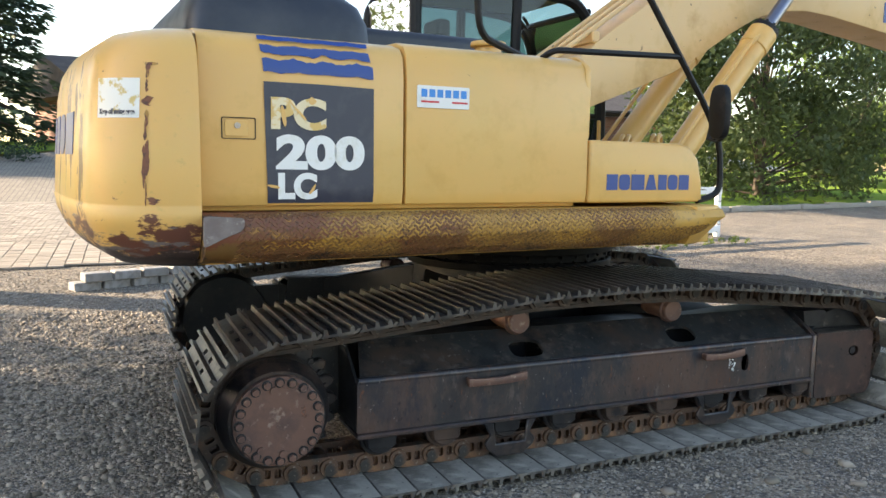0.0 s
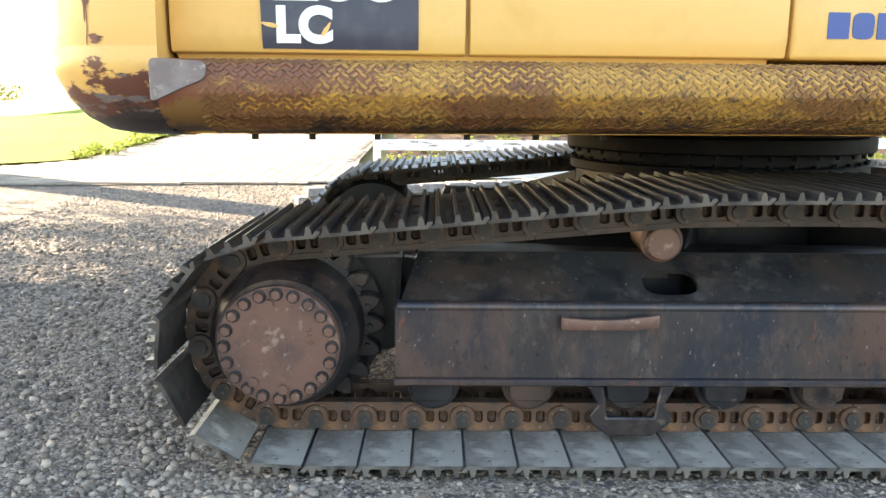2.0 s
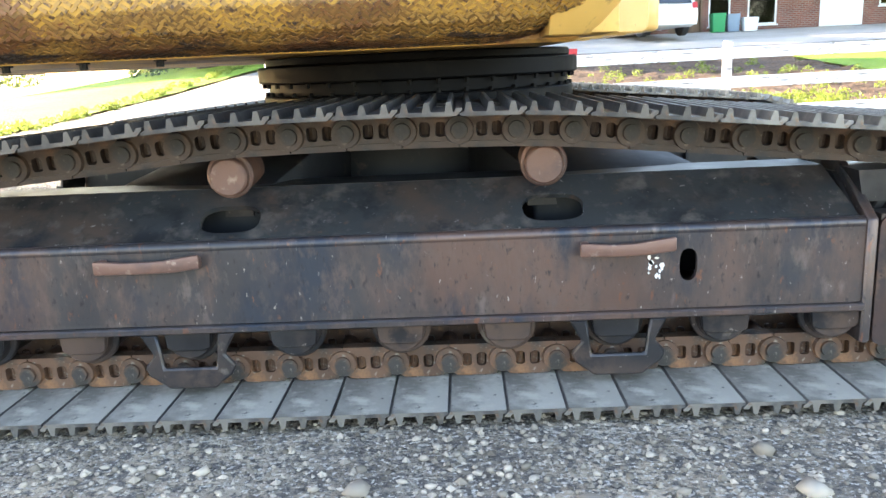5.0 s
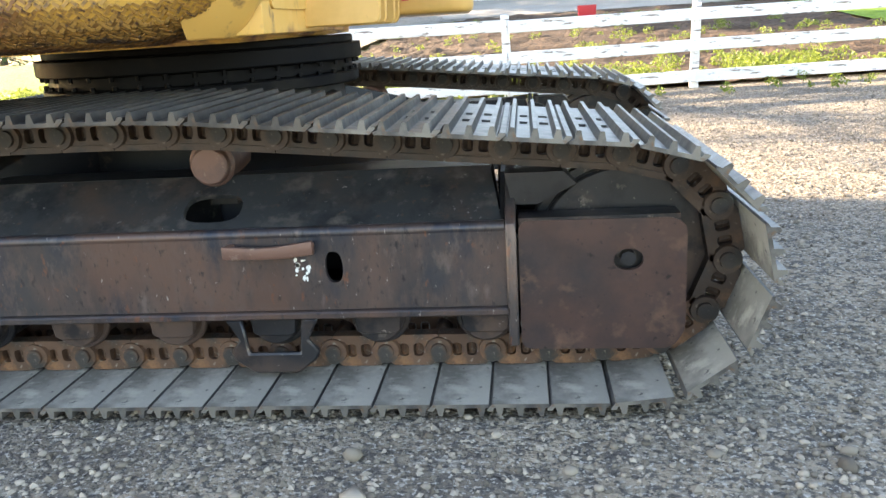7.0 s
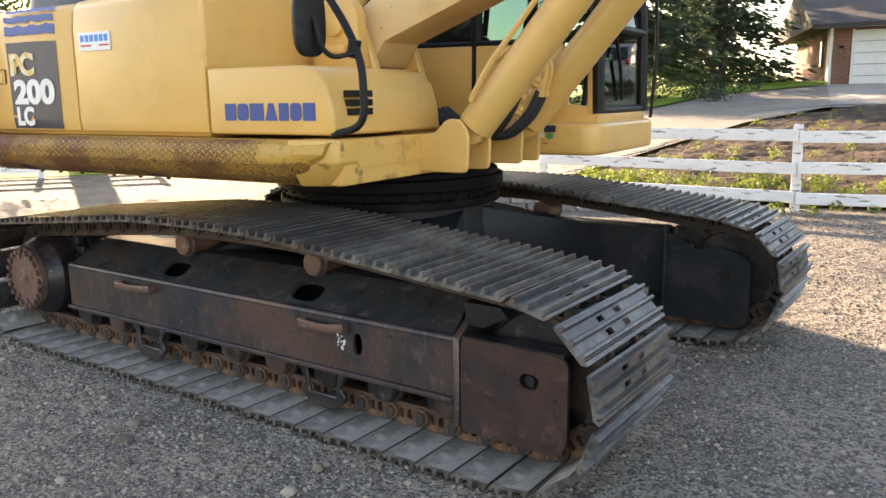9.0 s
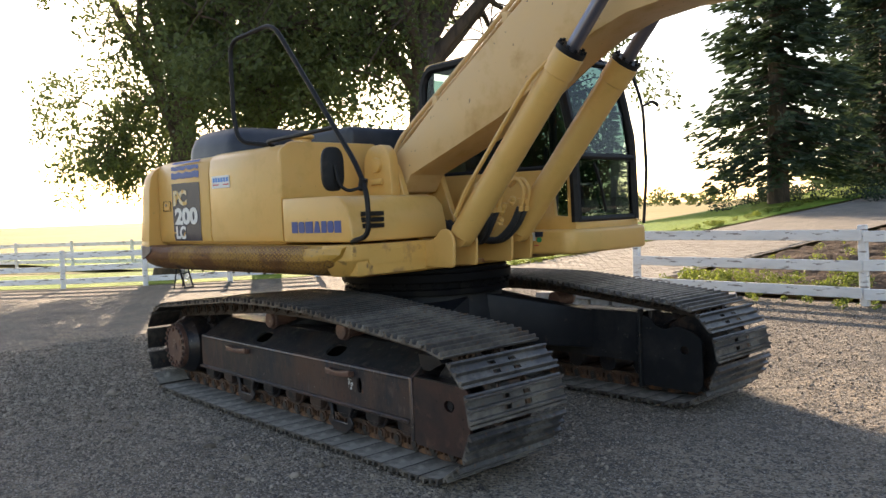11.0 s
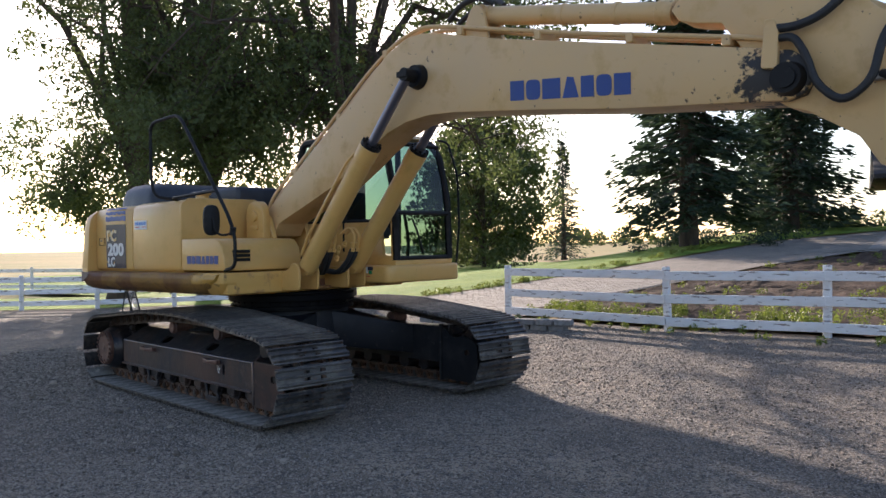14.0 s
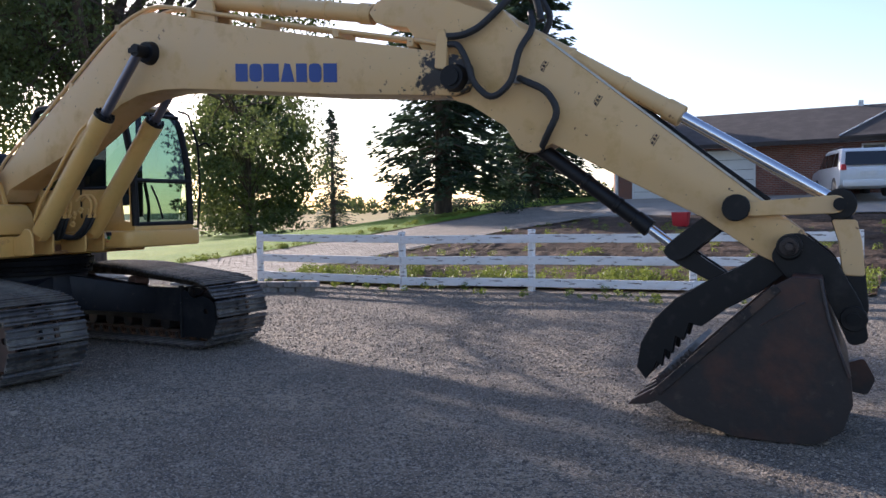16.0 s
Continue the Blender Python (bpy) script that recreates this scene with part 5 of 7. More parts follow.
# warning sticker and rust marks on the curved corner of the counterweight
def on_corner(a, z, off):
    """A point on the rounded corner at an angle in degrees and a height."""
    ins = float(np.interp(z, [1.24, 1.315, 1.405, 1.6, 1.9, 2.0, 2.06], [0.045, 0.012, 0.004, 0.015, 0.035, 0.055, 0.09]))
    r = 0.34 - ins * 0.3
    vc = 1.485 - ins - r
    uc = -2.80 + 0.10 * (vc / 1.3) ** 2 + ins + r
    return (uc + (r + off) * math.cos(radians(a)), -(vc + (r + off) * math.sin(radians(a))) + 0.11, z)


for a0, a1, z0, z1, n in ((111, 114, 1.52, 1.66, 9), (113, 115.5, 1.47, 1.64, 8), (112.5, 115, 1.66, 1.78, 7), (110, 115.5, 1.795, 1.835, 6), (112.5, 114.5, 1.85, 1.90, 6), (112, 115, 1.905, 1.965, 6), (107, 115, 1.955, 1.968, 6), (104, 112, 1.405, 1.435, 6), (112.5, 113.5, 1.40, 1.50, 6)):
    bm = BM()
    prev = None
    for i in range(n + 1):
        z = z0 + (z1 - z0) * i / n
        k = rngd.uniform(-0.25, 0.25) * (a1 - a0)
        w = (a1 - a0) * (0.15 if i in (0, n) else rngd.uniform(0.25, 0.62))
        mid = (a0 + a1) / 2 + k
        cur = [bm.verts.new(on_corner(mid + f * w, z, 0.002)) for f in (-1, 0, 1)]
        if prev:
            for j in (0, 1):
                bm.faces.new((prev[j], cur[j], cur[j + 1], prev[j + 1]))
        prev = cur
    up("scrape", bm, M["rust_scrape"], "rust showing through the paint", parent=weight)
bm = BM()
rows = []
for z in np.linspace(1.748, 1.905, 5):
    rows.append([bm.verts.new(on_corner(a, z, 0.003)) for a in np.linspace(118, 153, 9)])
for a, b in zip(rows, rows[1:]):
    for i in range(8):
        bm.faces.new((a[i], b[i], b[i + 1], a[i + 1]))
warn = up("sticker", bm, M["white_torn"], "torn white warning sticker", parent=weight)
lettering("Keep off swing area", -150.0, -121.0, 1.756, 1.784, 0.0, M["navy"], weight, lambda p: on_corner(-p[0], p[2], 0.0035 - p[1]))

# ---- pipes and hoses ----
boom_top = [(0.20, 2.12), (0.98, 2.78), (1.78, 3.36), (2.16, 3.58), (2.50, 3.67), (2.78, 3.62), (4.17, 3.29), (5.62, 2.98)]
for k, (v, lift) in enumerate(((-0.21, 0.045), (-0.13, 0.06), (0.02, 0.055))):
    bm = BM()
    pts = [(-0.05 - 0.05 * k, v, 1.98 + 0.03 * k), (0.08, v, 2.16 + lift)] + [(u - lift * 0.6 * (u < 2.4), v, z + lift * (0.6 if u < 2.4 else 0.7)) for u, z in boom_top[1:]] + [(5.76, v, 2.97 + 0.03 * k)]
    tube(bm, pts, 0.019, 8, 0.16)
    up("oil_pipe", bm, M["yellow_faded"], "yellow steel pipe along the boom")
for u, z in ((0.55, 2.46), (1.30, 2.97), (2.02, 3.51), (3.0, 3.55), (3.85, 3.35), (4.7, 3.17), (5.45, 3.01)):
    bm = BM()
    box(bm, u - 0.03, u + 0.03, -0.25, 0.06, z - 0.03, z + 0.05)
    bevel(bm, 0.008, 1)
    up("pipe_clamp", bm, M["yellow_faded"])
bm = BM()
prism(bm, rounded([(5.71, 2.77), (5.82, 2.75), (5.83, 3.00), (5.80, 3.09), (5.74, 3.09)], 0.02), -0.31, -0.262, "y")
bevel(bm, 0.006, 1)
up("hose_bracket", bm, M["yellow_faded"])
hv = -0.24
hoses = (
    ([(5.80, hv - 0.03, 3.13), (5.98, hv - 0.05, 3.11), (6.14, hv - 0.02, 3.16), (6.30, hv, 3.28), (6.46, hv + 0.1, 3.46), (6.40, hv + 0.2, 3.60), (6.15, hv + 0.25, 3.62)], 0.030),
    ([(5.84, hv - 0.03, 3.06), (5.97, hv - 0.06, 3.05), (6.06, hv - 0.07, 2.90), (6.11, hv - 0.07, 2.72), (6.28, hv - 0.07, 2.57), (6.46, hv - 0.06, 2.69), (6.52, hv - 0.02, 2.97), (6.62, hv + 0.05, 3.12), (6.56, hv + 0.15, 3.28)], 0.027),
    ([(6.50, hv + 0.02, 2.74), (6.58, hv - 0.03, 2.70), (6.76, hv - 0.04, 2.62), (6.87, hv - 0.04, 2.45), (6.76, hv - 0.03, 2.27), (6.66, hv + 0.1, 2.17)], 0.028),
    ([(6.00, 0.0, 3.62), (6.20, -0.02, 3.72), (6.42, -0.03, 3.66), (6.58, -0.05, 3.45), (6.66, -0.1, 3.20)], 0.030),
    ([(5.95, 0.10, 3.58), (6.22, 0.10, 3.66), (6.50, 0.08, 3.58), (6.70, 0.05, 3.25), (6.62, 0.05, 3.10)], 0.028),
    ([(2.55, -0.05, 3.88), (2.75, -0.12, 3.98), (2.98, -0.14, 3.99), (3.10, -0.08, 3.92)], 0.026),
    ([(2.50, 0.10, 3.86), (2.72, 0.12, 4.0), (3.0, 0.12, 4.01), (3.12, 0.05, 3.93)], 0.024),
)
for pts, r in hoses:
    pts = [(u - 0.04 - 0.06 * (u - 5.9), v, z - 0.10) for u, v, z in pts] if pts[0][0] > 5 else [(u + 0.22, v - 0.06, z - 0.16) for u, v, z in pts]
    bm = BM()
    tube(bm, pts, r, 10, 0.2, 5)
    up("hose", bm, M["rubber"], "black rubber hydraulic hose")
# hoses by the feet of the boom cylinders
for k, (v0, v1) in enumerate(((-0.27, -0.13), (-0.21, -0.08), (0.06, 0.0), (0.13, 0.05))):
    bm = BM()
    tube(bm, [(0.50, v1, 1.50), (0.68, v1 * 0.8 + v0 * 0.2, 1.36), (0.92, (v0 + v1) / 2, 1.33), (1.06, v0, 1.46), (1.12, v0 + 0.02, 1.60)], 0.026, 10, 0.2, 5)
    up("hose", bm, M["rubber"], "black rubber hydraulic hose")
    bm = BM()
    tube(bm, [(1.12, v0 + 0.02, 1.58), (1.17, v0 + 0.02, 1.74), (1.12, v0 - 0.02, 1.84), (1.04, v0 - 0.08, 1.76)], 0.017, 8, 0.1)
    for z in (1.57, 1.63):
        rod(bm, (1.12, v0 + 0.02, z), (1.128, v0 + 0.02, z + 0.035), 0.028, seg=6)
    up("oil_pipe", bm, M["yellow"], "bent yellow steel pipe")
# pipes on the arm and its stamped plates
for u, z in ((6.62, 2.72), (7.05, 2.42), (7.48, 2.10)):
    bm = BM()
    m = Matrix.Translation((u, -0.1915, z)) @ Matrix.Rotation(radians(34), 4, "Y") @ Matrix.Rotation(radians(-90), 4, "Y")
    for k, (x0, x1, y0, y1) in enumerate(((-0.045, 0.045, -0.022, -0.017), (-0.040, -0.016, -0.010, 0.008), (-0.008, 0.012, -0.012, 0.012), (0.020, 0.042, -0.006, 0.010), (-0.03, 0.045, 0.017, 0.021))):
        prism(bm, [(x0, y0), (x1, y0 + 0.002), (x1 - 0.003, y1), (x0 + 0.004, y1 - 0.001)], -0.0025, 0.0, "y")
    bmesh.ops.transform(bm, matrix=m, verts=bm.verts)
    up("stamp", bm, M["bucket"], "rusty stamped bars", parent=arm)
bm = BM()
tube(bm, [(6.60, -0.05, 2.97), (7.1, -0.05, 2.58), (7.9, -0.05, 1.92), (8.27, -0.05, 1.63)], 0.02)
up("oil_pipe", bm, M["black"], "thin black pipe along the arm")
bm = BM()
prism(bm, [(6.64, 2.926), (8.24, 1.618), (8.25, 1.63), (6.65, 2.938)], -0.187, -0.165, "y")
up("arm_edge", bm, M["silver"], "thin pale strip along the arm's edge", parent=arm)
# lug by the tank, base labels, cab extras
bm = BM()
prism(bm, rounded([(-0.12, 1.70), (0.22, 1.70), (0.20, 2.08), (0.12, 2.16), (-0.04, 2.15), (-0.12, 2.06)], 0.06), -0.44, -0.345, "y")
rod(bm, (0.05, -0.475, 1.99), (0.05, -0.34, 1.99), 0.062, seg=20)
box(bm, -0.02, 0.12, -0.47, -0.44, 1.83, 1.88)
bevel(bm, 0.01, 2)
up("boom_lug", bm, M["yellow"])
bm = BM()
prism(bm, [(0.881, 1.318), (1.003, 1.318), (1.003, 1.388), (0.881, 1.388)], 0.404, 0.418, "y")
up("label_plate", bm, M["white_decal"], "small white label")
bm = BM()
prism(bm, [(1.008, 1.349), (1.081, 1.349), (1.081, 1.391), (1.008, 1.391)], 0.404, 0.418, "y")
up("label_plate", bm, M["navy"], "small dark label")
bm = BM()
rod(bm, (1.044, 0.404, 1.326), (1.044, 0.4185, 1.326), 0.021, seg=16)
up("sticker", bm, M["bin_green"], "round green sticker")
bm = BM()
prism(bm, [(0.998, 1.276), (1.032, 1.276), (1.032, 1.283), (0.998, 1.283)], 0.404, 0.418, "y")
up("sticker", bm, M["red_decal"], "thin red mark")
# unions where the hard pipes of the boom cylinders meet their hoses
for (u0, z0), (u1, z1), v in (((0.905, 1.50), (0.955, 1.60), -0.16), ((0.868, 1.448), (0.894, 1.498), -0.16), ((1.07, 1.545), (1.119, 1.634), -0.10), ((1.05, 1.470), (1.085, 1.523), -0.10), ((1.135, 1.62), (1.176, 1.68), -0.06)):
    bm = BM()
    a, b = Vector((u0, v, z0)), Vector((u1, v, z1))
    rod(bm, a, b, 0.020, seg=10)
    rod(bm, a.lerp(b, 0.15), a.lerp(b, 0.42), 0.031, seg=6)
    rod(bm, a.lerp(b, 0.58), a.lerp(b, 0.85), 0.027, seg=6)
    bevel(bm, 0.003, 1)
    up("hose_union", bm, M["yellow"], "yellow painted hose union")
bm = BM()
tube(bm, [(1.34, 1.56, 1.45), (1.36, 1.60, 1.9), (1.33, 1.62, 2.5), (1.20, 1.60, 2.92), (1.1, 1.52, 2.95)], 0.014)
tube(bm, [(1.33, 1.62, 2.5), (1.38, 1.72, 2.55), (1.40, 1.76, 2.50)], 0.012)
up("grab_rail", bm, M["black"], "thin black rail on the cab corner", parent=cab)
bm = BM()
tube(bm, [(fr(1.6) + 0.02, 1.0, 1.58), (fr(1.8) + 0.03, 0.92, 1.80), (fr(2.0) + 0.03, 0.82, 1.98)], 0.012)
up("wiper", bm, M["black"], parent=cab)
bm = BM()
box(bm, 0.70, 0.95, 0.62, 0.70, 1.72, 1.92)
bevel(bm, 0.02, 2)
up("console", bm, M["hood"], parent=cab)
# painted numbers on the track frame, unreadable
for i in range(14):
    bm = BM()
    x, z = 0.825 + rngd.uniform(0, 0.055), 0.395 + rngd.uniform(0, 0.07)
    w, h = rngd.uniform(0.003, 0.009), rngd.uniform(0.003, 0.012)
    prism(bm, [(x + w * math.cos(k * 1.05) * rngd.uniform(0.6, 1.2), z + h * math.sin(k * 1.05) * rngd.uniform(0.6, 1.2)) for k in range(6)], -1.3325, -1.329, "y")
    part("paint_mark", bm, M["white_decal"], excavator, "white chalky paint mark")
# bolts under the deck's edge
for u in (-2.05, -1.85, -1.62, -1.30, -1.05, -0.80):
    bm = BM()
    rod(bm, (u, -1.02, 1.112), (u, -1.02, 1.14), 0.013, seg=6)
    rod(bm, (u, -1.02, 1.130), (u, -1.02, 1.14), 0.022, seg=12)
    up("deck_bolt", bm, M["black"])

cast = Matrix.Translation((HX + 0.108, 0, WZ + 0.035)) @ Matrix.Rotation(radians(80), 4, "Y")
lettering("TOP", -0.030, 0.030, -0.011, 0.011, TRACK_Y[-1] - 0.2890, M["rust_scrape"], excavator, cast)

# the engine side is scaled and moved back to fit the camera's view
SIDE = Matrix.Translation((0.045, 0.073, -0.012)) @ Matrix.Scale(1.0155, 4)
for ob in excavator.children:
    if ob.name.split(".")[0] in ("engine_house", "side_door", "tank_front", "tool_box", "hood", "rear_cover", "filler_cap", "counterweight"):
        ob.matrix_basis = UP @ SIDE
    elif ob.name.split(".")[0] == "cab":
        ob.matrix_basis = UP @ Matrix.Translation((0, 0, -0.04))
# clamp on the arm's hose
bm = BM()
box(bm, 6.37, 6.45, -0.235, -0.188, 2.60, 2.66)
bevel(bm, 0.006, 1)
up("hose_clamp", bm, M["silver"], "small bare steel clamp")


# ---- ground materials ----
M["gravel"] = mat("gravel", (0.262, 0.217, 0.165), 0.9, layers=[(0.35, (0.366, 0.289, 0.206), 0.46, 0.62), (1.1, (0.177, 0.144, 0.111), 0.47, 0.60, 7), (3.1, (0.277, 0.236, 0.186), 0.54, 0.68, 8), (5.5, (0.124, 0.104, 0.083), 0.57, 0.66, 8), (13, (0.100, 0.087, 0.076), 0.52, 0.62, 6), (21, (0.354, 0.313, 0.260), 0.58, 0.66, 5), (38, (0.088, 0.078, 0.068), 0.50, 0.58, 4), (60, (0.425, 0.384, 0.330), 0.56, 0.62, 3)], bump=[(55, 0.8, 0.03), (17, 0.6, 0.06), (3, 0.3, 0.08)], spec=0.3)
M["drive"] = mat("worn_concrete", (0.36, 0.32, 0.27), 0.85, layers=[(0.5, (0.28, 0.25, 0.21), 0.45, 0.65), (20, (0.42, 0.38, 0.33), 0.55, 0.75)], bump=[(40, 0.2, 0.01)], spec=0.3)
M["lawn"] = mat("lawn", (0.15, 0.25, 0.028), 0.9, layers=[(0.4, (0.23, 0.31, 0.042), 0.40, 0.65), (9, (0.08, 0.15, 0.016), 0.5, 0.7), (60, (0.22, 0.30, 0.06), 0.55, 0.7)], bump=[(70, 0.6, 0.04)], spec=0.2)
M["field"] = mat("dry_field", (0.36, 0.27, 0.11), 0.95, layers=[(0.02, (0.26, 0.24, 0.09), 0.42, 0.62), (0.3, (0.42, 0.33, 0.15), 0.5, 0.7), (6, (0.25, 0.2, 0.08), 0.5, 0.7)], spec=0.15)
M["soil"] = mat("dark_soil", (0.075, 0.050, 0.034), 0.95, layers=[(1.2, (0.125, 0.082, 0.055), 0.45, 0.65), (14, (0.035, 0.028, 0.022), 0.5, 0.66)], bump=[(9, 0.8, 0.08), (40, 0.4, 0.02)], spec=0.2)
M["bark"] = mat("bark", (0.085, 0.062, 0.045), 0.9, layers=[(7, (0.045, 0.034, 0.026), 0.45, 0.62)], bump=[(11, 0.8, 0.05)], stretch=(1, 1, 0.25))
M["white_wood"] = mat("peeling_white_paint", (0.80, 0.80, 0.80), 0.6, layers=[(5, (0.70, 0.69, 0.68), 0.45, 0.7), (9, (0.24, 0.21, 0.19), 0.58, 0.61, 9)], bump=[(30, 0.15, 0.006)], stretch=(0.5, 0.5, 2.2))


def leaf_mat(name, a, b, back):
    m = bpy.data.materials.new(name)
    m.use_nodes = True
    N, Lk = m.node_tree.nodes, m.node_tree.links
    out = N["Material Output"]
    p = N["Principled BSDF"]
    p.inputs["Roughness"].default_value = 0.55
    p.inputs["Specular IOR Level"].default_value = 0.3
    geo, ramp, tr, mx = N.new("ShaderNodeNewGeometry"), N.new("ShaderNodeValToRGB"), N.new("ShaderNodeBsdfTranslucent"), N.new("ShaderNodeMixShader")
    ramp.color_ramp.elements[0].color, ramp.color_ramp.elements[1].color = (*a, 1), (*b, 1)
    Lk.new(geo.outputs["Random Per Island"], ramp.inputs[0])
    Lk.new(ramp.outputs[0], p.inputs["Base Color"])
    tr.inputs[0].default_value = (*back, 1)
    mx.inputs[0].default_value = 0.35
    Lk.new(p.outputs[0], mx.inputs[1])
    Lk.new(tr.outputs[0], mx.inputs[2])
    Lk.new(mx.outputs[0], out.inputs[0])
    return m


M["leaf"] = leaf_mat("broad_leaves", (0.028, 0.046, 0.018), (0.085, 0.115, 0.044), (0.16, 0.20, 0.06))
M["weed_tree"] = leaf_mat("sunny_leaves", (0.08, 0.14, 0.02), (0.16, 0.22, 0.05), (0.3, 0.4, 0.08))
M["needle"] = leaf_mat("spruce_needles", (0.022, 0.038, 0.026), (0.066, 0.10, 0.060), (0.05, 0.08, 0.04))
M["weed"] = leaf_mat("weeds", (0.065, 0.105, 0.018), (0.17, 0.21, 0.05), (0.27, 0.33, 0.06))


M["block"] = mat("grey_concrete_block", (0.30, 0.29, 0.28), 0.9, layers=[(9, (0.22, 0.21, 0.20), 0.45, 0.6)], bump=[(50, 0.3, 0.01)], rand=0.2)
M["bin_blue"] = mat("grey_blue_plastic", (0.20, 0.27, 0.34), 0.5)
M["car_white"] = mat("white_car_paint", (0.78, 0.78, 0.77), 0.25, layers=[(4, (0.72, 0.71, 0.69), 0.5, 0.8)], coat=0.6)
M["car_glass"] = mat("dark_car_glass", (0.015, 0.017, 0.02), 0.06, spec=0.8)


def brick_mat(name, a, b, mortar, w, h, gap, bump=0.5, axes="XZ"):
    m = bpy.data.materials.new(name)
    m.use_nodes = True
    N, Lk = m.node_tree.nodes, m.node_tree.links
    p = N["Principled BSDF"]
    p.inputs["Roughness"].default_value = 0.88
    tc, sp, cb, br, bp, nz, mx = N.new("ShaderNodeTexCoord"), N.new("ShaderNodeSeparateXYZ"), N.new("ShaderNodeCombineXYZ"), N.new("ShaderNodeTexBrick"), N.new("ShaderNodeBump"), N.new("ShaderNodeTexNoise"), N.new("ShaderNodeMix")
    Lk.new(tc.outputs["Object"], sp.inputs[0])
    Lk.new(sp.outputs["XYZ".index(axes[0])], cb.inputs[0])
    Lk.new(sp.outputs["XYZ".index(axes[1])], cb.inputs[1])
    Lk.new(cb.outputs[0], br.inputs["Vector"])
    for k, v in (("Color1", (*a, 1)), ("Color2", (*b, 1)), ("Mortar", (*mortar, 1)), ("Scale", 1.0), ("Mortar Size", gap), ("Brick Width", w), ("Row Height", h), ("Bias", 0.1)):
        br.inputs[k].default_value = v
    nz.inputs["Scale"].default_value, nz.inputs["Detail"].default_value = 1.3, 6
    Lk.new(tc.outputs["Object"], nz.inputs["Vector"])
    mx.data_type, mx.blend_type = "RGBA", "MULTIPLY"
    mx.inputs[0].default_value = 0.55
    Lk.new(br.outputs["Color"], mx.inputs[6])
    Lk.new(nz.outputs["Fac"], mx.inputs[7])
    hs = N.new("ShaderNodeHueSaturation")
    hs.inputs["Value"].default_value = 1.0
    Lk.new(mx.outputs[2], hs.inputs["Color"])
    Lk.new(hs.outputs[0], p.inputs["Base Color"])
    bp.inputs["Strength"].default_value, bp.inputs["Distance"].default_value, bp.invert = bump, 0.01, True
    Lk.new(br.outputs["Fac"], bp.inputs["Height"])
    Lk.new(bp.outputs[0], p.inputs["Normal"])
    return m


M["brickwork"] = brick_mat("brickwork", (0.34, 0.11, 0.065), (0.24, 0.08, 0.05), (0.36, 0.30, 0.26), 0.23, 0.076, 0.01)
M["brickwork_side"] = brick_mat("side_brickwork", (0.34, 0.11, 0.065), (0.24, 0.08, 0.05), (0.36, 0.30, 0.26), 0.23, 0.076, 0.01, axes="YZ")
M["pavers"] = brick_mat("paver_driveway", (0.36, 0.31, 0.25), (0.29, 0.25, 0.20), (0.17, 0.15, 0.125), 0.22, 0.11, 0.008, 0.4, "YX")
M["paver"] = mat("paver_concrete", (0.34, 0.295, 0.24), 0.88, layers=[(9, (0.27, 0.23, 0.19), 0.45, 0.65), (60, (0.42, 0.38, 0.32), 0.58, 0.7)], bump=[(70, 0.3, 0.01)], rand=0.16, spec=0.3)
M["paver_stuff"] = leaf_mat("many_pavers", (0.26, 0.225, 0.185), (0.40, 0.35, 0.29), (0.0, 0.0, 0.0))
M["paver_stuff"].node_tree.nodes["Mix Shader"].inputs[0].default_value = 0.0
M["paver_stuff"].node_tree.nodes["Principled BSDF"].inputs["Roughness"].default_value = 0.88
M["stones"] = leaf_mat("pebbles", (0.085, 0.070, 0.054), (0.39, 0.33, 0.262), (0.0, 0.0, 0.0))
M["stones"].node_tree.nodes["Mix Shader"].inputs[0].default_value = 0.0
M["stones"].node_tree.nodes["Principled BSDF"].inputs["Roughness"].default_value = 0.8


# ---- terrain ----
def sstep(a, b, x):
    t = np.clip((x - a) / (b - a), 0, 1)
    return t * t * (3 - 2 * t)


def land(x, y):
    """Height of the ground: level round the machine, rising to the house, falling away on the open side."""
    x, y = np.asarray(x, float), np.asarray(y, float)
    d = np.clip(np.minimum(y, 31) - 1, 0, None)
    z = (0.0243 * d + 0.00146 * d * d) * sstep(-24, -6, x)
    return z * (1 - 0.55 * sstep(31, 110, y))


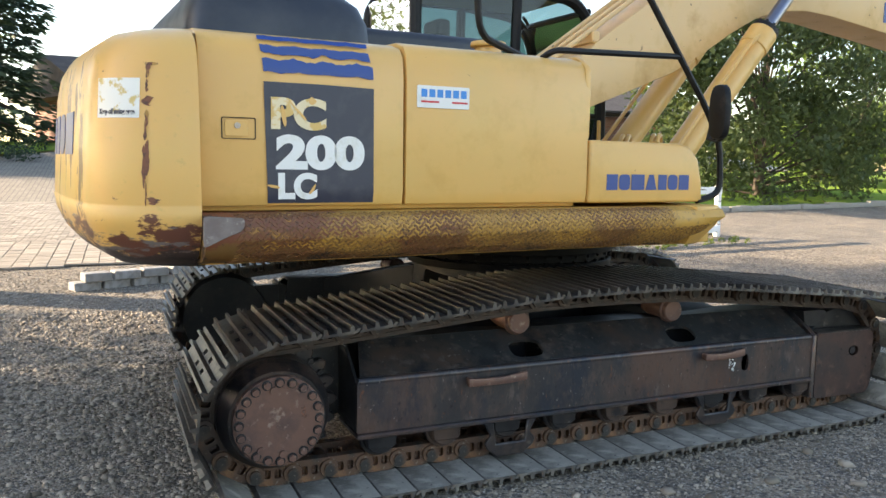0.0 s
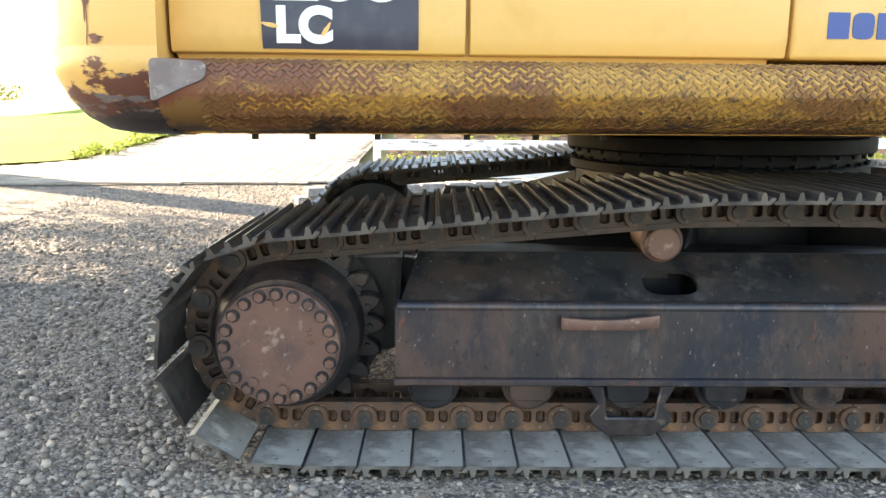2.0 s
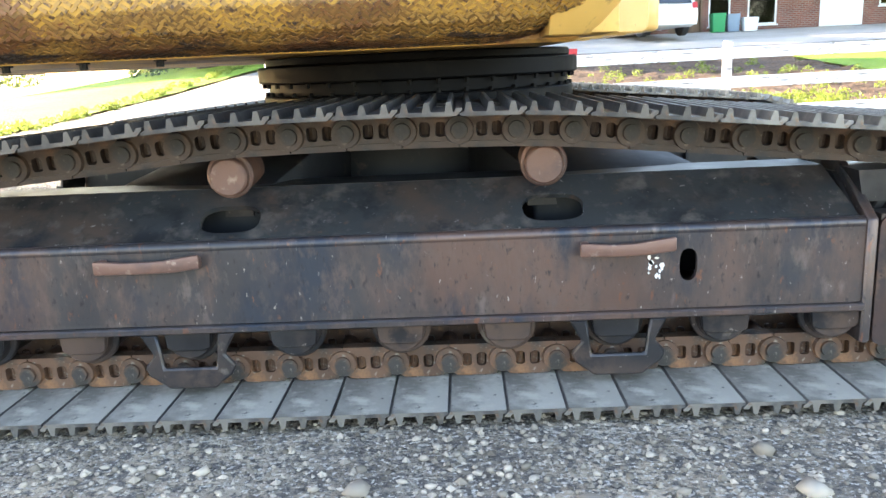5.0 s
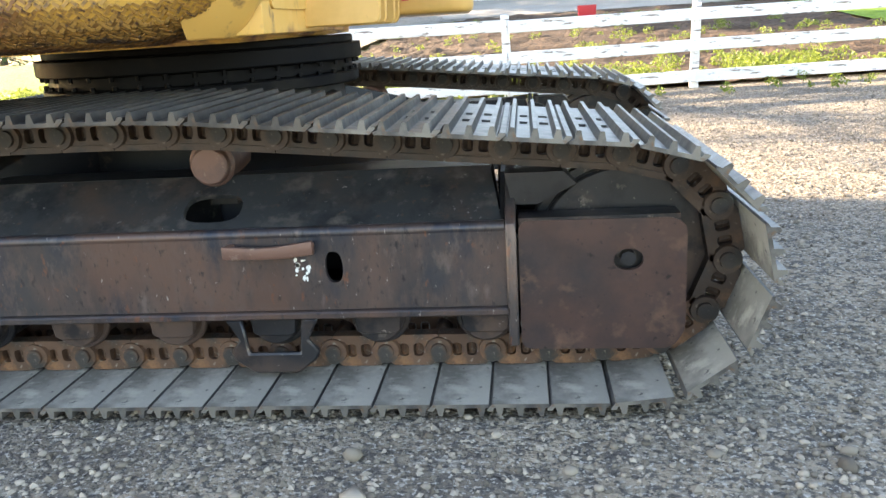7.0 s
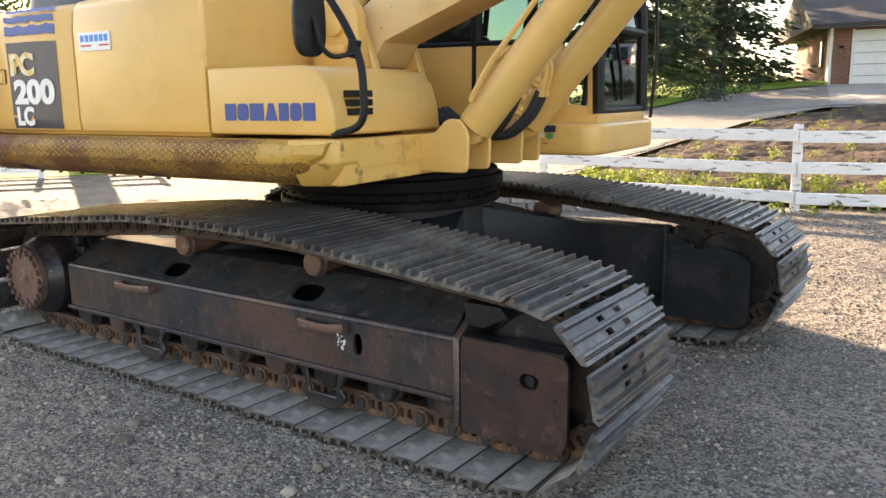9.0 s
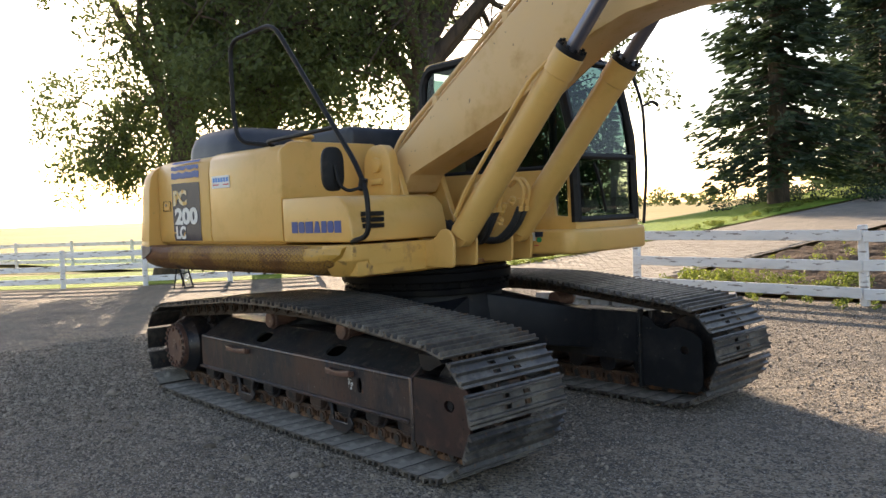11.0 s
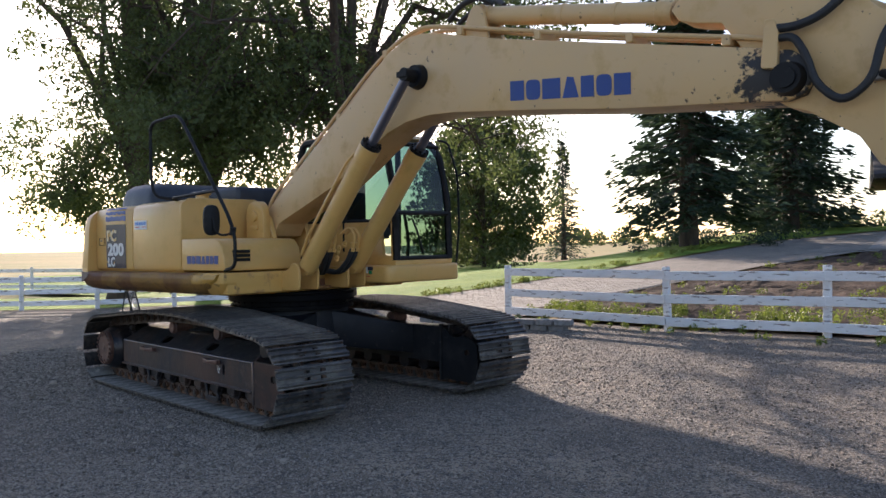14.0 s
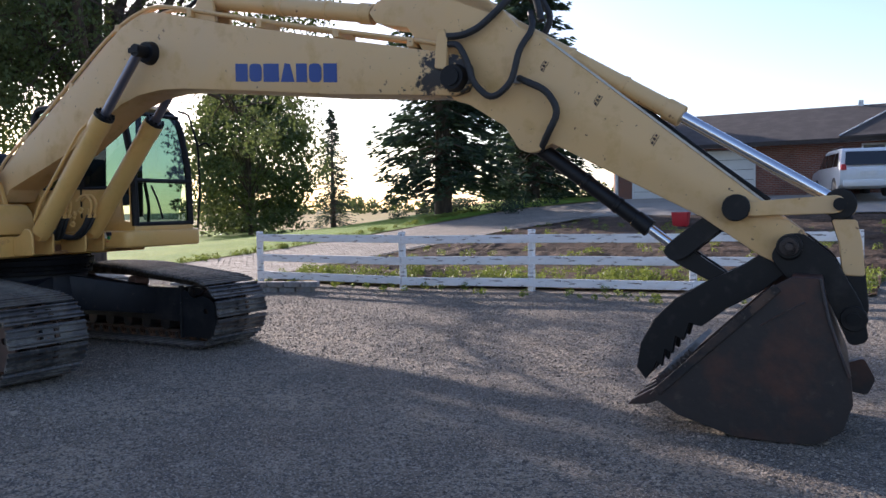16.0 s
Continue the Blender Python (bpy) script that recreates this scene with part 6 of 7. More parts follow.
def sheet(name, A, B, n, k, lift, material, label, category, kind="structure", wob=0.0, rough=0.0, furrow=0.0):
    """A strip of ground between two lines of points, laid on the terrain."""
    A, B = np.array(A, float), np.array(B, float)
    def along(P, t):
        s = np.r_[0, np.cumsum(np.linalg.norm(np.diff(P, axis=0), axis=1))]
        return np.c_[np.interp(t * s[-1], s, P[:, 0]), np.interp(t * s[-1], s, P[:, 1])]
    t = np.linspace(0, 1, n)
    a, b = along(A, t), along(B, t)
    if wob:
        for e in (a, b):
            e += np.array([[wob * noise.noise(Vector((p[0] * 0.9, p[1] * 0.9, 3.0))), wob * noise.noise(Vector((p[0] * 0.9, p[1] * 0.9, 9.0)))] for p in e])
    vs, fs = [], []
    for i in range(n):
        for j in range(k):
            p = a[i] + (b[i] - a[i]) * j / (k - 1)
            z = float(land(*p)) + lift
            if rough:
                z += rough * (noise.noise(Vector((p[0] * 1.7, p[1] * 1.7, 0))) + 0.6 * noise.noise(Vector((p[0] * 4.5, p[1] * 4.5, 5))))
            if furrow:
                z += furrow * math.sin(p[1] * 7.0 + 0.8 * noise.noise(Vector((p[0] * 0.8, p[1] * 0.8, 1))) - 0.5 * p[0]) * (0.6 + noise.noise(Vector((p[0], p[1], 7))))
            vs.append((p[0], p[1], z))
    for i in range(n - 1):
        for j in range(k - 1):
            fs.append((i * k + j, (i + 1) * k + j, (i + 1) * k + j + 1, i * k + j + 1))
    me = bpy.data.meshes.new(name)
    me.from_pydata(vs, [], fs)
    me.materials.append(material)
    for p in me.polygons:
        p.use_smooth = True
    me.update()
    bm = bmesh.new()
    bm.from_mesh(me)
    bmesh.ops.recalc_face_normals(bm, faces=bm.faces)
    if sum(f.normal.z for f in bm.faces) < 0:
        bmesh.ops.reverse_faces(bm, faces=bm.faces)
    bm.to_mesh(me)
    bm.free()
    ob = new(name, me)
    return tagged(ob, label, category, kind=kind)


# the whole ground, out to the horizon
rad = np.r_[0, np.geomspace(2.0, 4000, 70)]
ang = np.linspace(0, math.tau, 97)[:-1]
vs, fs = [(0, 0, -0.12)], []
for r in rad[1:]:
    for a in ang:
        x, y = r * math.cos(a), r * math.sin(a)
        vs.append((x, y, float(land(x, y)) - 0.12 * (1 - float(sstep(60, 120, r)))))
K = len(ang)
fs += [(0, 1 + j, 1 + (j + 1) % K) for j in range(K)]
for i in range(len(rad) - 2):
    for j in range(K):
        p, q = 1 + i * K, 1 + (i + 1) * K
        fs.append((p + j, q + j, q + (j + 1) % K, p + (j + 1) % K))
me = bpy.data.meshes.new("ground")
me.from_pydata(vs, [], fs)
me.materials.append(M["field"])
for p in me.polygons:
    p.use_smooth = True
tagged(new("ground", me), "dry golden field reaching the horizon", "ground", kind="structure")

sheet("gravel_yard", [(-26, -40), (60, -40)], [(-20, -2), (-11.2, 6.0), (-6.5, 7.2), (-2.1, 6.5), (1.3, 6.5), (8.6, 7.8), (9.4, 11.6), (24, 13.3), (60, 17)], 220, 140, 0.0, M["gravel"], "grey and tan gravel of the yard", "gravel", wob=0.1)
sheet("driveway", [(-10.0, 5.6), (-7.0, 8.5), (-6.7, 14), (-6.4, 20), (-5.5, 26), (-2, 29.5)], [(-1.9, 6.4), (-2.6, 8.5), (-2.5, 14), (-2.2, 18), (-0.8, 22.5), (14, 23.5)], 60, 16, 0.015, M["pavers"], "pale paver driveway leading up to the house", "driveway")
sheet("forecourt", [(-2.2, 29.4), (30, 31)], [(-0.9, 22.6), (30, 24.4)], 30, 10, 0.035, M["drive"], "pale paved forecourt of the house", "driveway")
sheet("lawn", [(-10.7, 6.4), (-7.15, 8.6), (-6.85, 14), (-6.55, 20), (-5.7, 26), (-2.2, 29.8)], [(-46, 3), (-48, 14), (-48, 26), (-46, 38), (-38, 46), (-9, 48)], 60, 40, 0.03, M["lawn"], "bright green mown lawn", "lawn", wob=0.15)
sheet("far_lawn", [(9.0, 11.3), (24, 13.0), (48, 15)], [(9.5, 22.6), (26, 23.2), (48, 26)], 40, 14, 0.06, M["lawn"], "shaded green lawn behind the kerb", "lawn", wob=0.1)
sheet("verge", [(-11.1, 6.05), (-24, -5.6)], [(-17, 8.8), (-28, -3)], 40, 10, 0.015, M["lawn"], "green grass strip beyond the white fence", "lawn", wob=0.2)
sheet("garden_bed", [(-2.1, 6.65), (1.3, 6.5), (8.8, 7.45)], [(-2.2, 13.0), (-1.7, 18.5), (0.2, 22.2), (9.2, 22.4)], 130, 150, 0.05, M["soil"], "dark bare soil of the garden bed", "garden bed", rough=0.06, furrow=0.05)


# ---- fences ----
def fence(name_label, posts, height, rails, group=""):
    f = thing("fence", name_label, "fence", group=group)
    P = [Vector((x, y, float(land(x, y)))) for x, y in posts]
    rng = random.Random(5)
    for p in P:
        bm = BM()
        box(bm, -0.05, 0.05, -0.05, 0.05, -0.1, height + rng.uniform(0.0, 0.05))
        bevel(bm, 0.008, 1)
        part("post", bm, M["white_wood"], f, m=pose(p.x, p.y, p.z, rng.uniform(-1, 1), rng.uniform(-1, 1), rng.uniform(-3, 3)))
    for a, b in zip(P, P[1:]):
        d = b - a
        for z in rails:
            bm = BM()
            L = d.length
            dz = rng.uniform(-0.012, 0.012)
            box(bm, 0.0, L - 0.004, -0.02, 0.02, -0.07, 0.07)
            bevel(bm, 0.005, 1)
            out = Vector((d.y, -d.x, 0)).normalized() * 0.072
            m = Matrix.Translation(a + out + Vector((0, 0, z + dz))) @ Matrix.Rotation(math.atan2(d.y, d.x), 4, "Z") @ Matrix.Rotation(-math.atan2(d.z, math.hypot(d.x, d.y)), 4, "Y")
            part("rail", bm, M["white_wood"], f, m=m)
    return f


fence("white board fence with peeling paint along the garden bed", [(-2.12, 6.38), (1.37, 6.30), (3.68, 6.72), (6.30, 6.98), (8.6, 7.25)], 1.0, (0.16, 0.52, 0.90), "white fences")
fence("white board fence beside the field", [(-11 - 0.75 * s, 6 - 0.66 * s) for s in np.arange(0, 22, 2.2)], 0.95, (0.18, 0.50, 0.84), "white fences")
fence("white board fence far across the lawn", [(-22 - 0.9 * s, 8 - 0.45 * s) for s in np.arange(0, 24, 3.0)], 0.95, (0.18, 0.50, 0.84), "white fences")


# ---- trees ----
def leaf_cloud(rng, centres, n, size, flat=0.0):
    """n leaves scattered round the given (centre, radius) clumps, as small bent quads."""
    c = np.array([p for p, _ in centres])
    r = np.array([q for _, q in centres])
    w = r ** 2 / (r ** 2).sum()
    pick = rng.choice(len(c), n, p=w)
    d = rng.normal(size=(n, 3))
    d /= np.linalg.norm(d, axis=1)[:, None]
    pos = c[pick] + d * (r[pick] * rng.uniform(0.25, 1.0, n) ** 0.6)[:, None] * np.array([1, 1, 0.8])
    a = rng.normal(size=(n, 3))
    a /= np.linalg.norm(a, axis=1)[:, None]
    b = np.cross(a, rng.normal(size=(n, 3)))
    b /= np.linalg.norm(b, axis=1)[:, None]
    s = size * rng.uniform(0.6, 1.35, n)[:, None]
    v = np.stack([pos - a * s, pos + b * s * 0.5, pos + a * s, pos - b * s * 0.5], 1).reshape(-1, 3)
    f = np.arange(4 * n).reshape(-1, 4)
    return v, f


def limb_mesh(bm, pts, r0, r1, seg=8):
    pts = [Vector(p) for p in pts]
    ring0 = None
    for i, p in enumerate(pts):
        d = (pts[min(i + 1, len(pts) - 1)] - pts[max(i - 1, 0)]).normalized()
        s = d.cross(Vector((0.3, 0.9, 0.1))).normalized()
        t = s.cross(d)
        r = r0 + (r1 - r0) * i / (len(pts) - 1)
        ring = [bm.verts.new(p + r * (math.cos(k * math.tau / seg) * s + math.sin(k * math.tau / seg) * t)) for k in range(seg)]
        if ring0:
            for k in range(seg):
                bm.faces.new((ring0[k], ring0[(k + 1) % seg], ring[(k + 1) % seg], ring[k]))
        ring0 = ring
    bm.faces.new(ring0)


def broad_tree(seed, x, y, height, spread, trunk_r, leaves, size, label, low=0.28, lean=(0.0, 0.0), gap=(0.0, 0.0, 0.0), arms=(), material="leaf"):
    """A big cottonwood: leaning trunk, long limbs that fork, drooping sprays of leaves round the twigs."""
    rng = np.random.default_rng(seed)
    z0 = float(land(x, y))
    t = thing("tree", label, "tree", pose(x, y, z0 - 0.05))
    bm = BM()
    fork = height * low
    top = np.array([lean[0], lean[1], fork])
    limb_mesh(bm, [(0, 0, -0.1), (top[0] * 0.08, top[1] * 0.08, 0.35), (top[0] * 0.45, top[1] * 0.45, fork * 0.5), top], trunk_r * 1.35, trunk_r * 0.85, 14)
    clumps = []
    for i in range(13 + len(arms)):
        a = i * 2.4 + rng.uniform(-0.4, 0.4)
        reach, rise = spread * rng.uniform(0.55, 1.0), height * rng.uniform(0.42, 0.95)
        if i % 4 == 0:
            reach, rise = spread * rng.uniform(0.1, 0.4), height * rng.uniform(0.85, 1.0)
        e = np.array([math.cos(a) * reach + top[0], math.sin(a) * reach + top[1], rise])
        if i >= 13:
            e = np.array(arms[i - 13])
        b = top * rng.uniform(0.75, 1.0)
        m = b + (e - b) * 0.45 + np.array([0, 0, height * 0.09])
        m2 = m + (e - m) * 0.5 + rng.normal(size=3) * 0.25
        limb_mesh(bm, [b, b + (m - b) * 0.5 + rng.normal(size=3) * 0.12, m, m2, e], trunk_r * rng.uniform(0.38, 0.6), trunk_r * 0.06, 7)
        for j in range(13 if i < 13 else 30):
            f = rng.uniform(0.18, 1.08) if j < 13 else rng.uniform(0.85, 1.12)
            o = m + (e - m) * (2 * f - 1) if f > 0.5 else b + (m - b) * 2 * f
            q = o + rng.normal(size=3) * spread * np.array([0.20, 0.20, 0.13])
            q[2] = max(q[2], fork * 0.72)
            r = spread * rng.uniform(0.07, 0.17)
            clumps.append((q, r))
            limb_mesh(bm, [o, (o + q) / 2 + np.array([0, 0, 0.12]), q], trunk_r * 0.09, trunk_r * 0.025, 5)
            if rng.uniform() < 0.6:
                clumps.append((q + np.array([rng.normal() * r * 0.6, rng.normal() * r * 0.6, -r * rng.uniform(0.6, 1.3)]), r * 0.62))
    part("trunk", bm, M["bark"], t)
    # low clumps on the driveway side are left out so sunlight reaches the yard
    side, along = np.array([0.49, 0.87]), np.array([-0.87, 0.49])
    clumps = [c for c in clumps if not (gap[0] < c[0][:2] @ side < gap[1] and c[0][2] - 0.364 * (c[0][:2] @ along) - c[1] * 0.5 < gap[2] and rng.uniform() > 0.02)]
    v, f = leaf_cloud(rng, clumps, leaves, size)
    me = bpy.data.meshes.new("crown")
    me.from_pydata(v.tolist(), [], f.tolist())
    me.materials.append(M[material])
    part("crown", me, None, t)
    return t


def spruce(seed, x, y, height, spread, label, bare=0.08, quads=9000):
    rng = np.random.default_rng(seed)
    z0 = float(land(x, y))
    t = thing("spruce_tree", label, "tree", pose(x, y, z0 - 0.05))
    bm = BM()
    limb_mesh(bm, [(0, 0, 0), (0.02, 0.01, height * 0.5), (0, 0, height)], height * 0.022 + 0.05, 0.02, 9)
    vs = []
    nb = int(height * 24)
    per = max(20, quads // nb)
    for i in range(nb):
        f = bare + (1 - bare) * (i + rng.uniform(0, 1)) / nb
        z = f * height
        L = spread * (1 - f) ** 0.85 * rng.uniform(0.6, 1.1) + 0.12
        a = rng.uniform(0, math.tau)
        d = np.array([math.cos(a), math.sin(a), 0])
        side = np.array([-d[1], d[0], 0])
        droop = rng.uniform(0.18, 0.42)
        u = rng.uniform(0.08, 1, per) ** 0.8
        zz = z - droop * L * u + 0.32 * L * np.clip(u - 0.55, 0, 1) ** 2 * 2
        wid = 0.26 * L * (1.05 - u) + 0.10
        p = d * (u * L)[:, None] + side * (rng.uniform(-1, 1, per) * wid)[:, None]
        p[:, 2] += zz + rng.normal(size=per) * 0.03 - rng.uniform(0, 0.30, per) * L * 0.5
        dirn = d * 0.8 + side * rng.uniform(-1, 1, per)[:, None] + np.array([0, 0, -0.25])
        dirn /= np.linalg.norm(dirn, axis=1)[:, None]
        w = np.cross(dirn, rng.normal(size=(per, 3)))
        w /= np.linalg.norm(w, axis=1)[:, None]
        s = rng.uniform(0.09, 0.2, per)[:, None] * (0.6 + 0.08 * height)
        vs.append(np.stack([p - dirn * s * 0.4, p + w * s * 0.22, p + dirn * s, p - w * s * 0.22], 1).reshape(-1, 3))
        if i % 2 == 0:
            e = d * L * 0.85
            e[2] = z - droop * L * 0.8
            limb_mesh(bm, [(0, 0, z), e], 0.02 + 0.003 * height * (1 - f), 0.006, 4)
    part("trunk", bm, M["bark"], t)
    v = np.concatenate(vs)
    me = bpy.data.meshes.new("crown")
    me.from_pydata(v.tolist(), [], np.arange(len(v)).reshape(-1, 4).tolist())
    me.materials.append(M["needle"])
    part("crown", me, None, t)
    return t


def bushy_tree(seed, x, y, height, rx, ry, leaves, size, label, clumps=150, material="leaf"):
    """A dense tree leafed down to the ground."""
    rng = np.random.default_rng(seed)
    t = thing("bushy_tree", label, "tree", pose(x, y, float(land(x, y)) - 0.05))
    bm = BM()
    cl = []
    for i in range(clumps):
        f = rng.uniform(0.03, 1.0)
        w = (1 - abs(f - 0.38) ** 1.7 * 1.9) if f > 0.38 else (0.72 + 0.28 * f / 0.38)
        a = rng.uniform(0, math.tau)
        k = math.sqrt(rng.uniform(0.25, 1.0)) * max(w, 0.12)
        q = np.array([math.cos(a) * rx * k, math.sin(a) * ry * k, f * height])
        cl.append((q, rng.uniform(0.07, 0.15) * height * (0.7 if f > 0.8 else 1)))
        if i % 4 == 0:
            limb_mesh(bm, [(0, 0, height * f * 0.4), q * np.array([0.5, 0.5, 0.8]), q], 0.045, 0.012, 5)
    limb_mesh(bm, [(0, 0, 0), (0.05, 0, height * 0.4), (0, 0.03, height * 0.85)], 0.18, 0.03, 9)
    part("trunk", bm, M["bark"], t)
    v, f = leaf_cloud(rng, cl, leaves, size)
    me = bpy.data.meshes.new("crown")
    me.from_pydata(v.tolist(), [], f.tolist())
    me.materials.append(M[material])
    part("crown", me, None, t)
    return t


broad_tree(11, -8.7, 7.3, 14.5, 5.4, 0.30, 47000, 0.066, "tall broad-leaved tree with a thick trunk beside the driveway", 0.36, (0.35, 0.1), (0.1, 3.5, 6.6), [(1.6, 3.2, 4.5), (1.8, 3.5, 5.6), (2.5, 4.3, 7.8), (-1.6, -2.7, 5.6), (-0.7, -1.3, 4.9), (-2.4, -0.4, 6.2)])
broad_tree(12, -13.8, 6.2, 16.0, 5.4, 0.32, 43000, 0.070, "tall broad-leaved tree with dark green leaves beyond the fence", 0.26, (-0.3, 0.2), (3.0, 7.0, 8.0), [(1.6, -1.4, 4.4), (2.4, 0.2, 4.2), (2.9, -0.6, 5.2)])
broad_tree(15, -17.3, 4.9, 14.5, 5.0, 0.34, 41000, 0.072, "tall leaning broad-leaved tree standing by the lawn", 0.30, (1.0, 0.4), (0.0, 0.0, 0.0), [(-1.0, -1.2, 3.4), (-1.5, -0.4, 4.2)])
bushy_tree(13, -29.3, 34.7, 11.5, 5.0, 4.5, 26000, 0.15, "dense dark bushy tree beyond the lawn")
bushy_tree(17, -35.0, 39.8, 8.0, 2.8, 2.8, 9000, 0.15, "small bushy tree behind the larger one", 60)
bushy_tree(14, 17.0, 14.6, 8.5, 4.4, 3.6, 32000, 0.10, "dense green tree behind a low stone kerb")
bushy_tree(16, 27.0, 19.0, 8.0, 4.4, 4.0, 14000, 0.12, "bright green tree behind the far fence", 110, "weed_tree")
spruce(21, -8.8, 25.5, 17.0, 3.9, "large dark spruce beside the driveway", 0.09, 24000)
spruce(22, -6.8, 31.0, 16.0, 4.2, "large dark spruce near the house", 0.06, 20000)
spruce(24, -9.6, 37.0, 15.0, 2.9, "dark spruce with low branches near the house", 0.05, 15000)
spruce(23, -38.5, 55.7, 11.4, 3.0, "slim spruce standing alone", 0.05, 7000)


# ---- kerb and block edging ----
rngk = random.Random(9)
kerb = thing("kerb", "low kerb of pale rough stones along the yard", "kerb", kind="structure")
for i in range(34):
    x, y = 9.5 + i * 0.42, 10.9 + i * 0.05 + rngk.uniform(-0.04, 0.04)
    bm = BM()
    box(bm, -0.19, 0.19, -0.11, 0.11, -0.05, 0.13 + rngk.uniform(-0.02, 0.03))
    bevel(bm, 0.03, 2)
    part("stone", bm, M["drive"], kerb, m=pose(x, y, float(land(x, y)), 0, 0, rngk.uniform(-8, 8)))
edging = thing("block_edging", "short stack of grey concrete blocks at the driveway's edge", "blocks")
for i in range(9):
    for j in range(2):
        x, y = -2.75 + i * 0.31 + 0.12 * j, 4.75 + i * 0.10
        bm = BM()
        box(bm, -0.145, 0.145, -0.10, 0.10, 0, 0.098)
        bevel(bm, 0.01, 1)
        part("block", bm, M["block"], edging, m=pose(x, y, float(land(x, y)) - 0.01 + 0.10 * j, 0, 0, 17 + rngk.uniform(-6, 6)))


# ---- house ----
M["roofing"] = mat("brown_shingles", (0.052, 0.043, 0.040), 0.9, layers=[(2, (0.078, 0.066, 0.060), 0.45, 0.65), (25, (0.034, 0.029, 0.028), 0.5, 0.7)], bump=[(40, 0.3, 0.02)])
M["white_paint"] = mat("white_painted_boards", (0.78, 0.77, 0.75), 0.6, layers=[(6, (0.7, 0.69, 0.66), 0.5, 0.75)])
M["brown_wood"] = mat("brown_wooden_door", (0.20, 0.12, 0.07), 0.6, layers=[(8, (0.14, 0.08, 0.045), 0.45, 0.65)], stretch=(1, 1, 0.2))


HY, HZ = 30.5, 1.84
house = thing("house", "long low red-brick house with brown shingle roof, white garage doors", "house", pose(0, 0, HZ))


def hbox(name, x0, x1, y0, y1, z0, z1, material, label="", bev=0.0, parent=None):
    bm = BM()
    box(bm, x0, x1, y0, y1, z0, z1)
    if bev:
        bevel(bm, bev, 1)
    return part(name, bm, M[material], parent or house, label)


# front wall as pieces between the openings
GAR = ((-1.60, 0.85), (1.20, 3.75))
WIN = ((7.75, 8.65), (10.65, 11.55), (12.25, 13.45), (17.6, 19.0), (20.5, 22.0))
DOOR = (9.0, 10.4)
edge = [-2.25]
for a, b in sorted(GAR + WIN + (DOOR,)):
    edge += [a, b]
edge.append(26.0)
for a, b in zip(edge[::2], edge[1::2]):
    if a < 15.2 < b:
        hbox("wall", a, 15.2, HY, HY + 0.25, -1.2, 2.32, "brickwork")
        # this stretch is white to stand in for a brightly sunlit place
        hbox("wall", 15.2, 16.95, HY - 0.02, HY + 0.25, -1.2, 2.32, "white_paint", "white stretch of wall in place of something sunlit")
        hbox("wall", 16.95, b, HY, HY + 0.25, -1.2, 2.32, "brickwork")
    else:
        hbox("wall", a, b, HY, HY + 0.25, -1.2, 2.32, "brickwork")
for a, b in GAR:
    hbox("wall", a, b, HY, HY + 0.25, 2.12, 2.32, "brickwork")
    hbox("wall", a, b, HY, HY + 0.25, -1.2, -0.05, "drive")
    for i in range(5):
        hbox("garage_door_panel", a + 0.02, b - 0.02, HY + 0.08, HY + 0.12, -0.04 + i * 0.43, 0.375 + i * 0.43, "white_paint", "white garage door panel", 0.012)
    for x in (a, b - 0.08):
        hbox("door_frame", x, x + 0.08, HY - 0.03, HY + 0.07, -0.05, 2.12, "white_paint")
for a, b in WIN:
    zl = 0.35 if b < 9 or a < 13 else 0.9
    hbox("wall", a, b, HY, HY + 0.25, -1.2, zl, "brickwork")
    hbox("wall", a, b, HY, HY + 0.25, 2.12, 2.32, "brickwork")
    w = hbox("window", a, a + 0.07, HY + 0.02, HY + 0.10, zl, 2.12, "white_paint", "white window frame")
    for x0, x1, z0, z1 in ((b - 0.07, b, zl, 2.12), (a + 0.07, b - 0.07, zl, zl + 0.07), (a + 0.07, b - 0.07, 2.05, 2.12)):
        hbox("window_frame", x0, x1, HY + 0.02, HY + 0.10, z0, z1, "white_paint", parent=w)
    bm = BM()
    bm.faces.new([bm.verts.new(p) for p in ((a + 0.07, HY + 0.06, zl + 0.07), (b - 0.07, HY + 0.06, zl + 0.07), (b - 0.07, HY + 0.06, 2.05), (a + 0.07, HY + 0.06, 2.05))])
    part("pane", bm, M["window"], w, "dark reflecting glass", smooth=0)
    hbox("window_sill", a - 0.05, b + 0.05, HY - 0.06, HY + 0.02, zl - 0.06, zl, "white_paint", parent=w)
a, b = DOOR
hbox("wall", a, b, HY, HY + 0.25, 2.16, 2.32, "brickwork")
hbox("wall", a, b, HY, HY + 0.25, -1.2, 0.0, "drive")
for k in range(2):
    x0 = a + 0.08 + k * (b - a - 0.16) / 2
    d = hbox("front_door", x0 + 0.01, x0 + (b - a - 0.16) / 2 - 0.01, HY + 0.08, HY + 0.13, 0.0, 2.10, "brown_wood", "panelled brown wooden door", 0.008)
    for z0, z1 in ((0.15, 0.75), (0.85, 1.35), (1.45, 1.98)):
        hbox("door_panel", x0 + 0.12, x0 + (b - a - 0.16) / 2 - 0.12, HY + 0.062, HY + 0.079, z0, z1, "brown_wood", bev=0.012, parent=d)
    xh = x0 + ((b - a - 0.16) / 2 - 0.09 if k == 0 else 0.06)
    hbox("handle", xh, xh + 0.03, HY + 0.03, HY + 0.078, 0.9, 1.3, "black", "black door handle", 0.006, d)
for x in (a, b - 0.08):
    hbox("door_frame", x, x + 0.08, HY - 0.02, HY + 0.07, 0, 2.16, "brown_wood")
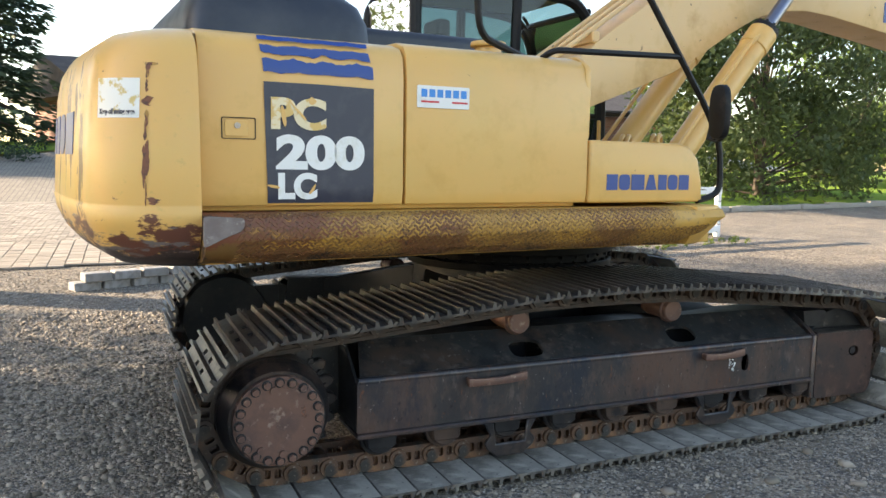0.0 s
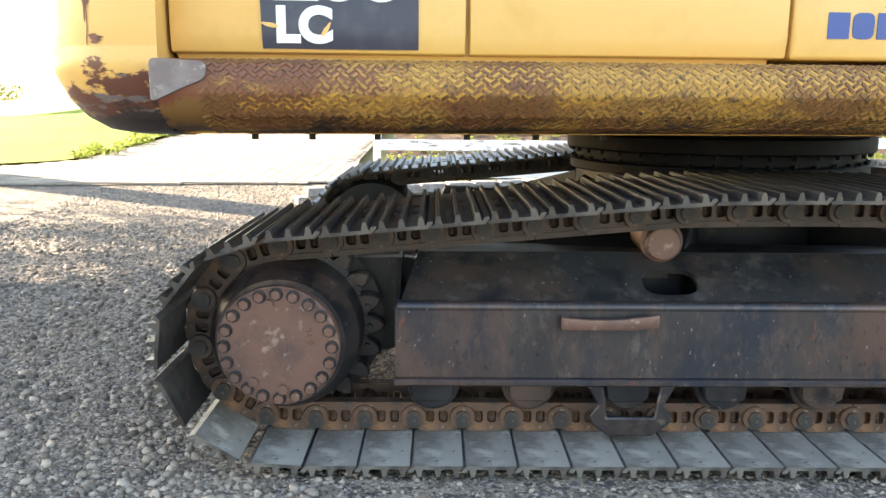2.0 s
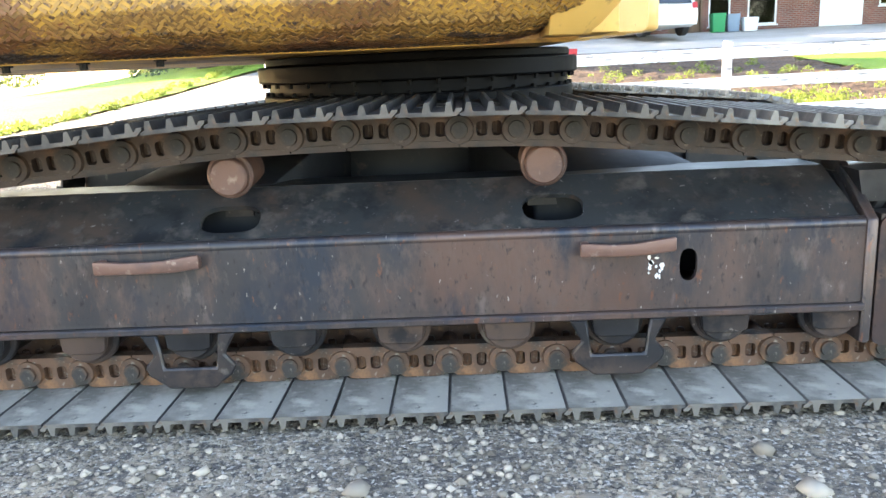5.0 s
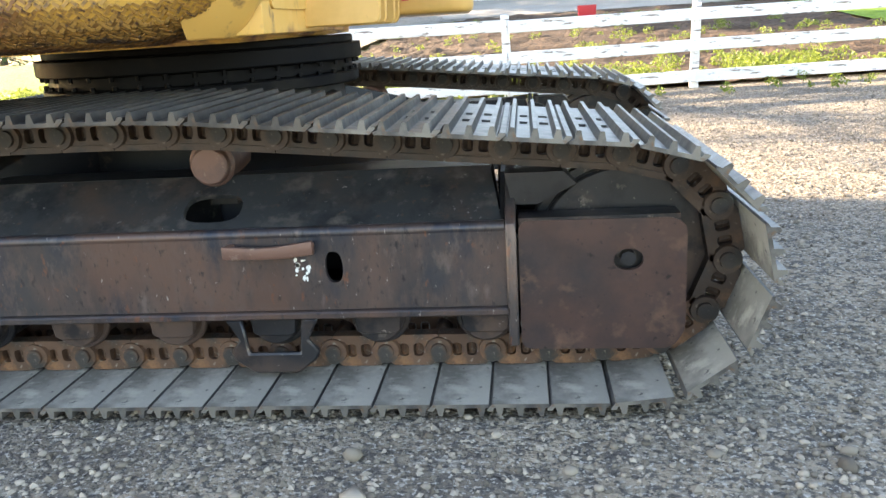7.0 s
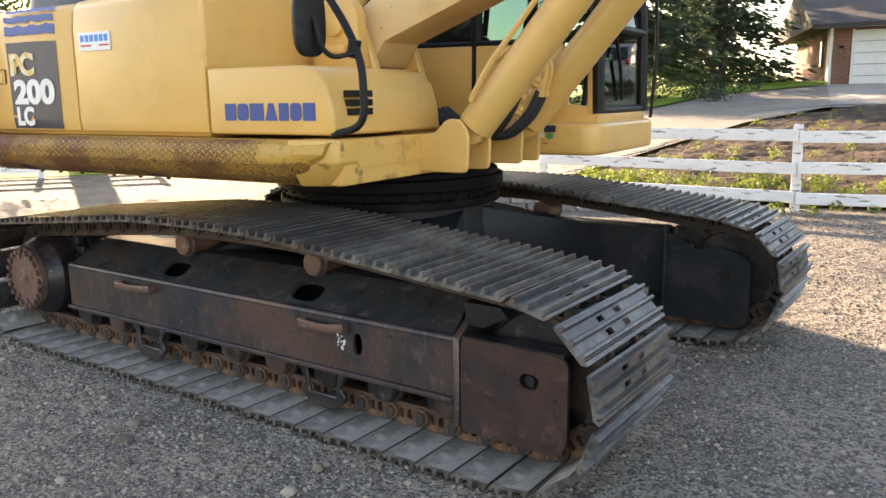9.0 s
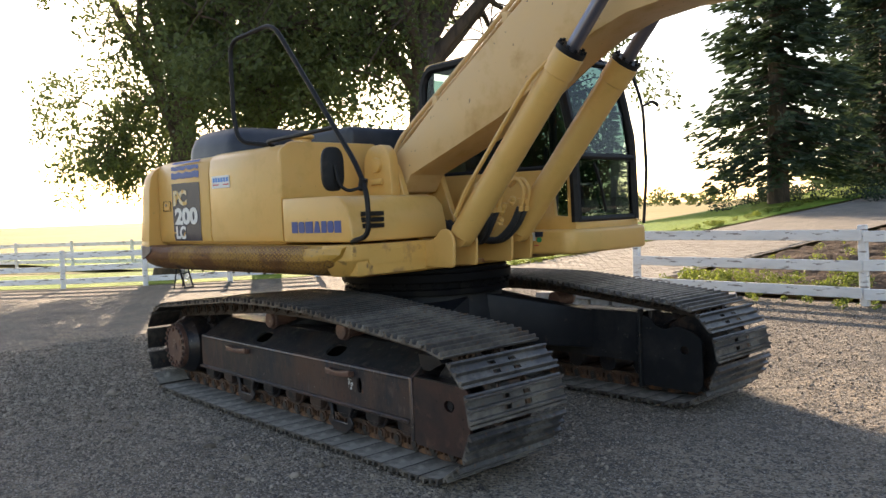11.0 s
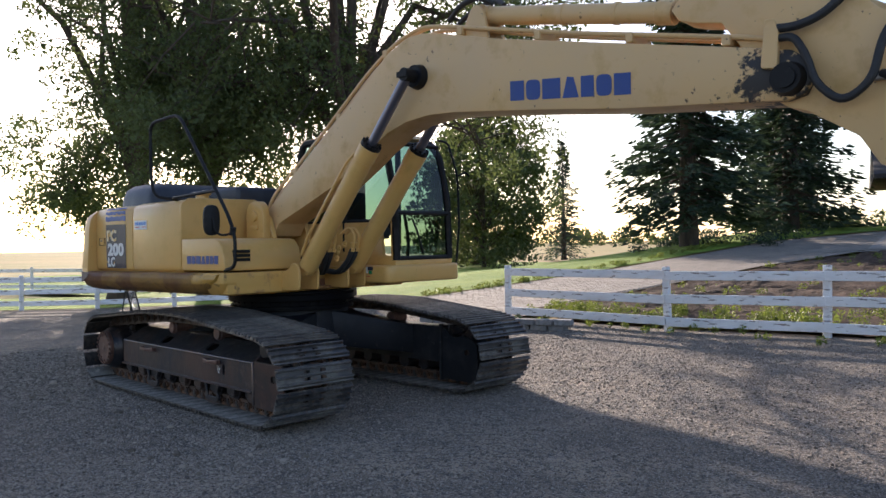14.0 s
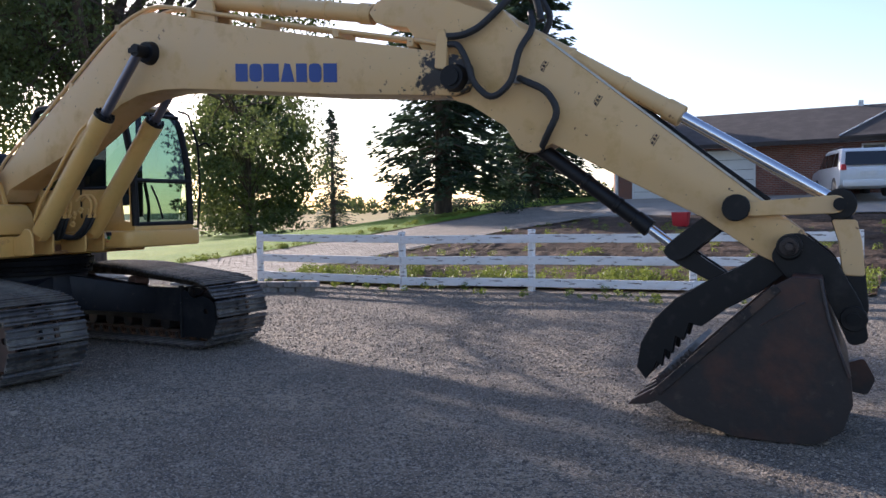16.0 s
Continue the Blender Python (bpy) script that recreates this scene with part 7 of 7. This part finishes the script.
hbox("wall", 25.75, 26.0, HY + 0.25, HY + 9, -1.2, 2.32, "brickwork")
bm = BM()
prism(bm, [(-2.25, HY + 0.004), (-2.0, HY + 0.254), (-5.1, HY + 9), (-5.35, HY + 9)], -1.2, 2.32, "z")
part("wall", bm, M["brickwork_side"], house, "sunlit side wall under the gable")
bm = BM()
prism(bm, [(HY + 0.2, 2.32), (HY + 8.8, 2.32), (HY + 4.6, 3.95)], 0, 0.2, "x")
for q in bm.verts:
    q.co.x += -2.26 - 0.34 * (q.co.y - HY)
part("gable", bm, M["white_paint"], house, "pale boarded gable")
hbox("downspout", -2.36, -2.27, HY - 0.12, HY - 0.03, -0.2, 2.2, "white_paint", "white downspout")
hbox("wall", -5.1, 26, HY + 9, HY + 9.25, -1.2, 2.32, "brickwork")
# soil-brown wall puts the dimness of the rooms into its colour
hbox("inner_wall", -2.6, 25.7, HY + 2.5, HY + 2.6, -1.0, 2.3, "soil", "dark wall in place of the dim rooms behind the windows")
bm = BM()
prism(bm, [(HY - 0.75, 2.30), (HY + 4.6, 4.15), (HY + 10, 2.30), (HY + 10, 2.22), (HY - 0.75, 2.22)], -2.9, 26.8, "x")
for q in bm.verts:
    if q.co.x < 0:
        q.co.x -= 0.34 * (q.co.y - HY + 0.75)
roof = part("roof", bm, M["roofing"], house, "brown shingle roof")
bm = BM()
for (x0, y0, z0), (x1, y1, z1), (x2, y2, z2), (x3, y3, z3) in (((7.0, HY - 0.8, 2.31), (26.9, HY - 2.2, 2.31), (26.9, HY + 4.6, 4.72), (10.5, HY + 4.6, 4.72)),):
    lo = [bm.verts.new(p) for p in ((x0, y0, z0), (x1, y1, z1), (x2, y2, z2), (x3, y3, z3))]
    hi = [bm.verts.new((v.co.x, v.co.y, v.co.z + 0.09)) for v in lo]
    bm.faces.new(lo), bm.faces.new(hi)
    for i in range(4):
        bm.faces.new((lo[i], lo[(i + 1) % 4], hi[(i + 1) % 4], hi[i]))
bmesh.ops.recalc_face_normals(bm, faces=bm.faces)
part("roof", bm, M["roofing"], house, "higher hipped part of the roof")
bm = BM()
tube(bm, [(7.0, HY - 0.8, 2.43), (10.5, HY + 4.6, 4.84)], 0.025, 6)
part("hip_cap", bm, M["white_paint"], house, "pale hip flashing")
hbox("fascia", -2.9, 26.8, HY - 0.79, HY - 0.755, 2.16, 2.33, "roofing")
hbox("soffit", -2.9, 26.8, HY - 0.75, HY, 2.20, 2.22, "white_paint")
ch = hbox("chimney", 7.45, 7.65, HY + 4.4, HY + 4.6, 4.0, 4.35, "white_paint", "small pale vent stack")

# side wall: two windows, corner pillar whitened for sun glare, lamp on the pier
def side_box(name, y0, y1, a, b, z0, z1, material, label="", parent=None):
    bm = BM()
    box(bm, -2.25 - b, -2.25 - a, HY + y0, HY + y1, z0, z1)
    for q in bm.verts:
        q.co.x -= 0.34 * (q.co.y - HY)
    return part(name, bm, M[material], parent or house, label)


for y0, y1, z0, z1 in ((2.0, 2.7, 0.85, 1.85), (4.3, 5.0, 2.15, 3.15)):
    w = side_box("window", y0, y1, 0.015, 0.05, z0, z1, "car_glass", "dark narrow side window")
    for ya, yb, za, zb in ((y0 - 0.09, y0, z0 - 0.09, z1 + 0.09), (y1, y1 + 0.09, z0 - 0.09, z1 + 0.09), (y0, y1, z1, z1 + 0.09), (y0, y1, z0 - 0.09, z0)):
        side_box("window_frame", ya, yb, 0.012, 0.085, za, zb, "brown_wood", parent=w)
side_box("pillar", 0.02, 0.95, 0.012, 0.06, -0.6, 2.2, "white_paint", "corner of the side wall, white for the sun's glare")
lamp = hbox("wall_lamp", -2.02, -1.88, HY - 0.13, HY - 0.004, 1.42, 1.48, "black", "dark lantern on the brick pier")
hbox("lantern", -2.03, -1.87, HY - 0.15, HY - 0.02, 1.18, 1.418, "brown_wood", "", 0.02, lamp)
hbox("lantern_cap", -2.05, -1.85, HY - 0.17, HY - 0.01, 1.482, 1.52, "black", "", 0.01, lamp)

# ---- things by the house ----
def bin_thing(x, y, w, d, h, material, label):
    bm = BM()
    b, t = 0.42, 0.5
    lo = [bm.verts.new((sx * w * b, sy * d * b, 0)) for sx, sy in ((-1, -1), (1, -1), (1, 1), (-1, 1))]
    hi = [bm.verts.new((sx * w * t, sy * d * t, h)) for sx, sy in ((-1, -1), (1, -1), (1, 1), (-1, 1))]
    bm.faces.new(lo)
    for i in range(4):
        bm.faces.new((lo[i], lo[(i + 1) % 4], hi[(i + 1) % 4], hi[i]))
    bm.faces.new(hi)
    bmesh.ops.recalc_face_normals(bm, faces=bm.faces)
    top = [f for f in bm.faces if f.normal.z > 0.9]
    bmesh.ops.inset_region(bm, faces=top, thickness=0.04)
    bmesh.ops.translate(bm, verts=list({v for f in top for v in f.verts}), vec=(0, 0, -h * 0.3))
    bevel(bm, 0.02, 2, 40)
    return solid("storage_bin", bm, M[material], label, "bin", pose(x, y, float(land(x, y)) + 0.035))


bin_thing(10.75, 29.6, 0.55, 0.5, 0.75, "bin_green", "green plastic bin beside the front door")
bin_thing(11.35, 29.6, 0.5, 0.45, 0.7, "bin_blue", "grey-blue plastic bin beside the front door")
bin_thing(12.0, 29.5, 0.6, 0.45, 0.55, "white_paint", "white plastic tub beside the front door")
bin_thing(3.3, 19.0, 0.5, 0.4, 0.45, "red_decal", "red plastic crate lying at the garden bed's edge")


def car(x, y, rz, label):
    z = float(land(x, y)) + 0.035
    c = thing("suv", label, "car", pose(x, y, z, 0, 0, rz))
    L, W, H = 4.7, 1.86, 1.78
    bm = BM()
    prof = [(-2.30, 0.42), (-2.34, 0.75), (-2.28, 1.02), (-2.2, 1.08), (-1.98, 1.66), (-1.8, 1.75), (0.2, 1.77), (0.55, 1.70), (1.15, 1.12), (2.1, 1.0), (2.32, 0.85), (2.36, 0.42), (1.9, 0.30), (-1.9, 0.30)]
    rows = []
    for v, k in ((-0.93, 0.0), (-0.90, 0.0), (0.90, 0.0), (0.93, 0.0)):
        rows.append([bm.verts.new((px, v * (1 - 0.16 * max(0, (pz - 1.05)) / 0.7), pz if abs(v) < 0.92 else 0.30 + (pz - 0.30) * 0.985)) for px, pz in prof])
    n = len(prof)
    for a, b in zip(rows, rows[1:]):
        for i in range(n):
            bm.faces.new((a[i], a[(i + 1) % n], b[(i + 1) % n], b[i]))
    bm.faces.new(rows[0]), bm.faces.new(rows[-1][::-1])
    bmesh.ops.recalc_face_normals(bm, faces=bm.faces)
    bevel(bm, 0.035, 2, 25)
    part("body", bm, M["car_white"], c)
    for s in (-1, 1):
        bm = BM()
        vv = lambda pz: s * (0.945 * (1 - 0.16 * max(0, pz - 1.05) / 0.7))
        for px0, px1, sl0, sl1 in ((-1.95, -1.25, 0.30, 0.02), (-1.17, -0.2, 0.0, 0.0), (-0.12, 1.0, 0.0, -0.42)):
            bm.faces.new([bm.verts.new(p) for p in ((px0, vv(1.10), 1.10), (px1, vv(1.10), 1.10), (px1 + sl1, vv(1.6), 1.6), (px0 + sl0, vv(1.6), 1.6))])
        part("side_window", bm, M["car_glass"], c, "dark side windows", smooth=0)
        for px in (-1.42, 1.42):
            bm = BM()
            rod(bm, (px, s * 0.72, 0.36), (px, s * 0.945, 0.36), 0.36, seg=28)
            bevel(bm, 0.03, 2, 50)
            w = part("wheel", bm, M["rubber"], c)
            bm = BM()
            rod(bm, (px, s * 0.93, 0.36), (px, s * 0.955, 0.36), 0.22, 0.2, seg=20)
            part("rim", bm, M["silver"], w)
        bm = BM()
        prism(bm, rounded([(s * 0.72, 0.95), (s * 0.90, 0.95), (s * 0.88, 1.16), (s * 0.74, 1.16)], 0.03), -2.345, -2.25, "x")
        part("tail_light", bm, M["red_decal"], c, "red tail light")
    bm = BM()
    bm.faces.new([bm.verts.new(p) for p in ((-2.235, -0.74, 1.13), (-2.235, 0.74, 1.13), (-2.03, 0.68, 1.62), (-2.03, -0.68, 1.62))])
    part("rear_window", bm, M["car_glass"], c, "dark rear window", smooth=0)
    bm = BM()
    box(bm, -2.42, -2.30, -0.85, 0.85, 0.36, 0.60)
    bevel(bm, 0.04, 2)
    part("bumper", bm, M["car_white"], c)
    bm = BM()
    box(bm, -2.36, -2.338, -0.26, 0.26, 0.78, 0.90)
    part("number_plate", bm, M["white_paint"], c, "blank pale number plate")
    bm = BM()
    for s in (-1, 1):
        tube(bm, [(-1.6, s * 0.66, 1.76), (-1.5, s * 0.66, 1.83), (0.0, s * 0.66, 1.84), (0.15, s * 0.66, 1.77)], 0.018)
    part("roof_rack", bm, M["black"], c)
    return c


car(7.5, 28.4, 106, "white SUV with red tail lights parked on the forecourt")

# ---- pavers of the near end of the driveway ----
driveway = bpy.data.objects["driveway"]
bm = BM()
box(bm, -0.096, 0.096, -0.046, 0.046, -0.03, 0.0)
bevel(bm, 0.004, 1)
PAVER = mesh_of("paver", bm, M["paver"], 0)
rngp = random.Random(12)
left = lambda y: float(np.interp(y, [5.6, 8.5, 14.0, 20.0], [-10.0, -7.0, -6.7, -6.4]))
right = lambda y: float(np.interp(y, [6.4, 8.5, 14.0, 18.0], [-1.9, -2.6, -2.5, -2.2]))
near, rest = 0, []
row = 0
y = 5.95
while y < 14.0:
    x = left(y) + 0.12 + (0.1 if row % 2 else 0.0)
    while x < right(y) - 0.12:
        z = float(land(x, y)) + 0.034 + rngp.uniform(-0.003, 0.003)
        slope = math.degrees(math.atan(0.0243 + 0.00292 * (y - 1)))
        if y > 8.0 or y > 5.95 + (x + 9.6) * 0.06 - 0.1:
            if near < 300 and -8.0 < x < -3.2 and y < 7.4:
                near += 1
                part("paver", PAVER, None, driveway, m=pose(x, y, z, slope, rngp.uniform(-1, 1), rngp.uniform(-1.5, 1.5)))
            else:
                rest.append((x, y, z))
        x += 0.2
    y += 0.1
    row += 1
vs, fs = [], []
for x, y, z in rest:
    b = len(vs)
    dz = 0.046 * (0.0243 + 0.00292 * (y - 1))
    for sx, sy in ((-1, -1), (1, -1), (1, 1), (-1, 1)):
        vs.append((x + sx * 0.092, y + sy * 0.042, z + sy * dz))
    for sx, sy in ((-1, -1), (1, -1), (1, 1), (-1, 1)):
        vs.append((x + sx * 0.097, y + sy * 0.047, z + sy * dz - 0.02))
    fs.append((b, b + 1, b + 2, b + 3))
    fs += [(b + i, b + 4 + i, b + 4 + (i + 1) % 4, b + (i + 1) % 4) for i in range(4)]
me = bpy.data.meshes.new("far_paver")
me.from_pydata(vs, [], fs)
me.materials.append(M["paver_stuff"])
part("paver_field", me, None, driveway)["kind"] = "stuff"

# ---- leaning frame by the fence ----
rack = thing("metal_rack", "black metal frame with a mesh panel leaning by the white fence", "rack", pose(-12.3, 3.35, 0.0, 0, -14, 40))
for v in (-0.20, 0.20):
    bm = BM()
    tube(bm, [(0, v, -0.02), (0, v, 0.76)], 0.022)
    part("side_bar", bm, M["black"], rack)
for z in (0.06, 0.40, 0.72):
    bm = BM()
    tube(bm, [(0, -0.2, z), (0, 0.2, z)], 0.018)
    part("cross_bar", bm, M["black"], rack)
bm = BM()
for i in range(1, 12):
    rod(bm, (0, -0.2 + i * 0.033, 0.06), (0, -0.2 + i * 0.033, 0.72), 0.0035, seg=5)
for i in range(1, 20):
    rod(bm, (0.004, -0.2, 0.06 + i * 0.033), (0.004, 0.2, 0.06 + i * 0.033), 0.0035, seg=5)
part("mesh_panel", bm, M["silver"], rack, "wire mesh")
bm = BM()
tube(bm, [(0.0, -0.2, 0.70), (-0.30, -0.2, 0.02)], 0.016)
tube(bm, [(0.0, 0.2, 0.70), (-0.30, 0.2, 0.02)], 0.016)
part("prop", bm, M["black"], rack)

# ---- pole, far woods ----
pole = thing("utility_pole", "tall grey wooden pole standing in the field", "pole", pose(-79.4, 12.3, 0))
bm = BM()
limb_mesh(bm, [(0, 0, -0.3), (0.03, 0, 4), (0, 0, 8.3)], 0.16, 0.11, 10)
part("shaft", bm, M["bark"], pole)
bm = BM()
box(bm, -0.1, 0.1, -0.45, 0.1, 8.0, 8.12)
part("bracket", bm, M["bark"], pole)
rng = np.random.default_rng(8)
cl = []
for az0, az1, dist, n, hh in ((-66, -60, 420, 18, 9), (-84, -79, 520, 14, 8), (-48, -28, 330, 44, 9), (-22, -8, 260, 30, 11), (-100, -90, 450, 20, 10), (25, 85, 95, 80, 9), (-100, -90, 450, 4, 10)):
    for i in range(n):
        a = radians(az0 + (az1 - az0) * (i + rng.uniform(0, 1)) / n)
        d = dist * rng.uniform(0.9, 1.15)
        x, y = d * math.sin(a), d * math.cos(a)
        h = hh * rng.uniform(0.4, 1.0)
        for f in (0.3, 0.65):
            cl.append((np.array([x + rng.normal() * 2, y, float(land(x, y)) + h * f]), h * 0.42))
v, f = leaf_cloud(rng, cl, 26000, 0.75)
me = bpy.data.meshes.new("far_woods")
me.from_pydata(v.tolist(), [], f.tolist())
me.materials.append(M["leaf"])
tagged(new("far_woods", me), "hazy line of far trees along the horizon", "trees", kind="stuff")


# ---- weeds and stones ----
def plants(name, label, spots, n, size, seed, material="weed"):
    rng = np.random.default_rng(seed)
    cl = []
    for x, y, r in spots:
        cl.append((np.array([x, y, float(land(x, y)) + 0.06 + r * 0.35]), r))
    v, f = leaf_cloud(rng, cl, n, size)
    me = bpy.data.meshes.new(name)
    me.from_pydata(v.tolist(), [], f.tolist())
    me.materials.append(M[material])
    return tagged(new(name, me), label, "weeds", kind="stuff")


rng = np.random.default_rng(31)
spots = [(x, 6.85 + abs(rng.normal()) * 0.8 + 0.07 * x, rng.uniform(0.08, 0.20)) for x in rng.uniform(-2.0, 8.8, 190)]
spots += [(rng.uniform(-1.8, 8.8), rng.uniform(8, 20), rng.uniform(0.05, 0.16)) for _ in range(170)]
plants("weeds", "low green weeds along the white fence", spots, 22000, 0.026, 5)
spots = [(rng.uniform(-2.2, 8.5), 6.1 + rng.normal() * 0.22, rng.uniform(0.04, 0.09)) for _ in range(60)]
plants("grass_tufts", "sparse grass tufts at the yard's edge", spots, 2200, 0.022, 6)
spots = [(-6.9 + rng.normal() * 0.15 - 0.02 * t, 8.5 + t, rng.uniform(0.05, 0.14)) for t in rng.uniform(0, 17, 120)]
plants("verge_weeds", "ragged grass along the driveway's edge", spots, 5000, 0.03, 7)
spots = [(rng.uniform(-12, -4.5), rng.uniform(24, 31), rng.uniform(0.15, 0.5)) for _ in range(60)]
plants("undergrowth", "dull undergrowth beneath the spruces", spots, 4000, 0.06, 9, "needle")


def stones(name, n, area, size, seed, label, tri=20, fade=None):
    """Loose stones, half sunk in the ground, as one mesh."""
    rng = np.random.default_rng(seed)
    if tri == 20:
        t = (1 + 5 ** 0.5) / 2
        V = np.array([(-1, t, 0), (1, t, 0), (-1, -t, 0), (1, -t, 0), (0, -1, t), (0, 1, t), (0, -1, -t), (0, 1, -t), (t, 0, -1), (t, 0, 1), (-t, 0, -1), (-t, 0, 1)]) / math.hypot(1, t)
        F = np.array([(0, 11, 5), (0, 5, 1), (0, 1, 7), (0, 7, 10), (0, 10, 11), (1, 5, 9), (5, 11, 4), (11, 10, 2), (10, 7, 6), (7, 1, 8), (3, 9, 4), (3, 4, 2), (3, 2, 6), (3, 6, 8), (3, 8, 9), (4, 9, 5), (2, 4, 11), (6, 2, 10), (8, 6, 7), (9, 8, 1)])
    else:
        V = np.array([(1, 0, 0), (-1, 0, 0), (0, 1, 0), (0, -1, 0), (0, 0, 1), (0, 0, -1)], float)
        F = np.array([(0, 2, 4), (2, 1, 4), (1, 3, 4), (3, 0, 4), (2, 0, 5), (1, 2, 5), (3, 1, 5), (0, 3, 5)])
    x0, x1, y0, y1 = area
    P = np.c_[rng.uniform(x0, x1, n), rng.uniform(y0, y1, n)]
    if fade is not None:
        dens = np.array([noise.noise(Vector((p[0] * 1.1, p[1] * 1.1, 2))) * 0.7 + 0.55 for p in P])
        P = P[rng.uniform(0, 1, n) < dens * fade(P[:, 0], P[:, 1])]
    n = len(P)
    s = size[0] * (size[1] / size[0]) ** (rng.uniform(0, 1, n) ** 2.2)
    sc = s[:, None] * np.c_[rng.uniform(0.75, 1.3, n), rng.uniform(0.7, 1.1, n), rng.uniform(0.45, 0.8, n)]
    a = rng.uniform(0, math.tau, n)
    vv = V[None] * sc[:, None] * (1 + 0.16 * rng.normal(size=(n, len(V), 1)))
    c, q = np.cos(a)[:, None], np.sin(a)[:, None]
    out = np.stack([vv[..., 0] * c - vv[..., 1] * q, vv[..., 0] * q + vv[..., 1] * c, vv[..., 2]], -1)
    out[..., 0] += P[:, :1]
    out[..., 1] += P[:, 1:]
    out[..., 2] += (land(P[:, 0], P[:, 1]) + sc[:, 2] * 0.35)[:, None]
    me = bpy.data.meshes.new(name)
    faces = (F[None] + (np.arange(n) * len(V))[:, None, None]).reshape(-1, 3)
    me.from_pydata(out.reshape(-1, 3).tolist(), [], faces.tolist())
    for p in me.polygons:
        p.use_smooth = tri == 20
    me.materials.append(M["stones"])
    return tagged(new(name, me), label, "stones", kind="stuff")


near_track = lambda x, y: np.clip(1.15 - 0.28 * np.abs(y + 1.9), 0.3, 1)
stones("loose_gravel", 17000, (-4.2, 4.2, -3.6, -1.45), (0.005, 0.0165), 41, "loose rounded grey and tan pebbles beside the track", 20, near_track)
stones("gravel_chips", 110000, (-5.5, 10.5, -5.2, 6.2), (0.006, 0.017), 42, "fine gravel chips scattered over the yard", 8)
stones("rear_gravel", 26000, (-6.0, -1.6, -3.2, 3.5), (0.007, 0.024), 43, "loose pebbles behind the tracks", 20)
stones("large_stones", 60, (-3.4, 3.0, -2.6, -1.55), (0.022, 0.045), 44, "larger stones lying beside the track", 20)
